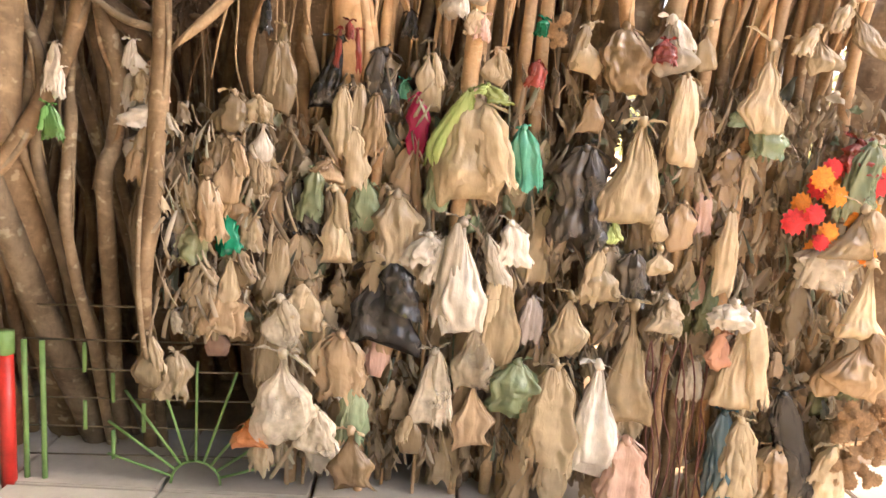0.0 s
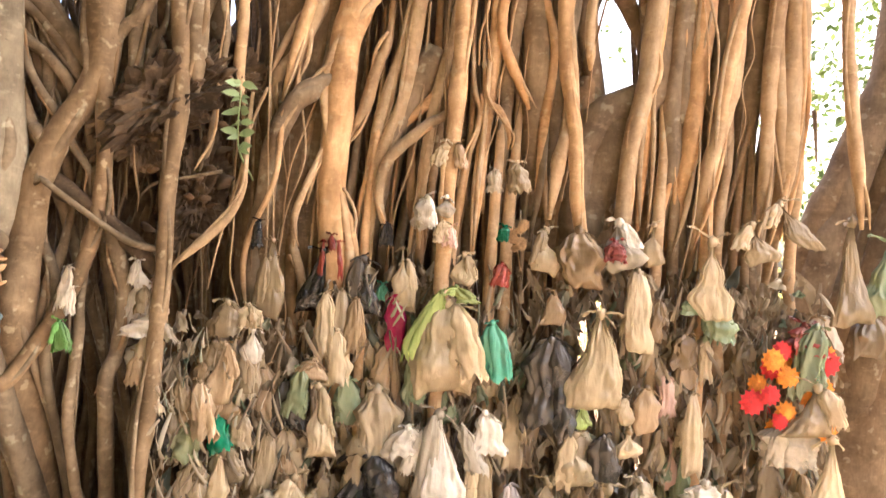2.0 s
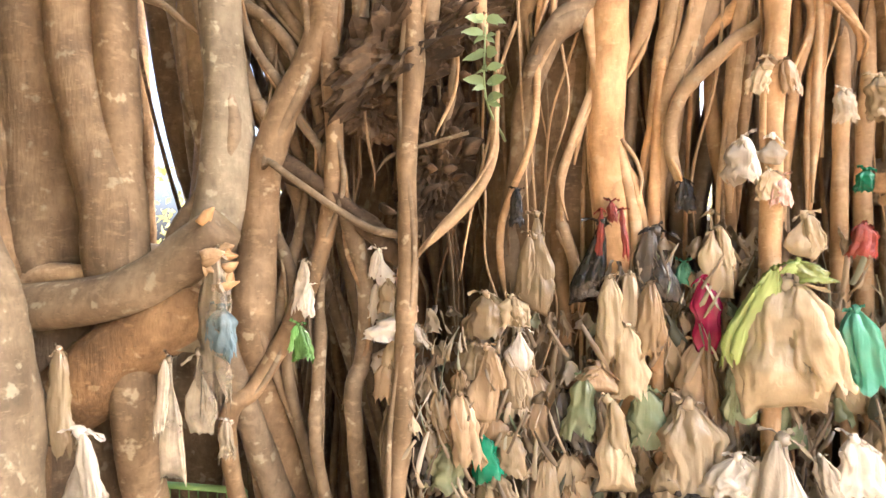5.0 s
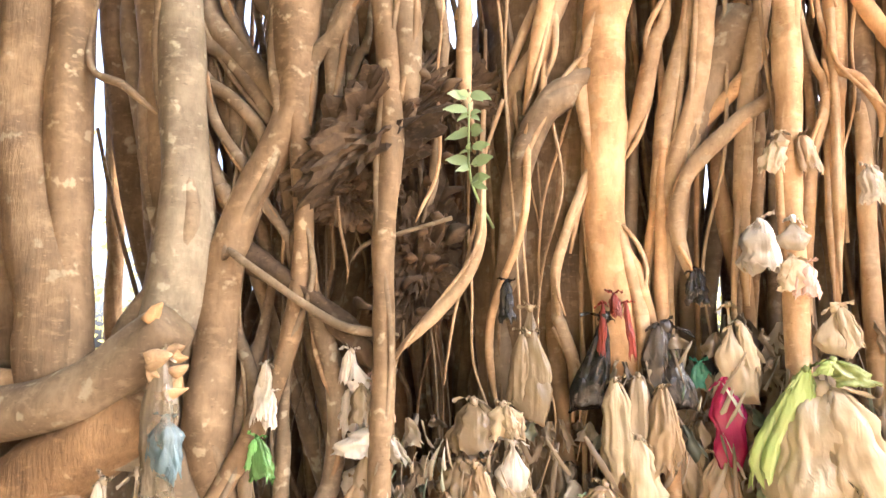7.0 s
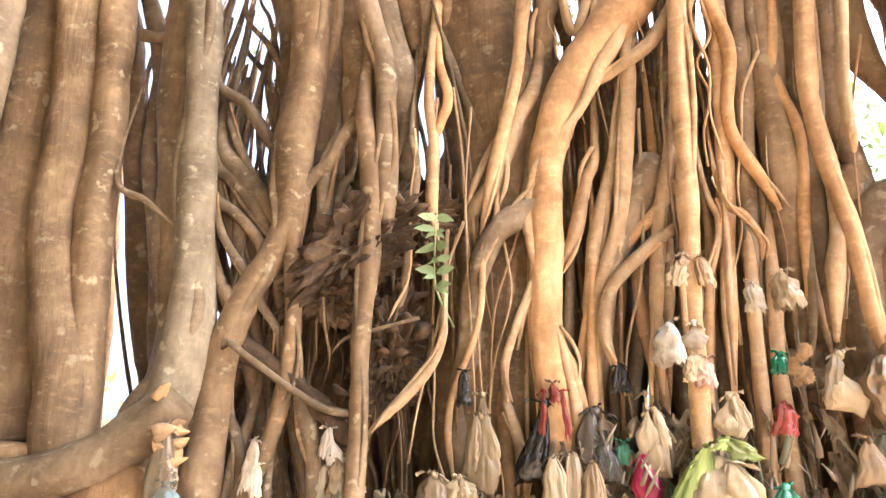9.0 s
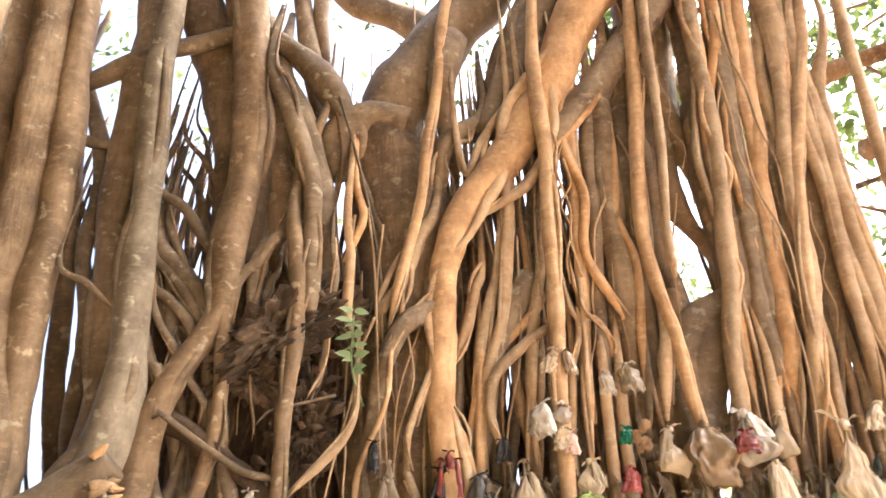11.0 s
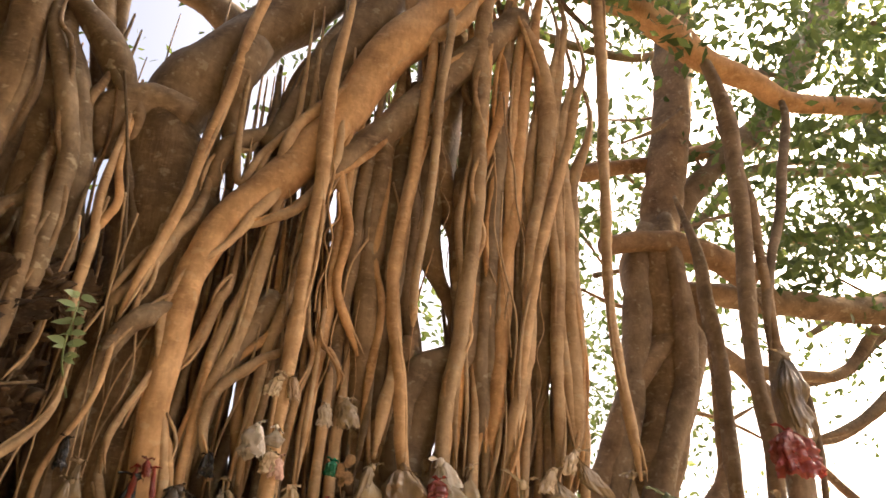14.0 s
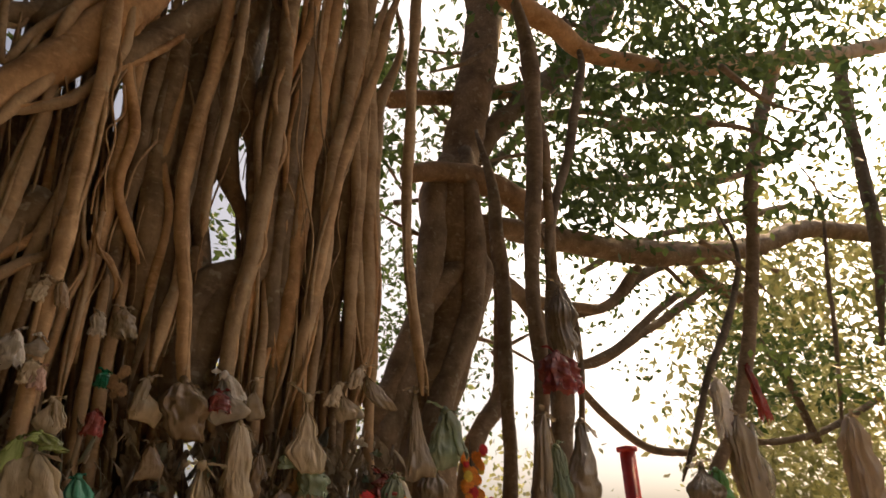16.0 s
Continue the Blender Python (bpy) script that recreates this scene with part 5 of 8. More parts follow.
root((0.63, 3.08, 4.42, 0.014), (0.58, 3.09, 4.02, 0.022), (0.56, 3.09, 3.77, 0.026), (0.62, 3.09, 3.47, 0.025), (0.59, 3.09, 3.18, 0.024), (0.67, 3.09, 2.96, 0.023), (0.72, 3.09, 2.83, 0.023))
root((0.55, 3.08, 4.02, 0.006), (0.56, 3.08, 3.89, 0.006), (0.57, 3.08, 3.77, 0.008), (0.62, 3.08, 3.62, 0.007), (0.64, 3.08, 3.47, 0.008), (0.60, 3.08, 3.33, 0.007), (0.56, 3.08, 3.18, 0.008), (0.61, 3.08, 3.07, 0.006), (0.66, 3.08, 2.96, 0.006), (0.71, 3.08, 2.90, 0.008), (0.75, 3.08, 2.83, 0.006))
root((0.67, 3.11, 4.28, 0.017), (0.62, 3.12, 3.90, 0.026), (0.60, 3.12, 3.65, 0.032), (0.57, 3.12, 3.08, 0.029), (0.52, 3.12, 2.59, 0.027), (0.50, 3.12, 2.21, 0.026))
root((0.59, 3.11, 3.90, 0.006), (0.60, 3.10, 3.77, 0.009), (0.63, 3.10, 3.65, 0.010), (0.62, 3.10, 3.37, 0.009), (0.59, 3.10, 3.08, 0.008), (0.54, 3.10, 2.83, 0.010), (0.49, 3.11, 2.59, 0.009), (0.48, 3.11, 2.40, 0.008), (0.49, 3.11, 2.21, 0.008))
root((0.88, 3.14, 4.59, 0.036), (0.82, 3.15, 4.18, 0.055), (0.79, 3.16, 3.91, 0.067), (0.76, 3.16, 3.36, 0.062), (0.76, 3.16, 2.88, 0.058), (0.72, 3.16, 2.27, 0.053))
root((0.87, 3.12, 4.18, 0.015), (0.83, 3.12, 4.04, 0.016), (0.75, 3.12, 3.91, 0.019), (0.70, 3.12, 3.63, 0.018), (0.71, 3.13, 3.36, 0.020), (0.77, 3.13, 3.12, 0.019), (0.83, 3.13, 2.88, 0.017), (0.80, 3.13, 2.58, 0.018), (0.74, 3.13, 2.27, 0.019))
root((0.98, 3.16, 4.58, 0.040), (0.92, 3.18, 4.17, 0.060), (0.89, 3.18, 3.91, 0.073), (0.88, 3.18, 3.32, 0.068), (0.82, 3.18, 2.84, 0.063), (0.83, 3.18, 2.28, 0.058))
root((0.89, 3.14, 4.38, 0.016), (0.85, 3.15, 4.17, 0.020), (0.89, 3.14, 4.04, 0.019), (0.95, 3.14, 3.91, 0.019), (0.97, 3.14, 3.62, 0.018), (0.93, 3.14, 3.32, 0.023), (0.83, 3.14, 3.08, 0.020), (0.75, 3.15, 2.84, 0.022), (0.76, 3.15, 2.56, 0.018), (0.83, 3.15, 2.28, 0.015))
root((0.77, 3.13, 4.48, 0.023), (0.72, 3.14, 4.08, 0.034), (0.69, 3.15, 3.82, 0.042), (0.66, 3.15, 3.34, 0.039), (0.63, 3.15, 2.87, 0.036), (0.60, 3.15, 2.26, 0.033))
root((0.69, 3.12, 4.08, 0.012), (0.70, 3.12, 3.95, 0.010), (0.72, 3.13, 3.82, 0.011), (0.73, 3.13, 3.58, 0.011), (0.69, 3.13, 3.34, 0.013), (0.63, 3.13, 3.10, 0.009), (0.59, 3.13, 2.87, 0.011), (0.58, 3.13, 2.56, 0.011), (0.59, 3.13, 2.26, 0.008))
root((1.00, 3.22, 3.01, 0.033), (0.99, 3.23, 2.98, 0.049), (0.99, 3.24, 2.94, 0.066), (0.99, 3.25, 2.91, 0.082), (1.00, 3.26, 2.84, 0.094), (0.98, 3.27, 2.76, 0.107), (0.96, 3.28, 2.69, 0.119), (0.94, 3.29, 2.61, 0.127), (0.91, 3.29, 2.54, 0.136), (0.89, 3.30, 2.46, 0.144), (0.87, 3.31, 2.39, 0.148), (0.85, 3.31, 2.33, 0.151), (0.83, 3.32, 2.26, 0.155), (0.83, 3.32, 2.26, 0.155))
root((0.94, 3.20, 2.98, 0.015), (0.95, 3.20, 2.97, 0.015), (0.96, 3.20, 2.97, 0.015), (0.97, 3.20, 2.96, 0.015), (0.99, 3.20, 2.95, 0.017), (1.02, 3.20, 2.95, 0.020), (1.02, 3.20, 2.94, 0.022), (1.02, 3.20, 2.93, 0.022), (1.03, 3.20, 2.93, 0.022), (1.03, 3.20, 2.92, 0.022), (1.03, 3.20, 2.92, 0.023), (1.03, 3.20, 2.91, 0.025), (1.03, 3.20, 2.91, 0.026), (1.02, 3.20, 2.90, 0.025), (1.00, 3.21, 2.89, 0.025), (0.98, 3.21, 2.88, 0.024), (0.95, 3.21, 2.87, 0.027), (0.92, 3.21, 2.85, 0.030), (0.89, 3.21, 2.84, 0.033), (0.88, 3.21, 2.83, 0.032), (0.88, 3.21, 2.81, 0.032), (0.87, 3.21, 2.80, 0.031), (0.89, 3.21, 2.79, 0.032), (0.92, 3.21, 2.77, 0.032), (0.94, 3.21, 2.76, 0.033), (0.98, 3.21, 2.75, 0.033), (1.02, 3.21, 2.73, 0.033), (1.06, 3.21, 2.72, 0.033), (1.08, 3.21, 2.71, 0.036), (1.09, 3.21, 2.70, 0.039), (1.11, 3.21, 2.69, 0.042), (1.09, 3.21, 2.68, 0.040), (1.06, 3.22, 2.66, 0.037), (1.04, 3.22, 2.65, 0.035), (1.00, 3.22, 2.64, 0.034), (0.95, 3.22, 2.62, 0.032), (0.91, 3.22, 2.61, 0.031), (0.86, 3.22, 2.60, 0.033), (0.81, 3.22, 2.59, 0.034), (0.76, 3.22, 2.58, 0.036), (0.76, 3.22, 2.57, 0.037), (0.75, 3.22, 2.55, 0.038), (0.75, 3.22, 2.54, 0.039), (0.80, 3.22, 2.53, 0.040), (0.86, 3.22, 2.51, 0.041), (0.91, 3.22, 2.50, 0.042), (0.94, 3.22, 2.49, 0.040), (0.98, 3.22, 2.47, 0.039), (1.01, 3.22, 2.46, 0.037), (1.03, 3.22, 2.45, 0.040), (1.04, 3.22, 2.43, 0.044), (1.06, 3.22, 2.42, 0.047), (1.04, 3.22, 2.41, 0.045), (1.01, 3.23, 2.40, 0.044), (0.99, 3.23, 2.39, 0.042), (0.94, 3.23, 2.38, 0.043), (0.89, 3.23, 2.37, 0.043), (0.84, 3.23, 2.36, 0.044), (0.79, 3.23, 2.35, 0.042), (0.74, 3.23, 2.34, 0.041), (0.69, 3.23, 2.33, 0.039), (0.69, 3.23, 2.32, 0.041), (0.68, 3.23, 2.30, 0.044), (0.68, 3.23, 2.29, 0.046), (0.74, 3.23, 2.28, 0.049), (0.79, 3.23, 2.27, 0.052), (0.85, 3.23, 2.26, 0.055), (0.89, 3.23, 2.26, 0.052), (0.93, 3.23, 2.26, 0.049), (0.97, 3.23, 2.26, 0.046), (0.99, 3.23, 2.26, 0.047), (1.00, 3.23, 2.26, 0.047), (1.02, 3.23, 2.26, 0.048), (1.02, 3.23, 2.26, 0.048))
root((1.34, 3.18, 4.84, 0.069), (1.33, 3.18, 4.58, 0.069), (1.32, 3.18, 4.33, 0.069), (1.31, 3.18, 4.07, 0.069), (1.30, 3.18, 3.89, 0.069), (1.29, 3.18, 3.71, 0.070), (1.28, 3.18, 3.53, 0.070), (1.27, 3.18, 3.41, 0.073), (1.28, 3.19, 3.29, 0.075), (1.30, 3.19, 3.17, 0.078), (1.32, 3.20, 3.05, 0.084), (1.28, 3.20, 2.94, 0.090), (1.14, 3.21, 2.82, 0.096), (1.10, 3.21, 2.71, 0.100), (1.06, 3.22, 2.60, 0.103), (1.02, 3.22, 2.49, 0.107), (1.00, 3.22, 2.39, 0.109), (0.98, 3.22, 2.30, 0.110), (0.96, 3.22, 2.20, 0.112), (0.96, 3.22, 2.20, 0.112))
root((1.30, 3.14, 4.84, 0.023), (1.29, 3.14, 4.80, 0.023), (1.28, 3.14, 4.75, 0.022), (1.27, 3.14, 4.71, 0.022), (1.27, 3.14, 4.67, 0.023), (1.26, 3.14, 4.62, 0.023), (1.26, 3.14, 4.58, 0.024), (1.28, 3.14, 4.54, 0.023), (1.30, 3.14, 4.50, 0.023), (1.32, 3.14, 4.46, 0.022), (1.34, 3.14, 4.42, 0.021), (1.36, 3.14, 4.37, 0.021), (1.38, 3.14, 4.33, 0.020), (1.39, 3.14, 4.29, 0.019), (1.39, 3.14, 4.24, 0.019), (1.40, 3.14, 4.20, 0.018), (1.39, 3.14, 4.16, 0.018), (1.37, 3.14, 4.11, 0.018), (1.36, 3.14, 4.07, 0.018), (1.33, 3.14, 4.04, 0.019), (1.30, 3.14, 4.01, 0.019), (1.27, 3.14, 3.98, 0.020), (1.25, 3.14, 3.95, 0.020), (1.24, 3.14, 3.92, 0.020), (1.22, 3.14, 3.89, 0.020), (1.22, 3.14, 3.86, 0.022), (1.21, 3.14, 3.83, 0.023), (1.21, 3.14, 3.80, 0.025), (1.23, 3.14, 3.77, 0.024), (1.25, 3.14, 3.74, 0.024), (1.27, 3.14, 3.71, 0.023), (1.30, 3.14, 3.68, 0.023), (1.32, 3.14, 3.65, 0.024), (1.35, 3.14, 3.62, 0.024), (1.36, 3.14, 3.59, 0.022), (1.36, 3.14, 3.56, 0.020), (1.37, 3.14, 3.53, 0.018), (1.36, 3.14, 3.51, 0.019), (1.35, 3.14, 3.49, 0.020), (1.34, 3.14, 3.47, 0.021), (1.30, 3.14, 3.45, 0.021), (1.27, 3.14, 3.43, 0.022), (1.23, 3.14, 3.41, 0.022), (1.22, 3.14, 3.39, 0.023), (1.20, 3.14, 3.37, 0.023), (1.21, 3.14, 3.35, 0.024), (1.21, 3.14, 3.33, 0.022), (1.21, 3.15, 3.31, 0.021), (1.21, 3.15, 3.29, 0.019), (1.22, 3.15, 3.27, 0.021), (1.26, 3.15, 3.25, 0.022), (1.29, 3.15, 3.23, 0.024), (1.32, 3.15, 3.21, 0.022), (1.34, 3.15, 3.19, 0.021), (1.37, 3.15, 3.17, 0.019), (1.38, 3.15, 3.15, 0.020), (1.40, 3.15, 3.13, 0.022), (1.41, 3.15, 3.11, 0.023), (1.40, 3.15, 3.09, 0.024), (1.40, 3.15, 3.07, 0.024), (1.39, 3.15, 3.05, 0.025), (1.35, 3.15, 3.03, 0.026), (1.30, 3.15, 3.02, 0.027), (1.26, 3.15, 3.00, 0.028), (1.23, 3.15, 2.98, 0.027), (1.23, 3.15, 2.96, 0.025), (1.23, 3.15, 2.94, 0.024), (1.22, 3.15, 2.92, 0.025), (1.20, 3.15, 2.90, 0.025), (1.17, 3.15, 2.88, 0.026), (1.15, 3.15, 2.86, 0.028), (1.12, 3.16, 2.84, 0.030), (1.11, 3.16, 2.82, 0.032), (1.13, 3.16, 2.80, 0.033), (1.16, 3.16, 2.78, 0.034), (1.18, 3.16, 2.76, 0.035), (1.19, 3.16, 2.74, 0.033), (1.21, 3.15, 2.73, 0.032), (1.22, 3.15, 2.71, 0.030), (1.19, 3.15, 2.69, 0.032), (1.15, 3.16, 2.68, 0.034), (1.12, 3.16, 2.66, 0.036), (1.09, 3.16, 2.64, 0.033), (1.07, 3.16, 2.62, 0.030), (1.04, 3.16, 2.60, 0.027), (1.00, 3.16, 2.58, 0.027), (0.95, 3.16, 2.56, 0.026), (0.91, 3.16, 2.54, 0.026), (0.91, 3.16, 2.52, 0.027), (0.92, 3.16, 2.51, 0.029), (0.92, 3.16, 2.49, 0.030), (0.94, 3.16, 2.47, 0.033), (0.96, 3.16, 2.46, 0.035), (0.98, 3.16, 2.44, 0.038), (1.01, 3.16, 2.42, 0.035), (1.04, 3.16, 2.41, 0.033), (1.07, 3.16, 2.39, 0.030), (1.09, 3.16, 2.37, 0.030), (1.10, 3.16, 2.36, 0.030), (1.12, 3.16, 2.34, 0.030), (1.10, 3.16, 2.33, 0.031), (1.09, 3.16, 2.31, 0.032), (1.07, 3.16, 2.30, 0.033), (1.01, 3.16, 2.28, 0.034), (0.96, 3.16, 2.27, 0.035), (0.90, 3.16, 2.25, 0.036), (0.88, 3.16, 2.23, 0.035), (0.85, 3.16, 2.22, 0.034), (0.83, 3.16, 2.20, 0.033), (0.83, 3.16, 2.20, 0.035), (0.84, 3.16, 2.20, 0.037), (0.84, 3.16, 2.20, 0.039), (0.87, 3.16, 2.20, 0.039), (0.89, 3.16, 2.20, 0.039), (0.92, 3.16, 2.20, 0.039), (0.92, 3.16, 2.20, 0.039))
root((1.23, 3.26, 5.09, 0.039), (1.21, 3.26, 4.93, 0.046), (1.18, 3.27, 4.78, 0.053), (1.16, 3.27, 4.62, 0.060), (1.14, 3.27, 4.52, 0.064), (1.13, 3.28, 4.42, 0.068), (1.11, 3.28, 4.32, 0.072), (1.13, 3.28, 4.22, 0.071), (1.16, 3.28, 4.11, 0.071), (1.18, 3.28, 4.01, 0.070), (1.21, 3.28, 3.90, 0.069), (1.25, 3.28, 3.79, 0.068), (1.28, 3.28, 3.68, 0.067), (1.28, 3.28, 3.57, 0.066), (1.30, 3.28, 3.45, 0.065), (1.30, 3.28, 3.34, 0.064), (1.30, 3.28, 3.34, 0.064))
root((1.42, 3.07, 5.64, 0.055), (1.40, 3.07, 5.37, 0.054), (1.37, 3.07, 5.10, 0.052), (1.35, 3.07, 4.83, 0.051), (1.34, 3.07, 4.61, 0.050), (1.32, 3.07, 4.40, 0.048), (1.31, 3.07, 4.18, 0.047), (1.31, 3.07, 4.00, 0.046), (1.30, 3.07, 3.81, 0.045), (1.30, 3.07, 3.63, 0.044), (1.28, 3.07, 3.46, 0.043), (1.25, 3.07, 3.28, 0.041), (1.23, 3.07, 3.11, 0.040), (1.22, 3.07, 2.98, 0.039), (1.19, 3.07, 2.85, 0.039), (1.15, 3.07, 2.72, 0.038), (1.13, 3.07, 2.56, 0.037), (1.12, 3.07, 2.39, 0.036), (1.10, 3.07, 2.23, 0.035), (1.10, 3.07, 2.23, 0.035))
root((1.34, 3.04, 5.50, 0.013), (1.35, 3.04, 5.37, 0.019), (1.36, 3.04, 5.23, 0.014), (1.40, 3.04, 5.10, 0.014), (1.42, 3.04, 4.96, 0.017), (1.40, 3.04, 4.83, 0.013), (1.32, 3.04, 4.72, 0.018), (1.28, 3.04, 4.61, 0.016), (1.28, 3.04, 4.51, 0.015), (1.30, 3.04, 4.40, 0.017), (1.35, 3.04, 4.29, 0.014), (1.37, 3.04, 4.18, 0.012), (1.33, 3.04, 4.09, 0.017), (1.29, 3.04, 4.00, 0.012), (1.25, 3.04, 3.91, 0.013), (1.25, 3.05, 3.81, 0.016), (1.29, 3.05, 3.72, 0.014), (1.34, 3.05, 3.63, 0.014), (1.34, 3.05, 3.54, 0.015), (1.32, 3.05, 3.46, 0.015), (1.25, 3.05, 3.37, 0.011), (1.20, 3.05, 3.28, 0.010), (1.20, 3.05, 3.19, 0.011), (1.23, 3.05, 3.11, 0.012), (1.26, 3.05, 3.04, 0.010), (1.27, 3.05, 2.98, 0.014), (1.23, 3.05, 2.92, 0.013), (1.19, 3.05, 2.85, 0.012), (1.12, 3.05, 2.79, 0.009), (1.11, 3.05, 2.72, 0.010), (1.13, 3.05, 2.64, 0.011), (1.15, 3.05, 2.56, 0.010), (1.17, 3.05, 2.48, 0.012), (1.14, 3.05, 2.39, 0.010), (1.10, 3.05, 2.31, 0.010), (1.06, 3.05, 2.23, 0.011), (1.07, 3.05, 2.23, 0.011), (1.10, 3.05, 2.23, 0.009))
root((1.56, 3.13, 5.11, 0.060), (1.47, 3.13, 4.46, 0.056), (1.42, 3.13, 3.86, 0.052), (1.38, 3.13, 3.34, 0.048), (1.34, 3.13, 2.92, 0.045), (1.33, 3.13, 2.59, 0.043), (1.31, 3.13, 2.25, 0.041))
root((1.53, 3.10, 4.46, 0.020), (1.45, 3.10, 4.16, 0.014), (1.39, 3.10, 3.86, 0.018), (1.34, 3.10, 3.60, 0.016), (1.36, 3.10, 3.34, 0.015), (1.38, 3.10, 3.13, 0.015), (1.40, 3.11, 2.92, 0.014), (1.39, 3.11, 2.75, 0.015), (1.33, 3.11, 2.59, 0.011), (1.29, 3.11, 2.42, 0.012), (1.26, 3.11, 2.25, 0.010))
root((1.83, 3.10, 5.70, 0.028), (1.71, 3.10, 5.16, 0.043), (1.64, 3.11, 4.82, 0.051), (1.56, 3.11, 4.05, 0.047), (1.50, 3.11, 3.47, 0.043), (1.42, 3.11, 3.03, 0.041), (1.39, 3.11, 2.59, 0.038), (1.35, 3.11, 2.24, 0.036))
root((1.73, 3.08, 5.43, 0.009), (1.66, 3.08, 5.16, 0.011), (1.66, 3.08, 4.99, 0.012), (1.67, 3.08, 4.82, 0.016), (1.66, 3.08, 4.44, 0.014), (1.59, 3.08, 4.05, 0.014), (1.51, 3.09, 3.76, 0.013), (1.45, 3.09, 3.47, 0.011), (1.41, 3.09, 3.25, 0.014), (1.42, 3.09, 3.03, 0.013), (1.44, 3.09, 2.81, 0.013), (1.44, 3.09, 2.59, 0.009), (1.39, 3.09, 2.42, 0.011), (1.34, 3.09, 2.24, 0.012))
root((1.61, 3.07, 5.31, 0.050), (1.75, 3.07, 4.94, 0.048), (1.77, 3.08, 4.46, 0.059), (1.71, 3.07, 4.04, 0.043), (1.61, 3.07, 3.46, 0.040), (1.56, 3.07, 2.97, 0.037), (1.48, 3.07, 2.58, 0.035), (1.42, 3.07, 2.24, 0.033))
root((1.60, 3.04, 5.31, 0.015), (1.63, 3.04, 5.12, 0.016), (1.69, 3.04, 4.94, 0.012), (1.74, 3.05, 4.70, 0.016), (1.81, 3.05, 4.46, 0.016), (1.80, 3.05, 4.25, 0.017), (1.75, 3.05, 4.04, 0.015), (1.65, 3.05, 3.75, 0.012), (1.57, 3.05, 3.46, 0.010), (1.54, 3.05, 3.21, 0.013), (1.55, 3.05, 2.97, 0.012), (1.55, 3.05, 2.78, 0.011), (1.52, 3.05, 2.58, 0.012), (1.47, 3.05, 2.41, 0.011), (1.41, 3.05, 2.24, 0.009))
root((2.06, 3.04, 5.01, 0.021), (1.93, 3.05, 4.54, 0.032), (1.86, 3.05, 4.24, 0.038), (1.77, 3.05, 3.88, 0.036), (1.66, 3.05, 3.59, 0.035), (1.58, 3.05, 3.32, 0.034), (1.53, 3.05, 2.90, 0.032), (1.48, 3.05, 2.48, 0.030))
root((1.96, 3.03, 4.54, 0.011), (1.91, 3.03, 4.39, 0.012), (1.83, 3.03, 4.24, 0.010), (1.77, 3.03, 4.06, 0.012), (1.75, 3.03, 3.88, 0.012), (1.73, 3.03, 3.73, 0.011), (1.70, 3.03, 3.59, 0.009), (1.66, 3.03, 3.46, 0.011), (1.58, 3.03, 3.32, 0.012), (1.52, 3.03, 3.11, 0.010), (1.49, 3.03, 2.90, 0.008), (1.48, 3.03, 2.69, 0.011), (1.49, 3.03, 2.48, 0.009))
root((1.98, 3.06, 4.92, 0.021), (1.86, 3.06, 4.46, 0.031), (1.79, 3.07, 4.16, 0.038), (1.79, 3.07, 3.75, 0.036), (1.77, 3.07, 3.35, 0.034), (1.72, 3.07, 2.92, 0.032), (1.71, 3.07, 2.60, 0.030), (1.69, 3.07, 2.30, 0.029))
root((1.97, 3.05, 4.92, 0.006), (1.89, 3.05, 4.69, 0.008), (1.83, 3.04, 4.46, 0.008), (1.82, 3.05, 4.31, 0.012), (1.82, 3.05, 4.16, 0.013), (1.84, 3.05, 3.96, 0.012), (1.82, 3.05, 3.75, 0.011), (1.77, 3.05, 3.55, 0.012), (1.73, 3.05, 3.35, 0.009), (1.71, 3.05, 3.13, 0.011), (1.71, 3.05, 2.92, 0.010), (1.73, 3.05, 2.76, 0.008), (1.75, 3.05, 2.60, 0.011), (1.72, 3.05, 2.45, 0.008), (1.68, 3.05, 2.30, 0.010))
root((1.97, 3.08, 5.38, 0.029), (1.85, 3.09, 4.88, 0.044), (1.77, 3.09, 4.56, 0.053), (1.86, 3.09, 4.23, 0.051), (1.86, 3.09, 3.92, 0.049), (1.85, 3.09, 3.50, 0.047), (1.84, 3.09, 3.00, 0.044), (1.82, 3.09, 2.61, 0.041), (1.79, 3.09, 2.26, 0.039))
root((1.80, 3.07, 4.88, 0.013), (1.79, 3.06, 4.72, 0.012), (1.80, 3.06, 4.56, 0.017), (1.88, 3.06, 4.39, 0.016), (1.90, 3.06, 4.23, 0.015), (1.83, 3.06, 4.08, 0.015), (1.80, 3.06, 3.92, 0.016), (1.80, 3.06, 3.71, 0.013), (1.83, 3.06, 3.50, 0.013), (1.88, 3.06, 3.25, 0.016), (1.89, 3.07, 3.00, 0.013), (1.87, 3.07, 2.80, 0.011), (1.82, 3.07, 2.61, 0.014), (1.76, 3.07, 2.43, 0.011), (1.74, 3.07, 2.26, 0.011))
root((2.10, 3.10, 4.65, 0.024), (1.98, 3.10, 4.22, 0.036), (1.90, 3.11, 3.94, 0.043), (1.88, 3.11, 3.44, 0.041), (1.87, 3.11, 3.01, 0.038), (1.86, 3.11, 2.62, 0.036), (1.84, 3.11, 2.31, 0.035))
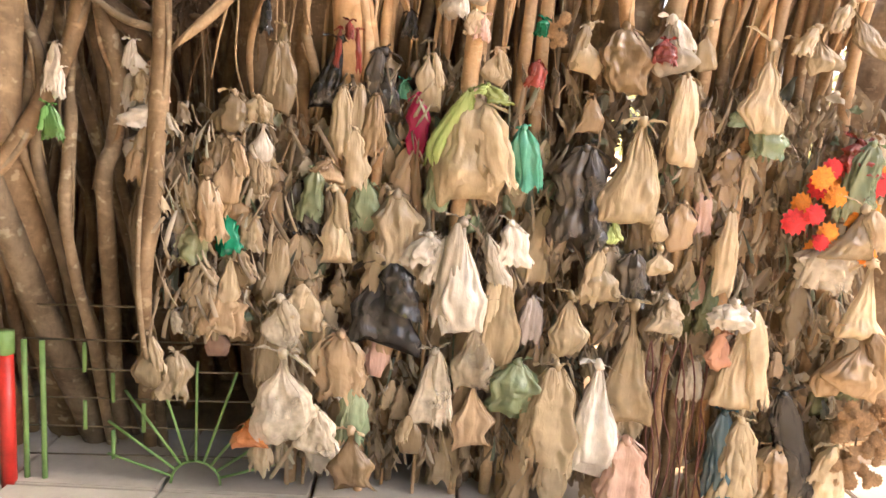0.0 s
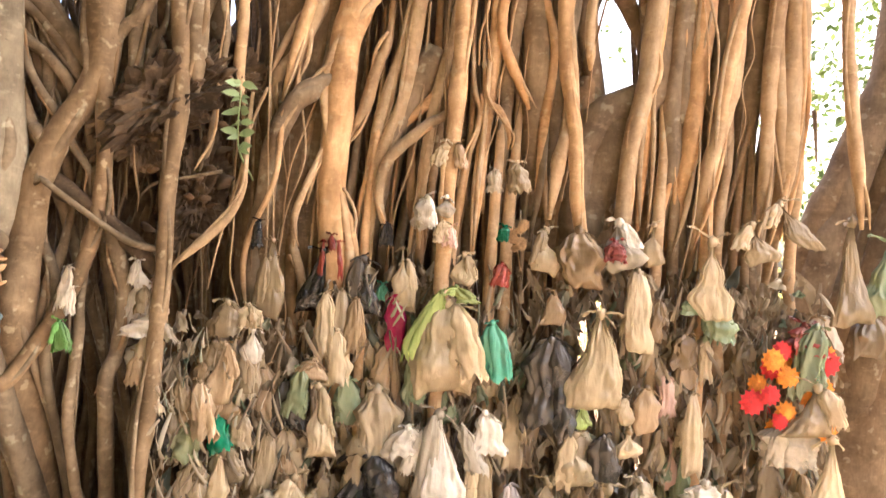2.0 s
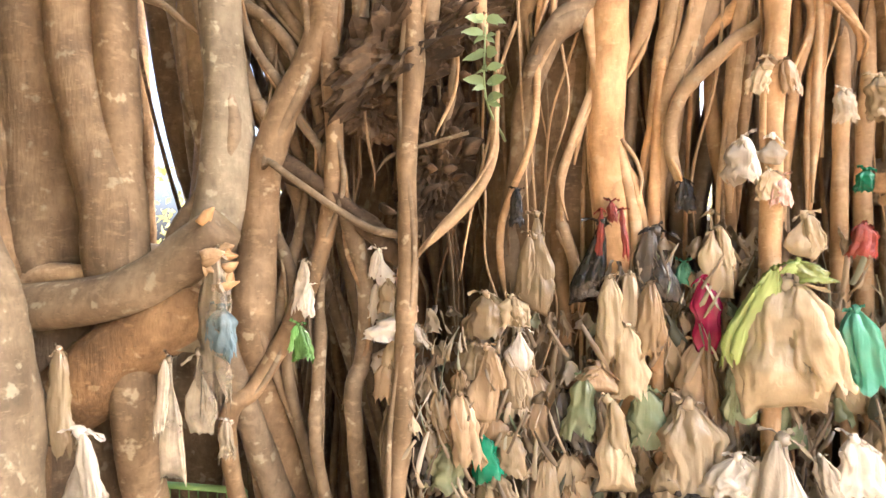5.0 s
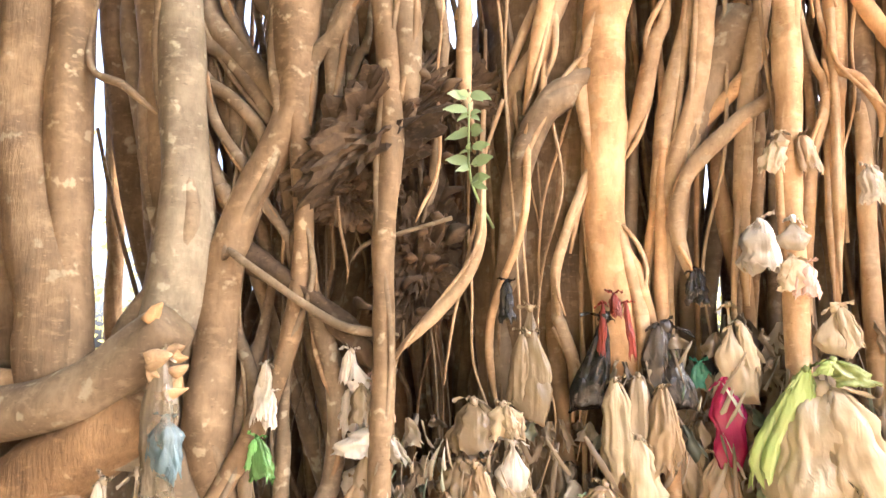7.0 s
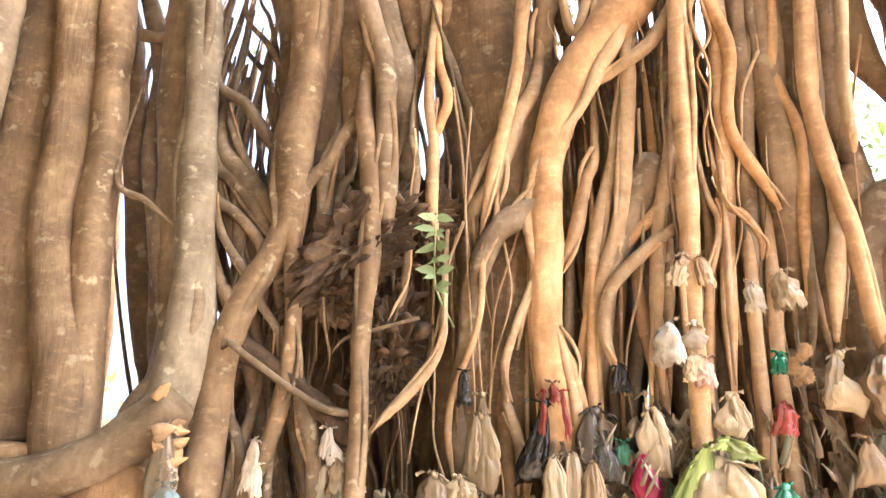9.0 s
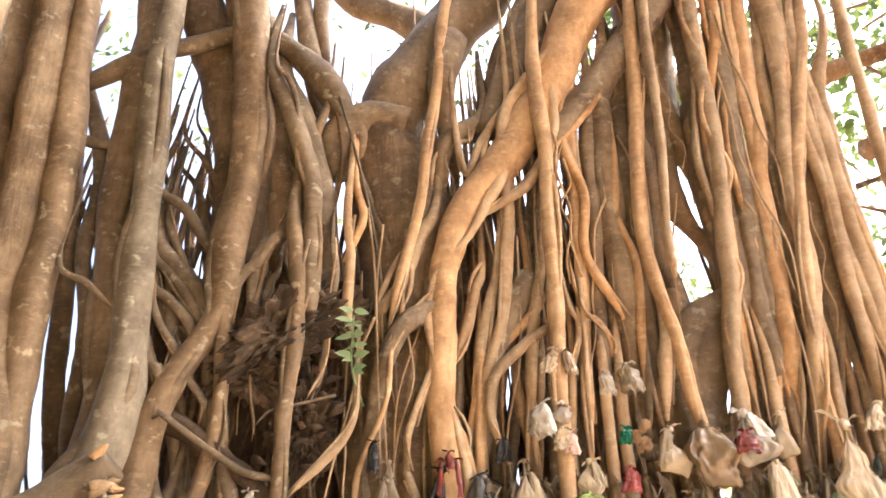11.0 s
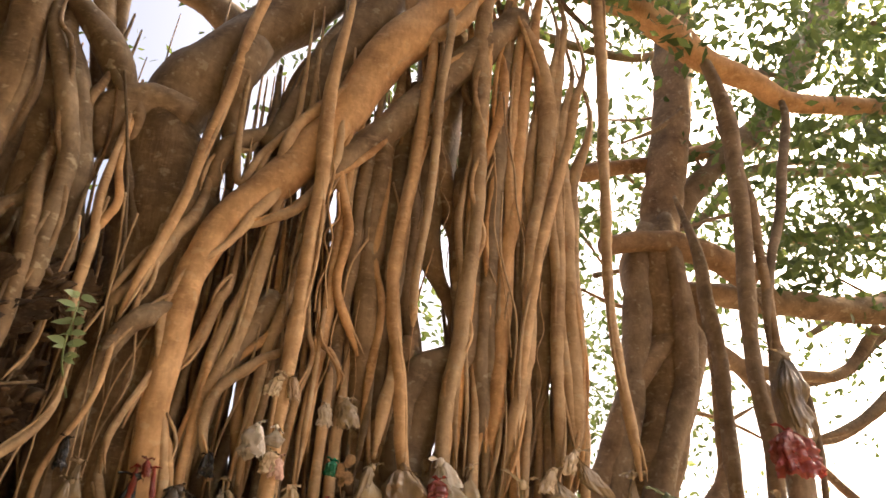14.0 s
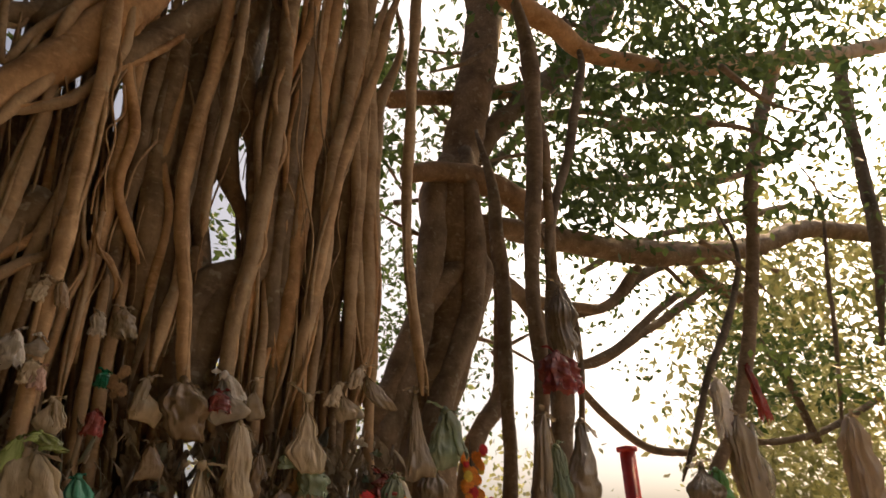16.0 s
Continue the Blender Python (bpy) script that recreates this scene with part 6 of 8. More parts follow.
root((2.10, 3.09, 4.65, 0.006), (2.07, 3.08, 4.44, 0.008), (2.02, 3.08, 4.22, 0.010), (1.94, 3.08, 4.08, 0.011), (1.86, 3.09, 3.94, 0.014), (1.84, 3.09, 3.69, 0.010), (1.86, 3.09, 3.44, 0.011), (1.88, 3.09, 3.22, 0.012), (1.92, 3.09, 3.01, 0.013), (1.91, 3.09, 2.81, 0.010), (1.87, 3.09, 2.62, 0.012), (1.83, 3.09, 2.46, 0.011), (1.80, 3.09, 2.31, 0.012))
root((1.84, 3.14, 4.83, 0.031), (1.73, 3.15, 4.38, 0.047), (1.67, 3.15, 4.10, 0.057), (1.58, 3.15, 3.37, 0.052), (1.52, 3.15, 2.77, 0.048), (1.41, 3.15, 2.26, 0.044))
root((1.78, 3.12, 4.38, 0.013), (1.71, 3.12, 4.24, 0.013), (1.62, 3.12, 4.10, 0.017), (1.56, 3.12, 3.73, 0.019), (1.53, 3.12, 3.37, 0.014), (1.56, 3.12, 3.07, 0.014), (1.58, 3.12, 2.77, 0.015), (1.51, 3.12, 2.51, 0.015), (1.42, 3.13, 2.26, 0.014))
root((1.89, 3.16, 4.09, 0.032), (1.79, 3.17, 3.71, 0.049), (1.73, 3.18, 3.47, 0.059), (1.70, 3.18, 2.96, 0.055), (1.62, 3.18, 2.32, 0.050))
root((1.88, 3.14, 4.09, 0.010), (1.79, 3.14, 3.90, 0.013), (1.74, 3.14, 3.71, 0.017), (1.75, 3.15, 3.59, 0.017), (1.78, 3.15, 3.47, 0.014), (1.79, 3.15, 3.21, 0.014), (1.74, 3.15, 2.96, 0.016), (1.64, 3.15, 2.64, 0.014), (1.56, 3.15, 2.32, 0.017))
root((1.38, 3.23, 3.56, 0.078), (1.30, 3.23, 2.95, 0.071), (1.22, 3.23, 2.26, 0.064))
root((1.85, 3.22, 3.24, 0.064), (1.82, 3.22, 2.81, 0.060), (1.76, 3.22, 2.28, 0.056))
root((1.51, 3.10, 4.98, 0.035), (1.51, 3.10, 4.61, 0.033), (1.42, 3.10, 4.26, 0.032), (1.33, 3.10, 3.90, 0.030))
root((1.47, 3.08, 4.61, 0.012), (1.47, 3.08, 4.44, 0.012), (1.45, 3.08, 4.26, 0.011), (1.41, 3.08, 4.08, 0.008), (1.36, 3.08, 3.90, 0.010))
root((2.17, 2.97, 6.14, 0.040), (2.16, 2.97, 5.40, 0.037), (2.14, 2.97, 4.75, 0.035), (2.08, 2.97, 4.14, 0.032), (2.00, 2.97, 3.63, 0.030), (1.97, 2.97, 3.19, 0.029), (2.02, 2.97, 2.90, 0.028), (2.05, 2.97, 2.57, 0.026), (2.08, 2.97, 2.36, 0.026))
root((2.21, 2.95, 5.77, 0.011), (2.20, 2.95, 5.40, 0.011), (2.17, 2.95, 5.08, 0.009), (2.12, 2.95, 4.75, 0.009), (2.07, 2.95, 4.45, 0.010), (2.06, 2.95, 4.14, 0.011), (2.05, 2.95, 3.88, 0.009), (2.04, 2.95, 3.63, 0.010), (2.01, 2.95, 3.41, 0.009), (1.97, 2.95, 3.19, 0.008), (1.97, 2.95, 3.04, 0.007), (1.99, 2.95, 2.90, 0.007), (2.01, 2.96, 2.73, 0.010), (2.06, 2.96, 2.57, 0.009), (2.10, 2.96, 2.46, 0.007), (2.11, 2.96, 2.36, 0.007))
root((4.30, 4.20, 9.66, 0.201), (3.97, 4.20, 7.62, 0.187), (3.67, 4.20, 5.89, 0.175), (3.36, 4.20, 4.74, 0.166), (3.19, 4.20, 4.28, 0.221), (3.23, 4.20, 3.72, 0.194), (3.09, 4.20, 3.03, 0.204), (2.92, 4.20, 2.49, 0.220), (2.74, 4.20, 1.26, 0.253))
root((3.33, 4.10, 3.75, 0.092), (3.11, 4.10, 3.58, 0.089), (2.84, 4.10, 3.25, 0.085), (2.63, 4.10, 2.80, 0.080), (2.48, 4.10, 2.44, 0.077))
root((3.17, 4.10, 3.81, 0.083), (3.36, 4.10, 3.75, 0.101), (3.34, 4.10, 3.44, 0.098), (3.16, 4.10, 3.01, 0.085), (2.91, 4.10, 2.61, 0.073), (2.75, 4.10, 2.29, 0.070))
root((2.67, 4.00, 4.27, 0.075), (3.05, 4.00, 4.40, 0.086), (3.41, 4.00, 4.41, 0.105), (3.72, 4.00, 4.35, 0.107), (3.98, 4.00, 4.25, 0.117))
root((3.31, 4.30, 4.17, 0.064), (3.78, 4.30, 4.23, 0.086), (4.58, 4.30, 4.27, 0.113), (5.58, 4.30, 4.37, 0.123), (6.72, 4.30, 4.60, 0.122), (7.89, 4.30, 4.96, 0.114), (9.08, 4.30, 5.44, 0.117), (11.38, 4.30, 5.89, 0.126), (17.40, 4.30, 7.19, 0.158), mat=BARK)
root((2.73, 4.30, 5.13, 0.065), (3.06, 4.30, 5.28, 0.067), (3.48, 4.30, 5.43, 0.070), (3.94, 4.30, 5.66, 0.073), (4.66, 4.30, 6.00, 0.077))
root((3.58, 4.30, 4.84, 0.096), (3.88, 4.30, 5.27, 0.100), (4.26, 4.30, 5.69, 0.105), (4.97, 4.30, 6.45, 0.126), (5.68, 4.30, 7.49, 0.152), (6.59, 4.30, 8.86, 0.184))
# outer end of the sunlit limb, its sunlight put in as tan bark
root((4.91, 3.30, 5.67, 0.072), (5.36, 3.30, 5.87, 0.075), (6.77, 3.30, 6.51, 0.086), (9.00, 3.30, 7.54, 0.103), (10.86, 3.30, 8.49, 0.118), (17.11, 3.30, 11.68, 0.168), mat=BARK_WARM)
root((4.46, 5.00, 3.96, 0.048), (5.18, 5.00, 3.91, 0.051), (5.86, 5.00, 4.08, 0.054), (6.40, 5.00, 4.50, 0.057), (6.84, 5.00, 4.72, 0.059))
root((5.09, 5.00, 3.32, 0.044), (5.57, 5.00, 3.43, 0.045), (6.14, 5.00, 3.74, 0.048), (6.78, 5.00, 4.09, 0.051), (7.78, 5.00, 4.68, 0.056))
root((5.42, 5.20, 3.23, 0.040), (5.84, 5.20, 2.92, 0.040), (6.38, 5.20, 2.66, 0.041), (7.11, 5.20, 2.64, 0.043))
root((8.49, 5.00, 4.05, 0.049), (8.95, 5.00, 3.66, 0.050), (9.21, 5.00, 3.11, 0.050), (9.35, 5.00, 2.84, 0.049))
root((8.01, 5.00, 2.77, 0.039), (8.73, 5.00, 2.84, 0.041), (9.70, 5.00, 3.04, 0.044), (11.32, 5.00, 3.58, 0.049))
root((5.61, 5.50, 7.30, 0.050), (6.17, 5.50, 7.16, 0.051), (7.10, 5.50, 7.60, 0.055), (8.89, 5.50, 8.80, 0.063), (11.58, 5.50, 10.80, 0.075))
root((4.73, 5.50, 5.65, 0.050), (5.71, 5.50, 6.66, 0.056), (6.54, 5.50, 6.89, 0.059), (7.84, 5.50, 7.24, 0.064), (9.46, 5.50, 7.88, 0.071))
root((5.95, 5.50, 5.77, 0.048), (7.59, 5.50, 6.21, 0.053), (9.74, 5.50, 6.99, 0.061), (12.24, 5.50, 8.39, 0.072))
root((6.05, 5.50, 4.68, 0.039), (7.39, 5.50, 5.41, 0.044), (9.15, 5.50, 6.07, 0.049), (11.24, 5.50, 6.87, 0.056))
root((3.16, 4.12, 4.6, 0.07), (3.01, 4.1, 4.26, 0.09), (2.96, 4.1, 3.82, 0.1), (2.84, 4.1, 3.22, 0.095), (2.61, 4.1, 2.57, 0.1), (2.48, 4.1, 2.24, 0.11))
root((3.3, 4.05, 4.7, 0.06), (3.27, 4.0, 4.33, 0.085), (3.28, 4.0, 3.75, 0.095), (3.19, 4.0, 3.25, 0.09), (2.96, 4.0, 2.73, 0.09), (2.8, 4.0, 2.27, 0.1))
root((3.6, 4.25, 4.15, 0.05), (3.64, 4.2, 3.85, 0.06), (3.68, 4.2, 3.38, 0.065), (3.59, 4.2, 2.75, 0.065), (3.38, 4.2, 2.49, 0.065), (3.26, 4.2, 2.21, 0.07))
root((3.67, 4.40, 3.87, 0.068), (3.98, 4.40, 3.73, 0.068), (4.22, 4.40, 3.52, 0.068), (4.44, 4.40, 3.23, 0.067))
root((4.29, 4.50, 3.71, 0.047), (4.77, 4.50, 3.73, 0.048), (5.23, 4.50, 3.82, 0.050), (5.79, 4.50, 4.31, 0.053))
root((4.75, 4.50, 3.20, 0.037), (5.16, 4.50, 3.34, 0.038), (5.47, 4.50, 3.52, 0.039), (5.91, 4.50, 3.84, 0.041), (6.37, 4.50, 4.12, 0.043))
root((2.79, 5.00, 7.41, 0.048), (3.33, 5.00, 7.38, 0.049), (4.06, 5.00, 7.49, 0.051), (4.91, 5.00, 7.99, 0.054))
root((5.31, 5.00, 6.30, 0.043), (6.02, 5.00, 6.58, 0.045), (7.14, 5.00, 6.81, 0.048), (8.48, 5.00, 7.36, 0.052))
root((5.51, 5.00, 5.49, 0.036), (6.37, 5.00, 5.76, 0.038), (7.39, 5.00, 6.23, 0.040), (8.13, 5.00, 6.49, 0.042))
# warm sunlight on this limb is put into its colour with the tan bark
root((1.64, 3.34, 6.58, 0.130), (2.30, 3.33, 6.19, 0.122), (2.71, 3.34, 6.13, 0.133), (3.04, 3.33, 5.89, 0.120), (3.33, 3.32, 5.69, 0.106), (3.74, 3.31, 5.60, 0.090), (4.06, 3.31, 5.50, 0.082), (4.63, 3.30, 5.62, 0.071), (5.19, 3.30, 5.79, 0.069), (5.91, 3.30, 6.07, 0.073), (7.15, 3.30, 6.55, 0.074), mat=BARK_WARM)
root((3.30, 3.27, 5.63, 0.066), (3.36, 3.27, 5.10, 0.063), (3.33, 3.27, 4.54, 0.060), (3.26, 3.27, 3.98, 0.056), (3.18, 3.27, 3.51, 0.053), (3.15, 3.27, 3.07, 0.051), (3.16, 3.27, 2.73, 0.049), (3.11, 3.27, 2.35, 0.046))
root((3.38, 3.25, 4.59, 0.036), (3.38, 3.25, 4.22, 0.035), (3.34, 3.25, 3.70, 0.033), (3.33, 3.25, 3.38, 0.032), (3.33, 3.25, 3.09, 0.031))
root((3.95, 3.25, 5.36, 0.040), (3.77, 3.25, 4.80, 0.038), (3.58, 3.25, 4.27, 0.035), (3.43, 3.25, 3.92, 0.034), (3.31, 3.25, 3.53, 0.032), (3.28, 3.25, 3.22, 0.031))
root((3.35, 3.27, 3.28, 0.063), (3.34, 3.28, 3.03, 0.082), (3.33, 3.29, 2.75, 0.086), (3.30, 3.28, 2.43, 0.070), (3.20, 3.28, 1.80, 0.064))
root((3.41, 3.25, 3.24, 0.021), (3.47, 3.25, 3.07, 0.021), (3.48, 3.25, 2.76, 0.020), (3.44, 3.25, 2.43, 0.019))
root((3.18, 3.60, 4.13, 0.056), (3.17, 3.60, 3.65, 0.053), (3.19, 3.60, 3.25, 0.051), (3.15, 3.60, 2.81, 0.049), (3.14, 3.60, 2.41, 0.047))
root((1.2, 3.3, 4.6, 0.06), (1.14, 3.3, 4.1, 0.08), (1.11, 3.3, 3.7, 0.08), (1.12, 3.29, 3.5, 0.065), (1.17, 3.28, 3.36, 0.042), (1.25, 3.26, 3.18, 0.045), (1.29, 3.24, 2.85, 0.05), (1.28, 3.24, 2.3, 0.055))
root((1.23, 3.37, 5.19, 0.161), (1.17, 3.37, 4.50, 0.150), (1.11, 3.37, 3.98, 0.135), (1.02, 3.36, 3.62, 0.115), (0.94, 3.36, 3.30, 0.1), (0.9, 3.36, 2.9, 0.1), (0.88, 3.36, 2.3, 0.105), (0.88, 3.36, 0.4, 0.12), lump=0.11)
root((1.29, 3.18, 4.03, 0.092), (1.29, 3.18, 3.85, 0.090), (1.29, 3.18, 3.68, 0.089), (1.29, 3.18, 3.50, 0.087), (1.29, 3.18, 3.37, 0.086), (1.30, 3.18, 3.23, 0.084), (1.30, 3.18, 3.10, 0.083), (1.31, 3.18, 3.01, 0.081), (1.27, 3.18, 2.93, 0.080), (1.08, 3.18, 2.84, 0.078), (1.03, 3.18, 2.78, 0.077), (1.00, 3.18, 2.72, 0.076), (0.96, 3.18, 2.66, 0.075), (0.95, 3.18, 2.54, 0.074), (0.93, 3.18, 2.42, 0.072), (0.92, 3.18, 2.30, 0.071), (0.92, 3.18, 2.30, 0.071))
root((0.95, 3.23, 4.50, 0.050), (0.97, 3.23, 4.26, 0.049), (0.98, 3.23, 4.02, 0.047), (1.00, 3.23, 3.78, 0.046), (1.01, 3.23, 3.63, 0.045), (1.00, 3.23, 3.48, 0.045), (0.97, 3.23, 3.33, 0.044), (0.98, 3.23, 3.21, 0.044), (0.99, 3.23, 3.09, 0.043), (1.00, 3.23, 2.97, 0.043), (1.05, 3.23, 2.84, 0.042), (1.06, 3.23, 2.71, 0.042), (1.06, 3.23, 2.58, 0.041), (1.06, 3.23, 2.58, 0.041))
root((7.72, 3.33, 7.29, 0.054), (7.06, 3.34, 6.31, 0.075), (6.27, 3.34, 5.01, 0.066), (5.93, 3.34, 4.04, 0.061), (5.57, 3.34, 3.20, 0.056), (5.18, 3.34, 2.53, 0.052), (4.81, 3.34, 2.14, 0.048), (4.45, 3.34, 1.77, 0.045))
root((5.71, 3.33, 3.99, 0.035), (5.34, 3.33, 3.36, 0.032), (4.92, 3.33, 2.85, 0.030), (4.66, 3.33, 2.41, 0.028), (4.43, 3.33, 2.06, 0.027))
root((9.08, 3.34, 7.57, 0.089), (8.84, 3.34, 6.55, 0.084), (8.71, 3.34, 5.56, 0.080), (8.56, 3.34, 4.72, 0.076), (8.35, 3.34, 3.82, 0.072))
root((7.50, 3.32, 5.01, 0.024), (7.18, 3.32, 4.11, 0.022), (6.98, 3.32, 3.38, 0.021), (6.79, 3.32, 2.83, 0.020), (6.70, 3.32, 2.53, 0.020))
root((7.44, 5.00, 4.84, 0.069), (7.78, 5.00, 4.68, 0.070), (8.44, 5.00, 4.56, 0.072))
root((-1.25, 2.68, 2.03, 0.019), (-1.23, 2.68, 2.05, 0.017), (-1.22, 2.68, 2.08, 0.003), name="wood_shard", mat=BARK_WARM, lump=0.4)
root((-1.28, 2.63, 2.10, 0.015), (-1.25, 2.63, 2.11, 0.013), (-1.22, 2.63, 2.12, 0.003), name="wood_shard", mat=BARK_WARM, lump=0.4)
root((-1.25, 2.65, 2.02, 0.014), (-1.21, 2.65, 2.03, 0.010), (-1.18, 2.66, 2.04, 0.003), name="wood_shard", mat=BARK_WARM, lump=0.4)
root((-1.34, 2.67, 2.13, 0.017), (-1.32, 2.67, 2.15, 0.015), (-1.30, 2.67, 2.16, 0.003), name="wood_shard", mat=BARK_WARM, lump=0.4)
root((-1.30, 2.65, 2.22, 0.022), (-1.28, 2.65, 2.25, 0.017), (-1.26, 2.65, 2.27, 0.003), name="wood_shard", mat=BARK_WARM, lump=0.4)
root((-1.32, 2.67, 2.04, 0.019), (-1.29, 2.68, 2.04, 0.018), (-1.26, 2.67, 2.04, 0.003), name="wood_shard", mat=BARK_WARM, lump=0.4)
root((-1.30, 2.67, 2.02, 0.019), (-1.26, 2.67, 2.05, 0.014), (-1.23, 2.67, 2.07, 0.003), name="wood_shard", mat=BARK_WARM, lump=0.4)
root((-1.28, 2.67, 2.12, 0.015), (-1.25, 2.68, 2.14, 0.019), (-1.21, 2.68, 2.15, 0.003), name="wood_shard", mat=BARK_WARM, lump=0.4)
root((-1.24, 2.67, 2.13, 0.016), (-1.22, 2.67, 2.12, 0.012), (-1.19, 2.67, 2.12, 0.003), name="wood_shard", mat=BARK_WARM, lump=0.4)
root((-1.28, 2.64, 2.08, 0.021), (-1.27, 2.64, 2.08, 0.013), (-1.25, 2.63, 2.07, 0.003), name="wood_shard", mat=BARK_WARM, lump=0.4)
root((-1.24, 2.67, 2.08, 0.017), (-1.21, 2.67, 2.09, 0.013), (-1.19, 2.67, 2.10, 0.003), name="wood_shard", mat=BARK_WARM, lump=0.4)
root((-1.28, 2.62, 2.12, 0.019), (-1.25, 2.63, 2.13, 0.017), (-1.21, 2.63, 2.13, 0.003), name="wood_shard", mat=BARK_WARM, lump=0.4)

# the dead, rotten wood in the hollow
def rotten(at, size, turn, seed):
    """A rugged lump of decayed wood, split along its grain."""
    bm = bmesh.new()
    bmesh.ops.create_icosphere(bm, subdivisions=5, radius=1)
    rot = Matrix.Rotation(turn, 3, "Y")
    for v in bm.verts:
        d = v.co.copy()
        g = Vector((d.x * 3.2, d.y * 4, d.z * 4.5)) + Vector((seed, 0, 0))
        e = 1 + 0.5 * noise.noise(d * 1.7 + Vector((seed, 3, 0))) - 0.4 * abs(noise.noise(g)) + 0.3 * noise.noise(g * 1.9) + 0.24 * noise.noise(g * 4.1)
        v.co = rot @ Vector((d.x * size[0] * e, d.y * size[1] * e, d.z * size[2] * e)) + Vector(at)
    me = bpy.data.meshes.new("rotten_wood")
    bm.to_mesh(me)
    bm.free()
    part("rotten_wood", me, DEAD, banyan, "dark crumbling rotten wood")
    for poly in me.polygons:
        poly.use_smooth = False


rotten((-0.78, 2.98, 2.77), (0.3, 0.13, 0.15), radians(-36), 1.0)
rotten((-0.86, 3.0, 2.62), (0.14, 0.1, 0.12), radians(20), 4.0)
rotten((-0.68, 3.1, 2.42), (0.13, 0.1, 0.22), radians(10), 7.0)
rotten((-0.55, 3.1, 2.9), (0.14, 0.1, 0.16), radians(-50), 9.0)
# large masses added behind the hollow to block sky and deepen its shade
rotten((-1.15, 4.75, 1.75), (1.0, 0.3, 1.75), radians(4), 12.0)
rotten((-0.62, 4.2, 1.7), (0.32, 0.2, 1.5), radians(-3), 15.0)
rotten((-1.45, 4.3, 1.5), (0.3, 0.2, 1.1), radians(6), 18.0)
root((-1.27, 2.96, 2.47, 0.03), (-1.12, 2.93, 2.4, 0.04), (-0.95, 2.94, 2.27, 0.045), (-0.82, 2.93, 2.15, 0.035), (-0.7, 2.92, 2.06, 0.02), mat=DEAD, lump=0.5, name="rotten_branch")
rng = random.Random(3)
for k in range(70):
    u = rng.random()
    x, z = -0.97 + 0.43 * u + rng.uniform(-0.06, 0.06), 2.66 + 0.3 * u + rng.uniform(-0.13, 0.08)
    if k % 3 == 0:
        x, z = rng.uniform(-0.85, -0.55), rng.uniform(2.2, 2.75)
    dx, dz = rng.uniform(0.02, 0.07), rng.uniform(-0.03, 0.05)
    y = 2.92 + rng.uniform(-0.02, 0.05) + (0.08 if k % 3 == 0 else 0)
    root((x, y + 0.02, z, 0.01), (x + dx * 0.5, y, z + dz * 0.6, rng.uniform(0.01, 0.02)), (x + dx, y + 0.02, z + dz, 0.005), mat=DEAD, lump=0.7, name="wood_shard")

# deep roots behind, leaning and crossing, thinning up into the crown
rng = random.Random(5)
for k in range(190):
    x = rng.uniform(-1.75, 1.8)
    left = x < -0.15
    y = rng.uniform(3.3, 3.75) if left else rng.uniform(3.22, 3.62)
    if left and k % 5 < 2:
        continue
    top = rng.uniform(3.6, 4.3) if left else rng.uniform(3.6, 4.9)
    lean = rng.uniform(-0.4, 0.6) if left else rng.uniform(-0.2, 0.4)
    u0 = (2.6 - GROUND) / (top - GROUND)
    if -2.3 < x + lean * u0 < -1.85 or (0.98 < x + lean * min(1, 1.25 * u0) < 1.27):
        continue
    r = rng.choice((0.007, 0.009, 0.012, 0.016, 0.02, 0.026))
    bow = rng.uniform(-0.16, 0.16)
    pts = []
    for i in range(7):
        u = i / 6
        pts.append((x + lean * u + bow * math.sin(u * 5.1) + rng.uniform(-0.04, 0.04), y + rng.uniform(-0.05, 0.05), GROUND - 0.05 + (top - GROUND) * u, r * (1.25 - 0.75 * u * u)))
    root(*pts)
# stout trunks added at the back as a wall against light and background
for x, r, top in ((-0.45, 0.22, 3.7), (0.0, 0.24, 3.9), (0.45, 0.24, 3.7), (0.78, 0.14, 3.3), (1.78, 0.12, 3.8)):
    root((x - 0.05, 3.9, GROUND - 0.05, r * 1.3), (x, 3.92, 1.5, r), (x + 0.04, 3.92, 2.3, r * 0.9), (x + 0.1, 3.88, top, r * 0.3), mat=BARK, name="trunk")
# low trunks added to stop bright gaps behind the left roots
for x, r, top in ((-1.7, 0.17, 2.1), (-1.98, 0.18, 2.05), (-2.3, 0.2, 2.1), (-2.65, 0.22, 2.2)):
    root((x - 0.05, 4.1, GROUND - 0.05, r * 1.3), (x, 4.12, 1.3, r), (x + 0.1, 4.1, top, r * 0.4), mat=BARK, name="trunk")
for k in range(100):
    x = -1.5 + k * 0.034 + rng.uniform(-0.05, 0.05)
    if 0.95 < x < 1.42 or (x < -0.35 and k % 3):
        continue
    top = rng.uniform(3.6, 4.2) if x < -0.2 else rng.uniform(4.0, 4.8)
    lean = rng.uniform(-0.2, 0.3) if x < 0 else rng.uniform(-0.08, 0.12)
    r = rng.uniform(0.016, 0.042)
    root(*[(x + lean * u + rng.uniform(-0.03, 0.03), 3.72 + rng.uniform(-0.06, 0.06), GROUND + (top - GROUND) * u, r * (1.2 - 0.75 * u * u)) for u in (0, 0.25, 0.5, 0.75, 1)])
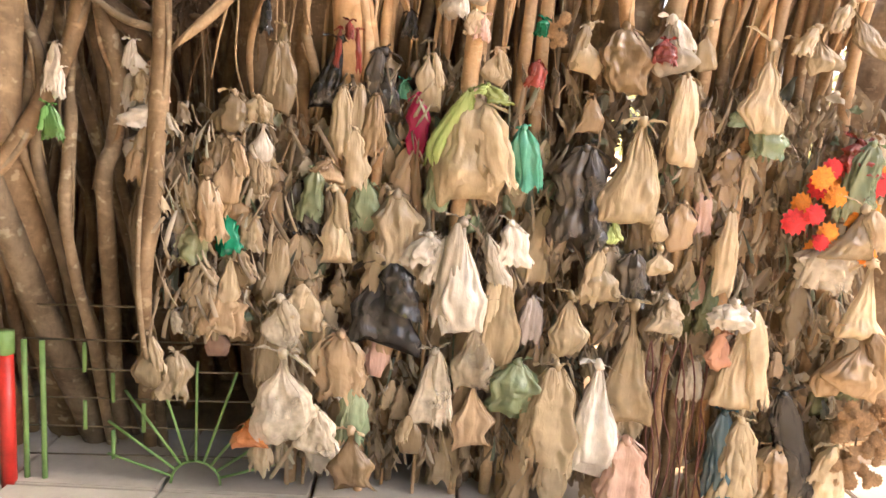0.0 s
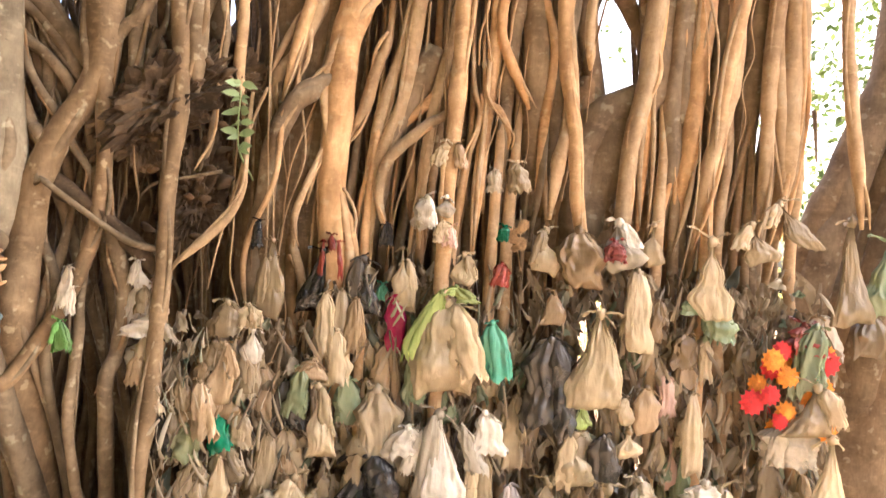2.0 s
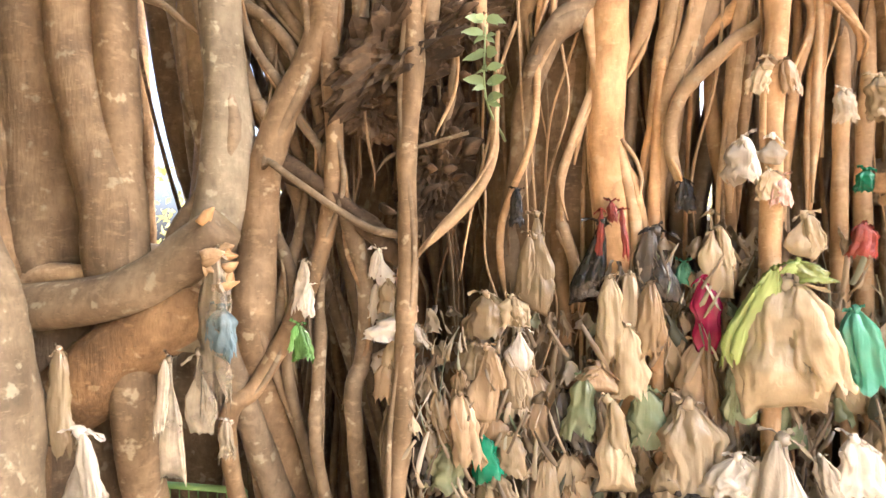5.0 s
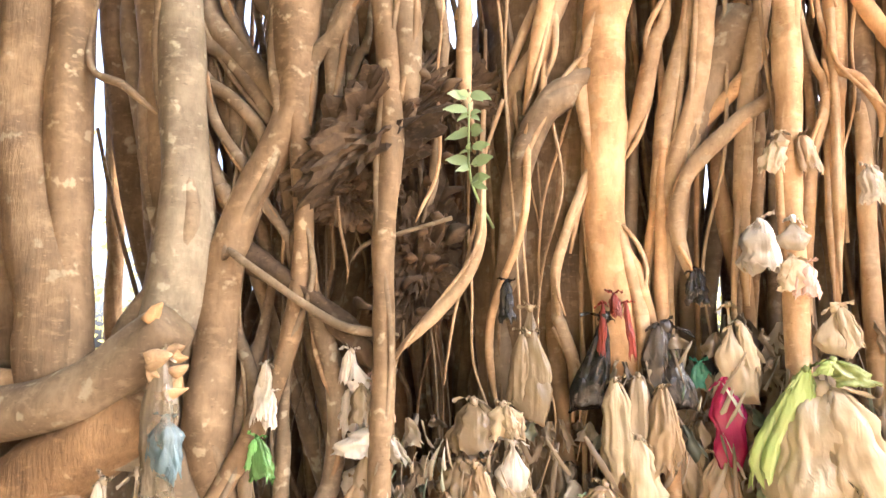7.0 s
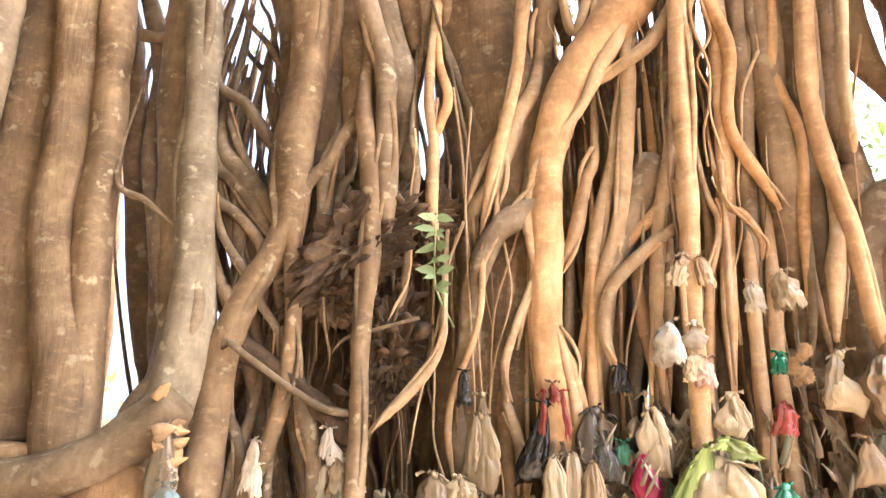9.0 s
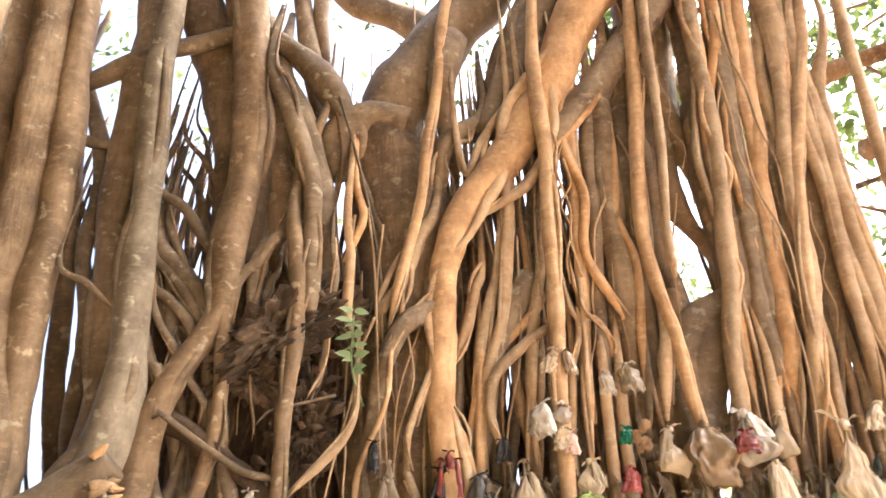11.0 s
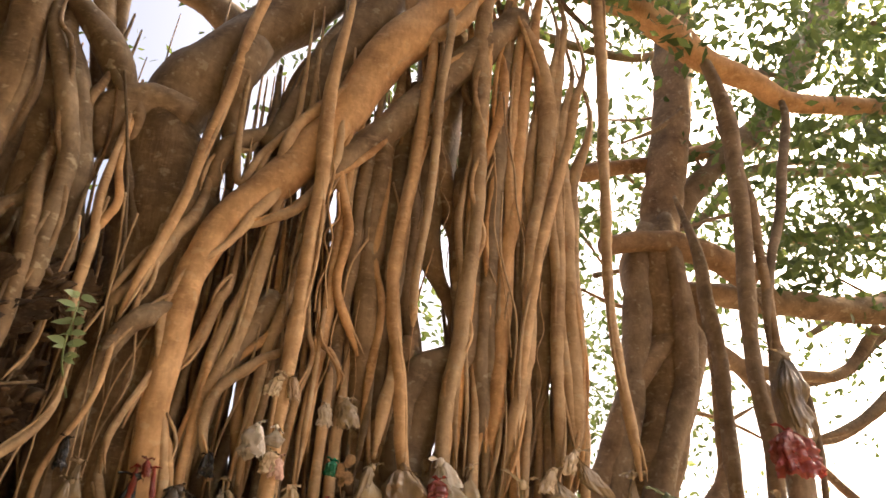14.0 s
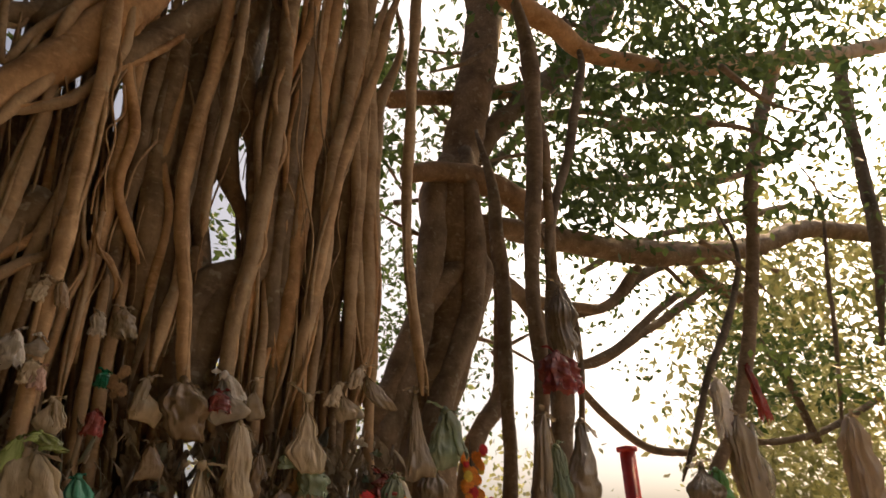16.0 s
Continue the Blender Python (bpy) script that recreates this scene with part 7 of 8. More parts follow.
# a tangle of leaning roots over the hollow
tangle = random.Random(61)
for k in range(64):
    x, z = tangle.uniform(-1.85, -0.5), tangle.uniform(2.9, 4.15)
    lean, drop = tangle.uniform(-0.25, 0.75), tangle.uniform(0.7, 1.6)
    y, r = tangle.uniform(3.02, 3.22), tangle.choice((0.009, 0.013, 0.018, 0.024, 0.03))
    bow = tangle.uniform(-0.12, 0.12)
    root(*[(x + lean * u * drop * 0.6 + bow * math.sin(3.1 * u), y + 0.05 * u, z - drop * u, r * (0.75 + 0.4 * u)) for u in (0, 0.2, 0.4, 0.6, 0.8, 1)], mat=BARK_ROUGH_SHADED if k % 3 else BARK_GREY)
# thin tendrils
for k in range(95):
    x = rng.uniform(-1.3, 1.75)
    z1 = rng.uniform(2.6, 3.5) if x < -0.1 else rng.uniform(3.0, 4.6)
    z0 = max(1.7, z1 - rng.uniform(0.5, 1.9))
    y = rng.uniform(3.02, 3.25)
    r = rng.uniform(0.0025, 0.008)
    lean = rng.uniform(-0.1, 0.2)
    root(*[(x - lean * u + rng.uniform(-0.03, 0.03), y + rng.uniform(-0.02, 0.02), z1 + (z0 - z1) * u, r * (1 - 0.5 * u)) for u in (0, 0.2, 0.4, 0.6, 0.8, 1)], name="root_tendril")


# ---- bags ----
def rings_bag(h, w, kind, seed, lean=0.0, wad=0.0):
    """A hanging bag, its knot at the origin: flat, creased rings from the gathered neck down to a seam."""
    rg = random.Random(seed)
    n, s = (30, 72) if w > 0.12 else (20, 44)
    depth = rg.uniform(0.26, 0.5) * (1.25 if kind == "sack" else 1)
    tilt, skew, fq = rg.uniform(-0.22, 0.22), rg.uniform(-0.12, 0.12), rg.uniform(5, 9)
    verts, faces = [], []
    off = Vector((rg.uniform(-50, 50), rg.uniform(-50, 50), 0))
    corner, boxy = rg.choice((-0.06, 0.0, 0.1, 0.16)), rg.choice((0.55, 0.65, 0.85))
    tails, neck = rg.uniform(3, 6), rg.uniform(-0.05, 0.34)
    for i in range(n + 1):
        v = i / n
        if kind == "pear":
            q = min(1, max(0, (v - neck) / (0.68 - neck)))
            rx = 0.1 + 0.12 * v + 0.78 * (q * q * (3 - 2 * q) if boxy > 0.7 else q) - (0.3 if corner < 0.05 else 0.08) * max(0, v - 0.76) / 0.24
            shut = 0.72
        elif kind == "sack":
            rx = 0.12 + 0.88 * min(1, v / 0.34) ** 0.75 - 0.16 * max(0, v - 0.8) / 0.2
            shut = 0.7
        elif kind == "cone":
            rx = 0.08 + 0.92 * v ** (0.9 + neck)
            shut = 0.84
        elif kind == "long":
            rx = 0.3 + 0.7 * min(1, v / 0.4) ** 0.8 - 0.2 * max(0, v - 0.8) / 0.2
            shut = 0.85
        else:
            rx = 0.2 + 0.55 * min(1, v / 0.25) ** 0.8 + 0.25 * v
            shut = 2.0
        rx *= 1 + 0.3 * noise.noise(off + Vector((3, 3, v * 4)))
        ry = min(rx, 1.0) * depth
        if v > shut:
            ry *= max(0.04, 1 - ((v - shut) / (1 - shut)) ** 2) ** 0.6
        for k in range(s):
            a = 2 * math.pi * k / s
            ca, sa = math.cos(a), math.sin(a)
            px = math.copysign(abs(ca) ** boxy, ca)
            # pleats that run down from the knot, tight where the bag is gathered and fading into broad folds
            cx, sx = math.cos(a) * fq * 0.28, math.sin(a) * fq * 0.28
            broad = 1 - 2.2 * abs(noise.noise(off + Vector((cx, sx, v * 0.7))))
            pleat = 1 - 2.4 * abs(noise.noise(off + Vector((cx * 2.6, sx * 2.6, v * 0.8 + 4))))
            hair = 1 - 2.4 * abs(noise.noise(off + Vector((cx * 5.5, sx * 5.5, v * 1.6 + 8))))
            crump = noise.noise(off + Vector((px * 1.8, sa * 1.8, v * 3.6)))
            facet = abs(noise.noise(off + Vector((px * 2.6 + v, sa * 2.6, v * 4.5 + 2)))) + 0.5 * abs(noise.noise(off + Vector((px * 6, sa * 6, v * 9 + 5)))) - 0.3
            gather = (1 - v) ** 0.8
            e = 1 + 0.26 * (broad - 0.2) + 0.46 * gather * (pleat - 0.3) + 0.2 * gather * (hair - 0.3) + 0.34 * crump - 0.6 * facet + wad * noise.noise(off + Vector((px * 2.4, sa * 2.4, v * 5 + 9)))
            if kind == "rag":
                e += 0.45 * (broad - 0.2) * (0.4 + 0.6 * v)
            e = max(0.08, e)
            ex = 1 + (e - 1) * (0.3 if kind != "rag" else 0.6)
            x = px * w / 2 * rx * ex + lean * v + 0.22 * w * v * noise.noise(off + Vector((7, 0, v * 2.2))) + skew * w * v
            y = sa * w / 2 * ry * e + 0.05 * w * noise.noise(off + Vector((0, 9, v * 3))) + 0.05 * w * gather * (pleat - 0.3)
            z = -h * v * (1 + 0.03 * crump)
            if kind == "rag":
                z += h * v * v * (0.2 * noise.noise(off + Vector((cx * tails * 0.35, sx * tails * 0.35, 5))) + 0.16 * noise.noise(off + Vector((cx * tails, sx * tails, 8))))
            else:
                z += v ** 3 * (tilt * px * w * 0.5 - 0.6 * corner * h * abs(px) ** 3 + 0.05 * h * noise.noise(off + Vector((px * 2.5, 0, 5))))
            verts.append((x, y, z))
    for i in range(n):
        for k in range(s):
            j = (k + 1) % s
            faces.append((i * s + k, (i + 1) * s + k, (i + 1) * s + j, i * s + j))
    faces.append(tuple(range(s)))
    if kind != "rag":
        faces.append(tuple(n * s + k for k in range(s))[::-1])
    return verts, faces


def ears(h, w, seed):
    """The knot and the two crumpled handle ends that stick out over it."""
    rg = random.Random(seed + 900)
    verts, faces = [], []
    for sgn in (-1, 1, rg.choice((-0.4, 0.5))):
        ln, wd = min(0.12, max(0.025, w * rg.uniform(0.25, 0.6))), w * rg.uniform(0.1, 0.32)
        up = rg.uniform(-0.5, 0.9)
        base = len(verts)
        for i in range(6):
            u = i / 5
            ww = wd * (0.35 + 1.0 * u - 0.7 * u * u)
            for k in range(4):
                q = k / 3 - 0.5
                c = Vector((sgn * ln * u, q * ww * 0.8 + 0.012 * rg.uniform(-1, 1), ln * up * u - 0.35 * ln * u * u + abs(q) * ww * 0.8 + 0.006 * rg.uniform(-1, 1)))
                verts.append(tuple(c))
        for i in range(5):
            for k in range(3):
                a = base + i * 4 + k
                faces.append((a, a + 1, a + 5, a + 4))
    base = len(verts)
    rr = min(0.022, w * 0.13)
    for i in range(6):
        t = math.pi * i / 5
        for k in range(8):
            a = 2 * math.pi * k / 8
            e = rr * (1 + 0.3 * rg.uniform(-1, 1))
            verts.append((math.sin(t) * math.cos(a) * e, math.sin(t) * math.sin(a) * e, math.cos(t) * e))
    for i in range(5):
        for k in range(8):
            j = (k + 1) % 8
            faces.append((base + i * 8 + k, base + (i + 1) * 8 + k, base + (i + 1) * 8 + j, base + i * 8 + j))
    return verts, faces


SHAPE = {"pear": ("hanging_bag", "filled %s bag knotted onto an aerial root", "plastic bag"), "sack": ("hanging_bag", "bulging full %s bag tied to an aerial root", "plastic bag"),
         "cone": ("hanging_bag", "%s bag flaring down from its tied neck", "plastic bag"), "long": ("hanging_bag", "long narrow %s bag hanging limp", "plastic bag"),
         "rag": ("torn_bag", "torn, crumpled %s draped over the roots", "torn bag")}
made = 0


def bag(x, y, z, h, w, kind, tone, lean=0.0, wad=0.0):
    global made
    made += 1
    name, label, cat = SHAPE[kind]
    what = TONES[tone][0]
    top = thing(name, (x, y, z), label % what, cat, "bags tied to the banyan")
    w *= 0.88
    v, f = rings_bag(h, w, kind, made * 13 + 5, lean, wad)
    b = part("body", mesh_of("body", v, f), PLASTIC[tone], top)
    b.matrix_parent_inverse = Matrix()
    if made % 2:
        sd = 1 if made % 4 == 1 else -1
        v, f = rings_bag(h * (0.5 + 0.5 * ((made * 37) % 10) / 10), w * 0.42, "rag", made * 17 + 3, sd * w * 0.25)
        fl = part("loose_flap", mesh_of("loose_flap", [(p[0] + sd * w * 0.12, p[1] - w * 0.1, p[2]) for p in v], f), PLASTIC[tone], b)
        fl.matrix_parent_inverse = Matrix()
    v, f = ears(h, w, made)
    k = part("knot", mesh_of("knot", v, f), PLASTIC[tone], top)
    k.matrix_parent_inverse = Matrix()
    return top


bag(0.40, 2.95, 2.00, 0.34, 0.30, "sack", "cream")
bag(0.37, 2.93, 2.05, 0.26, 0.09, "rag", "lime", -0.10)
bag(0.43, 2.92, 2.07, 0.06, 0.09, "rag", "lime", 0.05)
bag(0.56, 2.93, 1.58, 0.16, 0.13, "rag", "white", 0.04)
bag(0.26, 2.93, 1.51, 0.11, 0.13, "rag", "white", -0.05)
bag(0.58, 2.97, 1.93, 0.22, 0.11, "rag", "teal", 0.04)
bag(0.28, 2.97, 1.79, 0.18, 0.09, "rag", "mint")
bag(0.19, 3.01, 2.03, 0.24, 0.09, "long", "pink")
bag(0.23, 3.01, 2.17, 0.19, 0.09, "pear", "cream")
bag(-0.11, 3.00, 2.20, 0.24, 0.14, "cone", "black", -0.06)
bag(0.05, 3.03, 2.17, 0.22, 0.16, "cone", "smoke")
bag(-0.11, 2.99, 2.24, 0.14, 0.02, "rag", "red", -0.01)
bag(-0.08, 2.99, 2.26, 0.06, 0.03, "rag", "red", 0.01)
bag(-0.05, 3.00, 2.24, 0.15, 0.02, "rag", "red", 0.01)
bag(-0.32, 2.98, 2.16, 0.24, 0.13, "pear", "dust")
bag(-0.47, 2.95, 1.98, 0.14, 0.13, "rag", "dust")
bag(-0.39, 2.95, 1.97, 0.09, 0.10, "rag", "cream")
bag(-0.37, 2.96, 1.87, 0.13, 0.10, "pear", "white")
bag(-0.09, 2.98, 2.03, 0.27, 0.08, "rag", "cream")
bag(-0.03, 3.00, 2.04, 0.32, 0.09, "long", "dust")
bag(0.03, 2.99, 2.01, 0.22, 0.08, "rag", "tan")
bag(-0.04, 2.98, 1.88, 0.21, 0.09, "rag", "cream")
bag(-0.13, 2.97, 1.76, 0.08, 0.13, "pear", "tan")
bag(-0.17, 2.96, 1.73, 0.19, 0.09, "rag", "mint", -0.03)
bag(-0.10, 2.95, 1.66, 0.26, 0.14, "pear", "cream")
bag(0.01, 2.99, 1.69, 0.17, 0.11, "rag", "mint")
bag(0.13, 2.97, 1.65, 0.37, 0.19, "rag", "dust", 0.03)
bag(0.06, 2.95, 1.52, 0.14, 0.11, "pear", "cream")
bag(0.10, 2.95, 1.40, 0.32, 0.32, "cone", "black")
bag(0.17, 2.93, 1.33, 0.13, 0.10, "pear", "olive")
bag(0.38, 2.92, 1.57, 0.41, 0.20, "pear", "white")
bag(0.32, 2.92, 1.51, 0.17, 0.07, "rag", "white", -0.06)
bag(0.47, 2.92, 1.53, 0.18, 0.07, "rag", "white", 0.07)
bag(0.46, 2.92, 1.26, 0.32, 0.18, "pear", "clear")
bag(0.54, 2.94, 1.42, 0.40, 0.16, "long", "cream")
bag(0.63, 2.94, 1.04, 0.22, 0.22, "sack", "mint")
bag(0.31, 2.93, 1.07, 0.29, 0.16, "pear", "clear")
bag(0.47, 2.93, 0.99, 0.29, 0.17, "pear", "tan")
bag(0.24, 2.93, 0.81, 0.16, 0.12, "pear", "dust")
bag(-0.25, 2.85, 1.05, 0.34, 0.30, "pear", "clear")
bag(-0.13, 2.88, 0.83, 0.18, 0.17, "sack", "clear")
bag(-0.37, 2.85, 0.77, 0.09, 0.15, "pear", "orange")
bag(-0.18, 2.94, 1.30, 0.18, 0.16, "pear", "cream")
bag(-0.12, 2.95, 1.14, 0.18, 0.13, "pear", "cream")
bag(-0.28, 2.92, 1.24, 0.18, 0.16, "pear", "clear")
bag(-0.05, 2.94, 1.11, 0.26, 0.18, "rag", "tan")
bag(0.01, 2.93, 0.90, 0.21, 0.11, "rag", "mint")
bag(0.01, 2.91, 0.74, 0.23, 0.19, "pear", "tan")
bag(-0.77, 2.93, 1.07, 0.21, 0.13, "pear", "dust")
bag(-0.67, 2.95, 0.99, 0.17, 0.13, "rag", "dust")
bag(0.79, 2.99, 2.31, 0.16, 0.13, "pear", "cream")
bag(0.92, 2.97, 2.31, 0.23, 0.20, "sack", "tan")
bag(1.08, 2.97, 2.35, 0.19, 0.18, "pear", "white")
bag(0.83, 2.99, 2.06, 0.13, 0.12, "pear", "tan")
bag(1.16, 2.97, 2.16, 0.33, 0.13, "long", "cream")
bag(1.01, 2.94, 1.98, 0.38, 0.29, "cone", "cream")
bag(0.82, 2.97, 1.87, 0.35, 0.22, "rag", "smoke")
bag(1.46, 2.97, 2.29, 0.32, 0.20, "pear", "cream")
bag(1.62, 2.97, 2.36, 0.15, 0.15, "pear", "cream", 0.05)
bag(1.50, 2.99, 2.04, 0.15, 0.13, "rag", "mint")
bag(1.39, 2.99, 2.05, 0.06, 0.08, "rag", "mint")
bag(1.21, 2.97, 1.69, 0.18, 0.11, "long", "tan")
bag(1.13, 2.97, 1.65, 0.11, 0.09, "pear", "cream")
bag(1.30, 3.01, 1.74, 0.16, 0.08, "rag", "rose")
bag(0.94, 2.95, 1.61, 0.09, 0.08, "pear", "lime")
bag(1.39, 2.95, 1.68, 0.32, 0.09, "long", "cream")
bag(0.92, 2.95, 1.50, 0.20, 0.17, "pear", "cream")
bag(1.14, 2.97, 1.52, 0.11, 0.14, "pear", "cream")
bag(1.04, 2.97, 1.49, 0.20, 0.12, "rag", "smoke")
bag(0.81, 2.94, 1.32, 0.24, 0.17, "pear", "cream")
bag(0.67, 2.97, 1.29, 0.18, 0.09, "rag", "lilac")
bag(1.05, 2.92, 1.30, 0.46, 0.22, "pear", "cream")
bag(1.18, 2.95, 1.33, 0.14, 0.15, "pear", "clear")
bag(0.94, 2.91, 1.06, 0.41, 0.20, "pear", "white")
bag(0.78, 2.92, 1.04, 0.42, 0.21, "rag", "cream")
bag(1.08, 2.91, 0.76, 0.26, 0.19, "rag", "rose")
bag(1.49, 2.91, 1.31, 0.39, 0.20, "cone", "cream")
bag(1.43, 2.91, 1.33, 0.10, 0.18, "rag", "white")
bag(1.41, 2.92, 1.21, 0.15, 0.13, "pear", "salmon")
bag(1.47, 2.95, 0.88, 0.36, 0.12, "rag", "blue")
bag(1.53, 2.93, 0.86, 0.33, 0.15, "rag", "cream")
bag(1.68, 2.92, 0.98, 0.45, 0.15, "rag", "black", 0.11)
bag(1.93, 2.93, 0.78, 0.27, 0.19, "cone", "cream")
bag(1.69, 2.93, 0.76, 0.26, 0.21, "rag", "tan")
bag(1.86, 2.89, 1.72, 0.19, 0.22, "cone", "cream")
bag(1.86, 2.91, 1.96, 0.27, 0.14, "rag", "mint", -0.05)
bag(1.77, 2.93, 1.59, 0.18, 0.21, "rag", "clear")
bag(1.92, 2.89, 1.52, 0.29, 0.19, "cone", "cream")
bag(1.94, 2.89, 1.26, 0.26, 0.25, "pear", "tan")
bag(1.85, 2.93, 1.21, 0.23, 0.14, "pear", "tan")
bag(-0.82, 2.93, 2.02, 0.13, 0.10, "rag", "white")
bag(-0.79, 2.93, 1.81, 0.09, 0.12, "rag", "white")
bag(-0.76, 2.94, 1.72, 0.12, 0.09, "rag", "dust")
bag(-0.70, 2.93, 1.53, 0.16, 0.09, "rag", "black")
bag(-0.81, 2.90, 2.13, 0.12, 0.08, "pear", "white", 0.02)
bag(-0.74, 2.90, 2.07, 0.13, 0.06, "rag", "rose", 0.02)
bag(-0.78, 2.89, 2.03, 0.10, 0.07, "rag", "dust")
bag(-0.75, 2.89, 1.92, 0.08, 0.12, "rag", "white", -0.05)
bag(-0.72, 2.89, 1.91, 0.09, 0.07, "rag", "clear", 0.05)
bag(-0.76, 2.89, 1.85, 0.14, 0.08, "rag", "dust")
bag(-0.79, 2.89, 1.77, 0.12, 0.07, "rag", "tan", -0.01)
bag(-0.74, 2.89, 1.68, 0.14, 0.08, "rag", "dust", 0.01)
bag(-1.05, 2.84, 2.10, 0.16, 0.05, "rag", "clear", -0.02)
bag(-0.49, 2.95, 1.53, 0.14, 0.10, "rag", "emerald", 0.03)
bag(-0.52, 2.96, 1.82, 0.11, 0.11, "rag", "dust")
bag(-0.40, 2.97, 1.73, 0.12, 0.13, "pear", "dust")
bag(-0.47, 2.96, 1.64, 0.13, 0.13, "pear", "tan")
bag(-0.56, 2.95, 1.66, 0.11, 0.08, "rag", "dust")
bag(-0.45, 2.95, 1.41, 0.14, 0.13, "pear", "dust")
bag(-0.61, 2.94, 1.49, 0.13, 0.12, "rag", "olive")
bag(-0.49, 2.95, 1.24, 0.16, 0.18, "rag", "tan")
bag(-0.41, 2.96, 1.54, 0.13, 0.10, "rag", "dust")
bag(-0.58, 2.94, 1.34, 0.13, 0.13, "rag", "dust")
bag(-1.04, 2.85, 2.02, 0.10, 0.04, "rag", "white")
bag(-1.07, 2.83, 1.89, 0.11, 0.07, "rag", "green", 0.02)
bag(-1.26, 2.65, 2.13, 0.45, 0.10, "rag", "clear")
bag(-1.24, 2.65, 1.96, 0.15, 0.11, "sack", "blueprint")
bag(-1.32, 2.65, 1.82, 0.25, 0.14, "pear", "clear")
bag(-1.42, 2.64, 1.80, 0.35, 0.11, "pear", "clear")
bag(-1.25, 2.68, 1.61, 0.12, 0.05, "rag", "clear")
bag(-1.71, 2.58, 1.57, 0.30, 0.19, "pear", "white")
bag(-1.81, 2.60, 1.83, 0.31, 0.10, "rag", "dust")
bag(0.61, 2.98, 2.17, 0.09, 0.07, "rag", "red")
bag(0.62, 2.98, 2.32, 0.06, 0.06, "rag", "emerald")
bag(0.57, 2.98, 2.55, 0.09, 0.06, "rag", "clear")
bag(0.66, 2.98, 2.58, 0.12, 0.09, "rag", "dust")
bag(1.06, 2.94, 2.27, 0.08, 0.09, "rag", "red")
bag(1.83, 2.94, 1.96, 0.12, 0.16, "rag", "red")
bag(-0.37, 2.96, 2.31, 0.11, 0.04, "rag", "black")
bag(-0.31, 2.98, 2.23, 0.23, 0.10, "pear", "dust")
bag(0.14, 3.05, 2.32, 0.09, 0.06, "rag", "black")
bag(0.21, 3.01, 2.22, 0.21, 0.08, "pear", "cream")
bag(0.13, 3.05, 2.07, 0.07, 0.05, "rag", "teal")
bag(0.37, 2.96, 2.66, 0.04, 0.04, "pear", "cream")
bag(0.36, 2.97, 2.64, 0.08, 0.06, "rag", "cream", -0.02)
bag(0.42, 2.97, 2.65, 0.10, 0.05, "rag", "tan", 0.02)
bag(0.30, 2.97, 2.43, 0.13, 0.09, "rag", "white")
bag(0.38, 2.97, 2.43, 0.08, 0.09, "pear", "white")
bag(0.37, 2.97, 2.33, 0.08, 0.07, "rag", "cream")
bag(0.40, 2.97, 2.31, 0.08, 0.06, "rag", "rose")
bag(0.46, 2.99, 2.20, 0.12, 0.12, "pear", "cream")
bag(1.23, 2.99, 2.35, 0.17, 0.12, "pear", "cream")
bag(1.73, 2.97, 2.45, 0.18, 0.16, "pear", "cream", 0.12)
bag(2.05, 3.01, 2.39, 0.42, 0.20, "cone", "dust")
bag(2.22, 3.01, 2.30, 0.28, 0.22, "pear", "mint")
bag(2.16, 3.03, 2.10, 0.26, 0.18, "pear", "dust")
bag(2.90, 3.01, 2.33, 0.49, 0.26, "cone", "dust")
bag(3.18, 3.02, 2.32, 0.46, 0.32, "cone", "dust")
bag(2.94, 2.99, 2.16, 0.40, 0.15, "rag", "mint")
bag(3.15, 3.03, 3.13, 0.40, 0.19, "rag", "dust")
bag(3.05, 3.02, 2.70, 0.22, 0.26, "rag", "red")
bag(4.95, 3.29, 2.80, 0.42, 0.21, "rag", "white")
bag(5.39, 3.29, 2.96, 0.41, 0.12, "rag", "red", 0.11)
bag(5.09, 3.27, 2.53, 0.59, 0.28, "rag", "dust")
bag(5.25, 3.27, 2.48, 0.53, 0.22, "pear", "clear")
bag(4.55, 3.27, 2.16, 0.30, 0.43, "pear", "dust")
bag(4.70, 3.27, 2.13, 0.26, 0.24, "pear", "green")
bag(6.77, 3.27, 2.65, 0.78, 0.46, "rag", "tan")

# smaller crumpled bags between and behind the large ones
rng = random.Random(21)
for k in range(290):
    x = rng.uniform(-0.75, 2.0)
    ztop = 2.05 if x > -0.05 else 1.85
    z = rng.uniform(0.6, ztop)
    if (x < -0.35 and z < 1.1) or (1.1 < x < 1.42 and z < 0.95):
        continue
    w = rng.uniform(0.05, 0.12)
    tone = rng.choices(("cream", "tan", "dust", "clear", "white", "smoke", "mint", "olive", "red", "rose"), (9, 12, 14, 3, 1.5, 1.2, 1.6, 1, 0.3, 0.6))[0]
    bag(x, rng.uniform(3.0, 3.12) + 0.17 * min(0, x), z, w * rng.uniform(1.3, 2.7), w, rng.choice(("rag", "rag", "rag", "pear", "long")), tone, rng.uniform(-0.03, 0.03), 0.35)
# the roots and cords that carry them
for k in range(34):
    x = -0.65 + k * 0.075 + rng.uniform(-0.03, 0.03)
    y = rng.uniform(3.08, 3.2)
    r = rng.choice((0.008, 0.012, 0.02, 0.026))
    root((x + 0.05, y, 2.75, r), (x + rng.uniform(-0.03, 0.03), y, 2.2, r), (x + rng.uniform(-0.03, 0.03), y - 0.03, 1.5, r), (x, y, 0.36, r * 0.9))

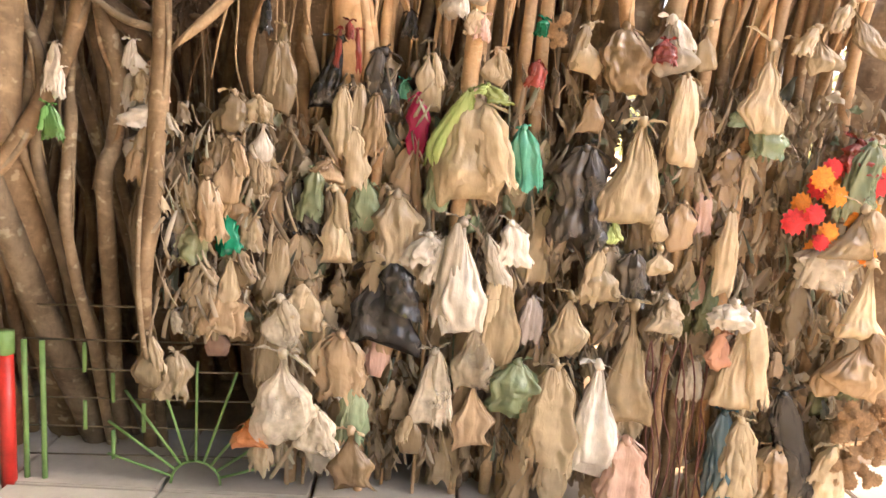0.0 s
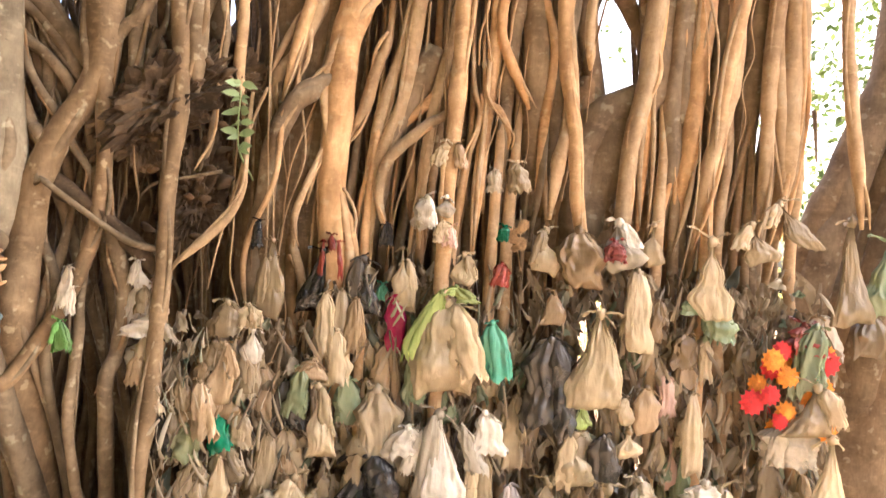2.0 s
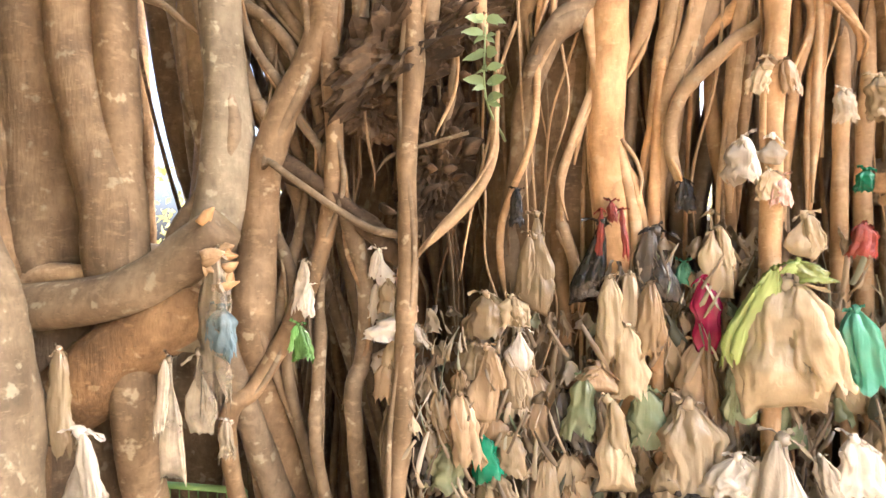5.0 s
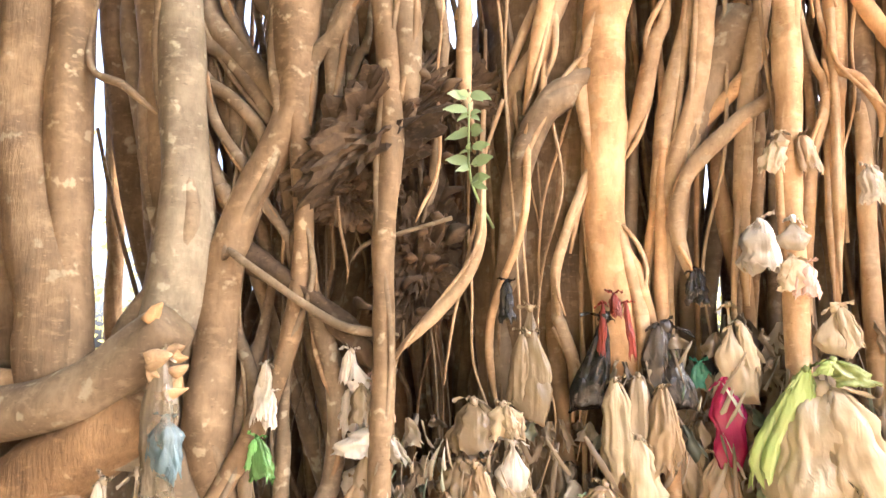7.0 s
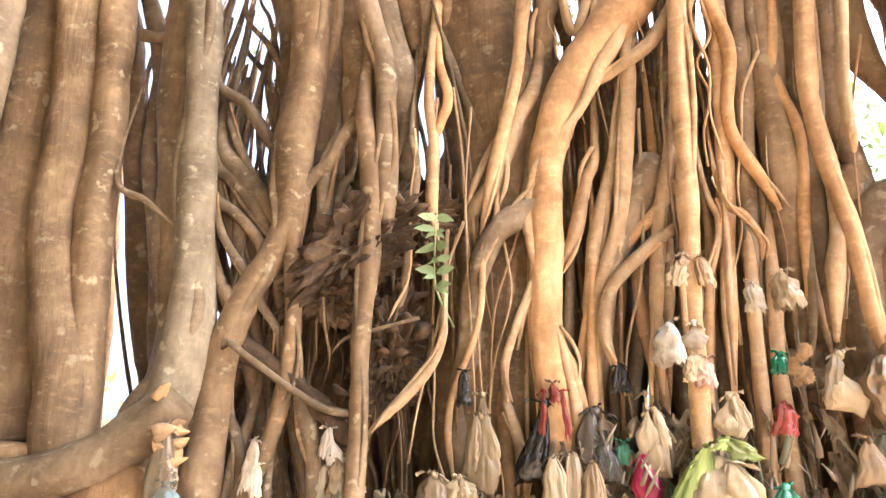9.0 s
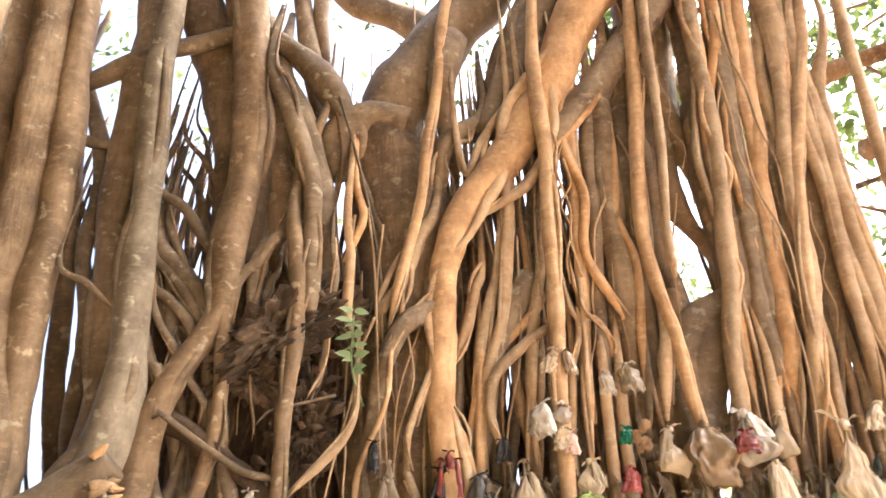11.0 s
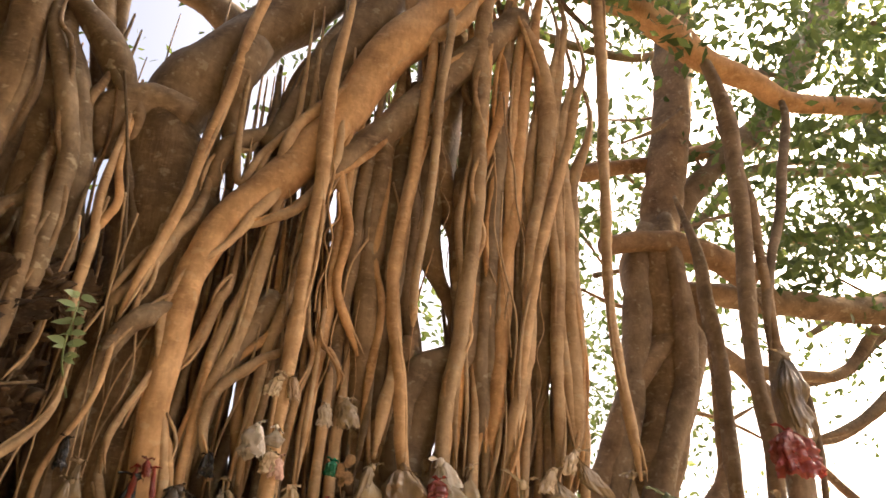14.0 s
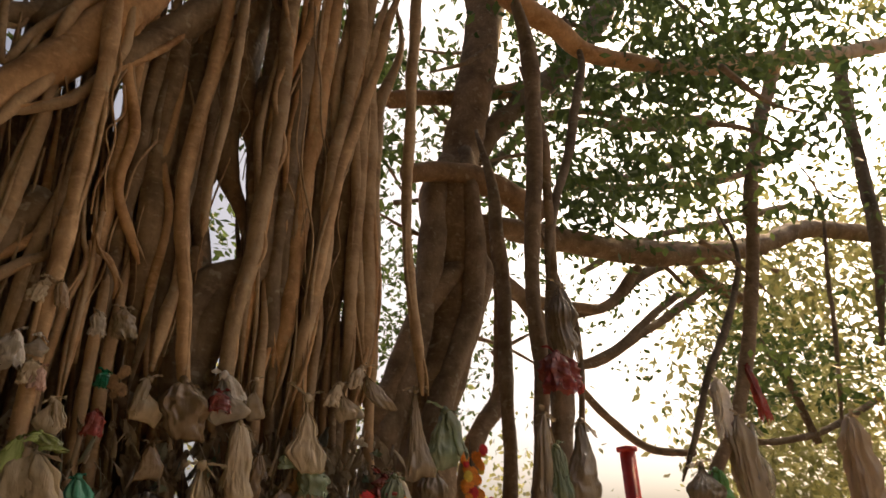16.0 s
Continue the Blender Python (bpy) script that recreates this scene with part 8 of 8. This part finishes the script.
# loose shreds and ribbons of old plastic, caught everywhere among the bags
m, n, l, p = material("old_plastic_shreds")
g = n.new("ShaderNodeNewGeometry")
c = ramp(n, l, g.outputs["Random Per Island"], [(0.0, (0.16, 0.12, 0.075)), (0.4, (0.31, 0.24, 0.155)), (0.75, (0.42, 0.34, 0.23)), (0.88, (0.56, 0.5, 0.39)), (0.94, (0.2, 0.26, 0.16)), (1.0, (0.06, 0.05, 0.05))])
l.new(c, p.inputs["Base Color"])
p.inputs["Roughness"].default_value = 0.35
tr = n.new("ShaderNodeBsdfTranslucent")
l.new(c, tr.inputs["Color"])
mx = n.new("ShaderNodeMixShader")
mx.inputs["Fac"].default_value = 0.4
l.new(p.outputs[0], mx.inputs[1])
l.new(tr.outputs[0], mx.inputs[2])
l.new(mx.outputs[0], n["Material Output"].inputs["Surface"])
SHRED = m
rng = random.Random(31)
sv, sf = [], []
for k in range(1800):
    x = rng.uniform(-0.75, 2.0)
    z = rng.uniform(0.6, 2.15 if x > -0.1 else 1.95)
    if (x < -0.35 and z < 1.15) or (1.1 < x < 1.42 and z < 0.95):
        continue
    y = rng.uniform(3.0, 3.12) + (0.17 * max(-1.6, x) if x < 0 else 0)
    ln, wd, side, curl = rng.uniform(0.04, 0.17), rng.uniform(0.004, 0.015), rng.uniform(-0.6, 0.6), rng.uniform(-2, 2)
    base = len(sv)
    turn = rng.uniform(0, 3.1)
    for i in range(5):
        u = i / 4
        ww = wd * (0.4 + 1.1 * u - 0.8 * u * u)
        t = turn + curl * u
        cx, cy, cz = x + side * ln * u, y - 0.02 * math.sin(u * 3), z - ln * u * (1 - 0.3 * abs(side))
        for s in (-1, 0, 1):
            sv.append((cx + s * ww * math.cos(t), cy + s * ww * math.sin(t) * 0.7 - (0.006 if s == 0 else 0), cz + rng.uniform(-0.004, 0.004)))
    for i in range(4):
        for s in range(2):
            q = base + i * 3 + s
            sf.append((q, q + 1, q + 4, q + 3))
# wider crumpled scraps of film
for k in range(1500):
    x = rng.uniform(-0.7, 2.0)
    z = rng.uniform(0.6, 2.2 if x > -0.1 else 1.95)
    if (x < -0.35 and z < 1.15) or (1.1 < x < 1.42 and z < 0.95):
        continue
    y = rng.uniform(3.0, 3.13) + (0.1 * x if x < 0 else 0)
    wd, ln, seed = rng.uniform(0.02, 0.06), rng.uniform(0.03, 0.11), rng.uniform(-90, 90)
    swing, fold = rng.uniform(-0.5, 0.5), rng.uniform(6, 14)
    base = len(sv)
    for i in range(6):
        u = i / 5
        for j in range(6):
            q = j / 5 - 0.5
            o = Vector((q * 3 + seed, u * 3, seed))
            ww = wd * (0.25 + 0.75 * min(1, u * 1.6)) * (1 + 0.5 * noise.noise(o))
            sv.append((x + q * ww + swing * ln * u + 0.012 * noise.noise(o * 1.3), y + 0.25 * ww * math.sin(q * fold) + 0.02 * noise.noise(o * 1.9), z - ln * u * (1 + 0.4 * noise.noise(Vector((q * 4, seed, 0))))))
    for i in range(5):
        for j in range(5):
            q = base + i * 6 + j
            sf.append((q, q + 1, q + 7, q + 6))
tagged(part("plastic_shreds", mesh_of("plastic_shreds", sv, sf), SHRED, None), "torn faded shreds of plastic snagged on the roots", "plastic shreds", kind="stuff")

# ---- fence ----
fence = thing("fence", (-1.0, 3.05, GROUND), "low light-green metal fence with a sunburst panel", "fence")
for x in (-1.29, -1.22):
    part("post", rod((x, 3.05, GROUND), (x, 3.05, 0.98), 0.011), GREEN_PAINT, fence)
for i, z in enumerate((1.12, 0.98, 0.86, 0.74, 0.62, 0.5)):
    part("rail", rod((-1.3, 3.065, z), (-0.3, 3.065, z + 0.03), 0.004, 6), RUST, fence)
for i, x in enumerate((-1.06, -0.95, -0.83)):
    for z in ((0.86, 0.98), (0.62, 0.74)) if i % 2 == 0 else ((0.74, 0.86), (0.5, 0.62)):
        part("slat", rod((x, 3.055, z[0]), (x, 3.055, z[1]), 0.009, 6), GREEN_PAINT, fence)
for k in range(9):
    a = radians(18 * k + 18)
    c = (-0.62, 0.41)
    part("ray", rod((c[0] + 0.1 * math.cos(a), 3.05, c[1] + 0.1 * math.sin(a)), (c[0] + (0.3 + 0.22 * math.sin(a)) * math.cos(a), 3.05, c[1] + (0.3 + 0.22 * math.sin(a)) * math.sin(a)), 0.006, 6), GREEN_PAINT, fence)
arc = [(-0.62 + 0.1 * math.cos(radians(a)), 3.05, 0.41 + 0.1 * math.sin(radians(a)), 0.006) for a in range(0, 181, 20)]
part("arch", mesh_of("arch", *tube(arc, 6, 0.02, 0.0)), GREEN_PAINT, fence)
pole = thing("gate_post", (-1.345, 3.02, GROUND), "round red-painted gate post", "post")
part("post", rod((-1.345, 3.02, GROUND), (-1.345, 3.02, 0.93), 0.03, 14), RED_PAINT, pole)
part("collar", rod((-1.345, 3.02, 0.93), (-1.345, 3.02, 1.02), 0.034, 14), GREEN_PAINT, pole)
gate = thing("gate", (-1.7, 3.0, GROUND), "light-green metal gate with square wire mesh", "gate")
GX0, GX1, GZ0, GZ1, GY = -2.1, -1.39, GROUND + 0.02, 1.28, 3.0
for a, b in (((GX0, GY, GZ1), (GX1, GY, GZ1)), ((GX1, GY, GZ0), (GX1, GY, GZ1)), ((GX0, GY, GZ0), (GX0, GY, GZ1)), ((GX0, GY, GZ0 + 0.3), (GX1, GY, GZ0 + 0.3))):
    part("gate_frame", rod(a, b, 0.014), GREEN_PAINT, gate)
part("brace", rod((GX1, GY - 0.012, GZ1 - 0.02), (GX1 - 0.45, GY - 0.012, GZ0 + 0.1), 0.01), GREEN_PAINT, gate)
part("brace", rod((GX0 + 0.3, GY - 0.02, GZ1 - 0.35), (GX1 - 0.1, GY - 0.02, GZ0), 0.012), GREEN_PAINT, gate)
for i in range(17):
    x = GX0 + 0.04 + i * 0.04
    part("mesh_wire", rod((x, GY, GZ0), (x, GY, GZ1), 0.0025, 5), GREEN_PAINT, gate)
for i in range(13):
    z = GZ0 + 0.05 + i * 0.065
    part("mesh_wire", rod((GX0, GY, z), (GX1, GY, z), 0.0025, 5), GREEN_PAINT, gate)

# ---- shrine platform and flowers ----
shrine = thing("shrine_platform", (3.4, 5.6, GROUND), "white-limed round shrine plinth with red bands", "platform")
for r, z0, z1, mat, nm in ((1.6, GROUND - 0.02, 0.44, WHITE_PAINT, "base"), (1.45, 0.44, 0.5, RED_PAINT, "band"), (1.4, 0.5, 0.6, WHITE_PAINT, "step"), (1.3, 0.6, 0.66, RED_PAINT, "band"), (1.25, 0.66, 0.95, WHITE_PAINT, "wall")):
    v, f = tube([(3.4, 5.6, z0, r), (3.4, 5.6, z1, r)], 40, 1, 0.0)
    part(nm, mesh_of(nm, v, f), mat, shrine)


def blossom(at, r, mat, parent, name="flower_head"):
    vs, fs = [], []
    for ring, (n, lift) in enumerate(((12, 0.0), (10, 0.35), (7, 0.6))):
        for k in range(n):
            a = 2 * math.pi * (k + ring * 0.5) / n
            rr = r * (1 - ring * 0.25)
            b = len(vs)
            for px, py, pz in ((0, 0, lift * 0.5), (rr * 0.7, -0.22 * rr, lift * 0.8), (rr, 0, lift * 0.55), (rr * 0.7, 0.22 * rr, lift * 0.8)):
                vs.append((at[0] + px * math.cos(a) - py * math.sin(a), at[1] - pz * r, at[2] + px * math.sin(a) + py * math.cos(a)))
            fs.append((b, b + 1, b + 2, b + 3))
    return part(name, mesh_of(name, vs, fs), mat, parent)


def garland(x, y, z, h, w, mats, n, label, size=0.03):
    g = thing("flower_garland", (x, y, z), label, "garland")
    rg = random.Random(int(x * 100))
    part("cord", rod((x, y + 0.02, z + 0.06), (x, y + 0.02, z - h), 0.004, 5), RUST, g)
    for k in range(n):
        blossom((x + rg.uniform(-w, w) / 2, y + rg.uniform(-0.04, 0.02), z - h * k / n), size * rg.uniform(0.75, 1.3), rg.choice(mats), g)


garland(1.86, 3.2, 1.75, 0.35, 0.2, (RED_PETAL, MARIGOLD, RED_PETAL), 26, "red and orange marigold garland on a root")
garland(2.53, 3.2, 2.15, 0.3, 0.16, (MARIGOLD, RED_PETAL, MARIGOLD, YELLOW_PETAL), 28, "orange marigold garland hung beside the bags")
garland(2.03, 2.95, 0.95, 0.35, 0.22, (DRY_FLOWER,), 60, "withered brown flower garland")

# ---- trees behind ----
second = thing("fig_tree", (4.2, 6.5, GROUND), "leafy fig tree with long spreading limbs behind", "tree")


def leaves(name, n, place, size, mat, parent, seed):
    rg = np.random.default_rng(seed)
    pts = place(rg, n)
    n = len(pts)
    a = rg.normal(size=(n, 3))
    a[:, 2] -= 0.5
    a /= np.linalg.norm(a, axis=1)[:, None]
    b = np.cross(a, rg.normal(size=(n, 3)))
    b /= np.linalg.norm(b, axis=1)[:, None]
    c = np.cross(a, b)
    L = size * rg.uniform(0.6, 1.25, (n, 1))
    V = np.stack([pts, pts + a * L * 0.45 + b * L * 0.24 + c * L * 0.06, pts + a * L, pts + a * L * 0.45 - b * L * 0.24 + c * L * 0.06], axis=1).reshape(-1, 3)
    idx = np.arange(n) * 4
    F = np.concatenate([np.stack([idx, idx + 1, idx + 2], 1), np.stack([idx, idx + 2, idx + 3], 1)]).tolist()
    me = bpy.data.meshes.new(name)
    me.from_pydata(V.tolist(), [], F)
    me.update()
    return part(name, me, mat, parent)


def clumps(az, el, dist, n_clump, spread, flat=0.45, gap=-0.12):
    """Leaf places in sprays along a stretch of crown, seen from under it, with gaps between."""
    def place(rg, n):
        mid = []
        while len(mid) < n_clump:
            t, e, d = radians(rg.uniform(*az)), radians(rg.uniform(*el)), rg.uniform(*dist)
            p = Vector((math.sin(t) * math.cos(e) * d, math.cos(t) * math.cos(e) * d, 1.6 + math.sin(e) * d))
            if noise.noise(p * 0.5) + 0.5 * noise.noise(p * 1.3) > gap:
                mid.append((tuple(p), rg.uniform(0.5, 1.3), rg.uniform(-0.5, 0.5)))
        out = []
        per = n // n_clump
        for p, s, tip in mid:
            q = rg.normal(size=(int(per * s), 3)) * (spread * s, spread * s * 0.7, spread * s * flat)
            q[:, 2] += q[:, 0] * tip
            out.append(q + p)
        return np.vstack(out)
    return place


leaves("crown", 12500, clumps((14, 70), (22, 50), (6.8, 10.0), 350, 0.33, 0.2, gap=0.06), 0.135, LEAF, second, 1)
leaves("crown", 1500, clumps((17, 58), (7, 23), (6.8, 10.0), 40, 0.26, gap=0.1), 0.1, LEAF, second, 2)
leaves("crown", 3000, clumps((56, 70), (24, 42), (6.8, 10.0), 75, 0.33, 0.22, gap=-0.05), 0.13, LEAF, second, 16)
leaves("crown", 2600, clumps((26, 39), (8, 32), (7.0, 10.0), 50, 0.27), 0.1, LEAF, second, 14)
leaves("crown", 3600, clumps((57, 78), (9, 24), (6.8, 10.0), 60, 0.3, gap=0.0), 0.1, LEAF, second, 12)
leaves("crown", 3600, clumps((-55, 14), (30, 62), (5.8, 9.0), 60, 0.36), 0.1, LEAF, second, 3)
far = thing("far_trees", (12, 16, GROUND), "distant trees with backlit haze put into pale leaves", "trees", kind="stuff")
leaves("crown", 15000, clumps((-60, 42), (-3, 9), (14, 22), 150, 1.0, 0.6), 0.2, LEAF_FAR_HAZE, far, 4)
leaves("crown", 27000, clumps((55, 90), (-2, 21), (12, 20), 330, 0.6, 0.6, gap=-0.02), 0.19, LEAF_FAR_HAZE, far, 5)
leaves("crown", 6000, clumps((54, 84), (18, 46), (13, 19), 90, 0.75, 0.5, gap=0.1), 0.18, LEAF_FAR_HAZE, far, 15)
rng = random.Random(8)
for k in range(30):
    t, e, d = radians(rng.uniform(22, 62)), radians(rng.uniform(10, 50)), rng.uniform(5.5, 8.5)
    x, y, z = math.sin(t) * math.cos(e) * d, math.cos(t) * math.cos(e) * d, 1.6 + math.sin(e) * d
    dx, dz = rng.uniform(-1.2, 1.2), rng.uniform(-0.5, 0.6)
    root((x, y, z, 0.025), (x + dx * 0.5, y, z + dz * 0.5 + rng.uniform(-0.12, 0.12), 0.018), (x + dx, y, z + dz, 0.008), mat=BARK, name="branch", owner=second)

# leaves added above the viewpoint, out of view, to block skylight
def unseen_overhead(rg, n):
    return np.stack([rg.uniform(-5.5, 2.7, n), rg.uniform(-5.0, 1.9, n), rg.uniform(5.2, 6.8, n)], 1)


# leaf wall added at the viewpoint's back, unseen, to cut front skylight
def behind(rg, n):
    return np.stack([rg.uniform(-9, 3.5, n), rg.uniform(-9.5, -6.5, n), rg.uniform(0.6, 7.5, n)], 1)


leaves("crown", 6800, unseen_overhead, 0.36, LEAF, banyan, 6)


# second unseen layer, added to darken the left roots
def unseen_overhead_left(rg, n):
    return np.stack([rg.uniform(-5.5, -0.6, n), rg.uniform(-4.5, 1.7, n), rg.uniform(5.0, 5.9, n)], 1)


leaves("crown", 6000, unseen_overhead_left, 0.34, LEAF, banyan, 19)


# leaves added over the limb to keep sun off the left roots
def shade_over_limb(rg, n):
    return np.stack([rg.uniform(1.5, 3.3, n), rg.uniform(1.7, 3.3, n), rg.uniform(5.5, 6.8, n)], 1)


leaves("crown", 1500, shade_over_limb, 0.13, LEAF, banyan, 9)
# grove out of view, added only to hold back light
shade_hedge = thing("unseen_grove", (0, -8, GROUND), "unseen leaf masses added to block light from back and left", "trees", kind="stuff")
leaves("crown", 7000, behind, 0.5, LEAF, shade_hedge, 7)


# unseen leaf wall added far left against side light
def beside(rg, n):
    return np.stack([rg.uniform(-7.5, -5.2, n), rg.uniform(-7, 3.0, n), rg.uniform(0.5, 8.0, n)], 1)


leaves("crown", 6500, beside, 0.5, LEAF, shade_hedge, 8)


# nearer unseen leaf edge, added to darken the left hollow
def unseen_left_edge(rg, n):
    y = rg.uniform(-4.8, 1.7, n)
    edge = -4.5 + 0.35 * np.sin(y * 1.7) + 0.2 * np.sin(y * 4.1)
    return np.stack([np.clip(edge + rg.normal(0, 0.4, n), -6.0, -3.5), y, rg.uniform(0.4, 5.5, n)], 1)


leaves("crown", 8500, unseen_left_edge, 0.42, LEAF, shade_hedge, 18)
signpost = thing("red_post", (4.66, 4.0, GROUND), "square red-painted post beyond the roots", "post")
part("shaft", solid_box((4.61, 3.96, GROUND), (4.71, 4.04, 2.36)), RED_PAINT, signpost)
part("cap", solid_box((4.595, 3.945, 2.36), (4.725, 4.055, 2.4)), RED_PAINT, signpost)

# ---- seedling in the hollow ----
plant = thing("seedling_plant", (-0.45, 3.0, 2.5), "small fig seedling with pale oval leaves growing on the trunk", "plant")
stem = part("stem", mesh_of("stem", *tube([(-0.42, 3.05, 2.48, 0.005), (-0.45, 2.91, 2.6, 0.004), (-0.44, 2.88, 2.81, 0.003)], 6, 0.03, 0.0)), LEAF_PLANT, plant)
rng = random.Random(4)
for k in range(30):
    z = 2.58 + 0.05 * (k // 5) + rng.uniform(-0.01, 0.01)
    a = rng.uniform(0, 6.28)
    ln = rng.uniform(0.035, 0.085)
    d = Vector((math.cos(a), -abs(math.sin(a)) * 0.6, rng.uniform(-0.1, 0.5))).normalized()
    s = d.cross(Vector((rng.uniform(-0.4, 0.4), -1, rng.uniform(0.1, 0.7)))).normalized()
    b = Vector((-0.445, 2.9, z))
    vs = [tuple(b + d * ln * u + s * ln * 0.24 * sw * math.sin(math.pi * min(1, u * 0.95 + 0.05)) + Vector((0, 0, -0.02 * u * u + 0.004 * abs(sw)))) for u in (0.1, 0.35, 0.6, 0.85, 1.0) for sw in (-1, 0, 1)]
    fs = [(i * 3 + j, i * 3 + j + 1, i * 3 + j + 4, i * 3 + j + 3) for i in range(4) for j in range(2)]
    lf = part("leaf", mesh_of("leaf", vs, fs), LEAF_PLANT, stem)
    lf.matrix_parent_inverse = Matrix()

garland(0.68, 2.96, 2.33, 0.11, 0.06, (DRY_FLOWER,), 9, 'small withered brown flower garland on a root', 0.022)
# dark cords and tendrils that hang down to the paving
cord_set = thing("cord_bundle", (1.25, 2.92, 0.9), "bundle of thin dark-red cords hanging among the bags", "cord bundle")
rng = random.Random(77)
for k in range(9):
    x = 1.14 + 0.03 * k + rng.uniform(-0.01, 0.01)
    pts = [(x + rng.uniform(-0.02, 0.02) + 0.04 * u, 2.96 + rng.uniform(-0.02, 0.02), 1.15 - u * rng.uniform(0.62, 0.72), 0.0035) for u in (0, 0.2, 0.4, 0.6, 0.8, 1)]
    part("cord", mesh_of("cord", *tube(pts, 6, 0.03, 0.0)), CORD, cord_set)
garland(7.67, 3.40, 2.98, 0.35, 0.2, (YELLOW_PETAL,), 14, 'yellow marigold garland hanging on a root')
garland(1.68, 2.93, 1.86, 0.34, 0.2, (RED_PETAL, MARIGOLD), 10, 'large red and orange artificial flower garland on a root', 0.048)
garland(1.85, 2.95, 1.85, 0.34, 0.2, (RED_PETAL, MARIGOLD), 10, 'large red and orange artificial flower garland on a root', 0.048)
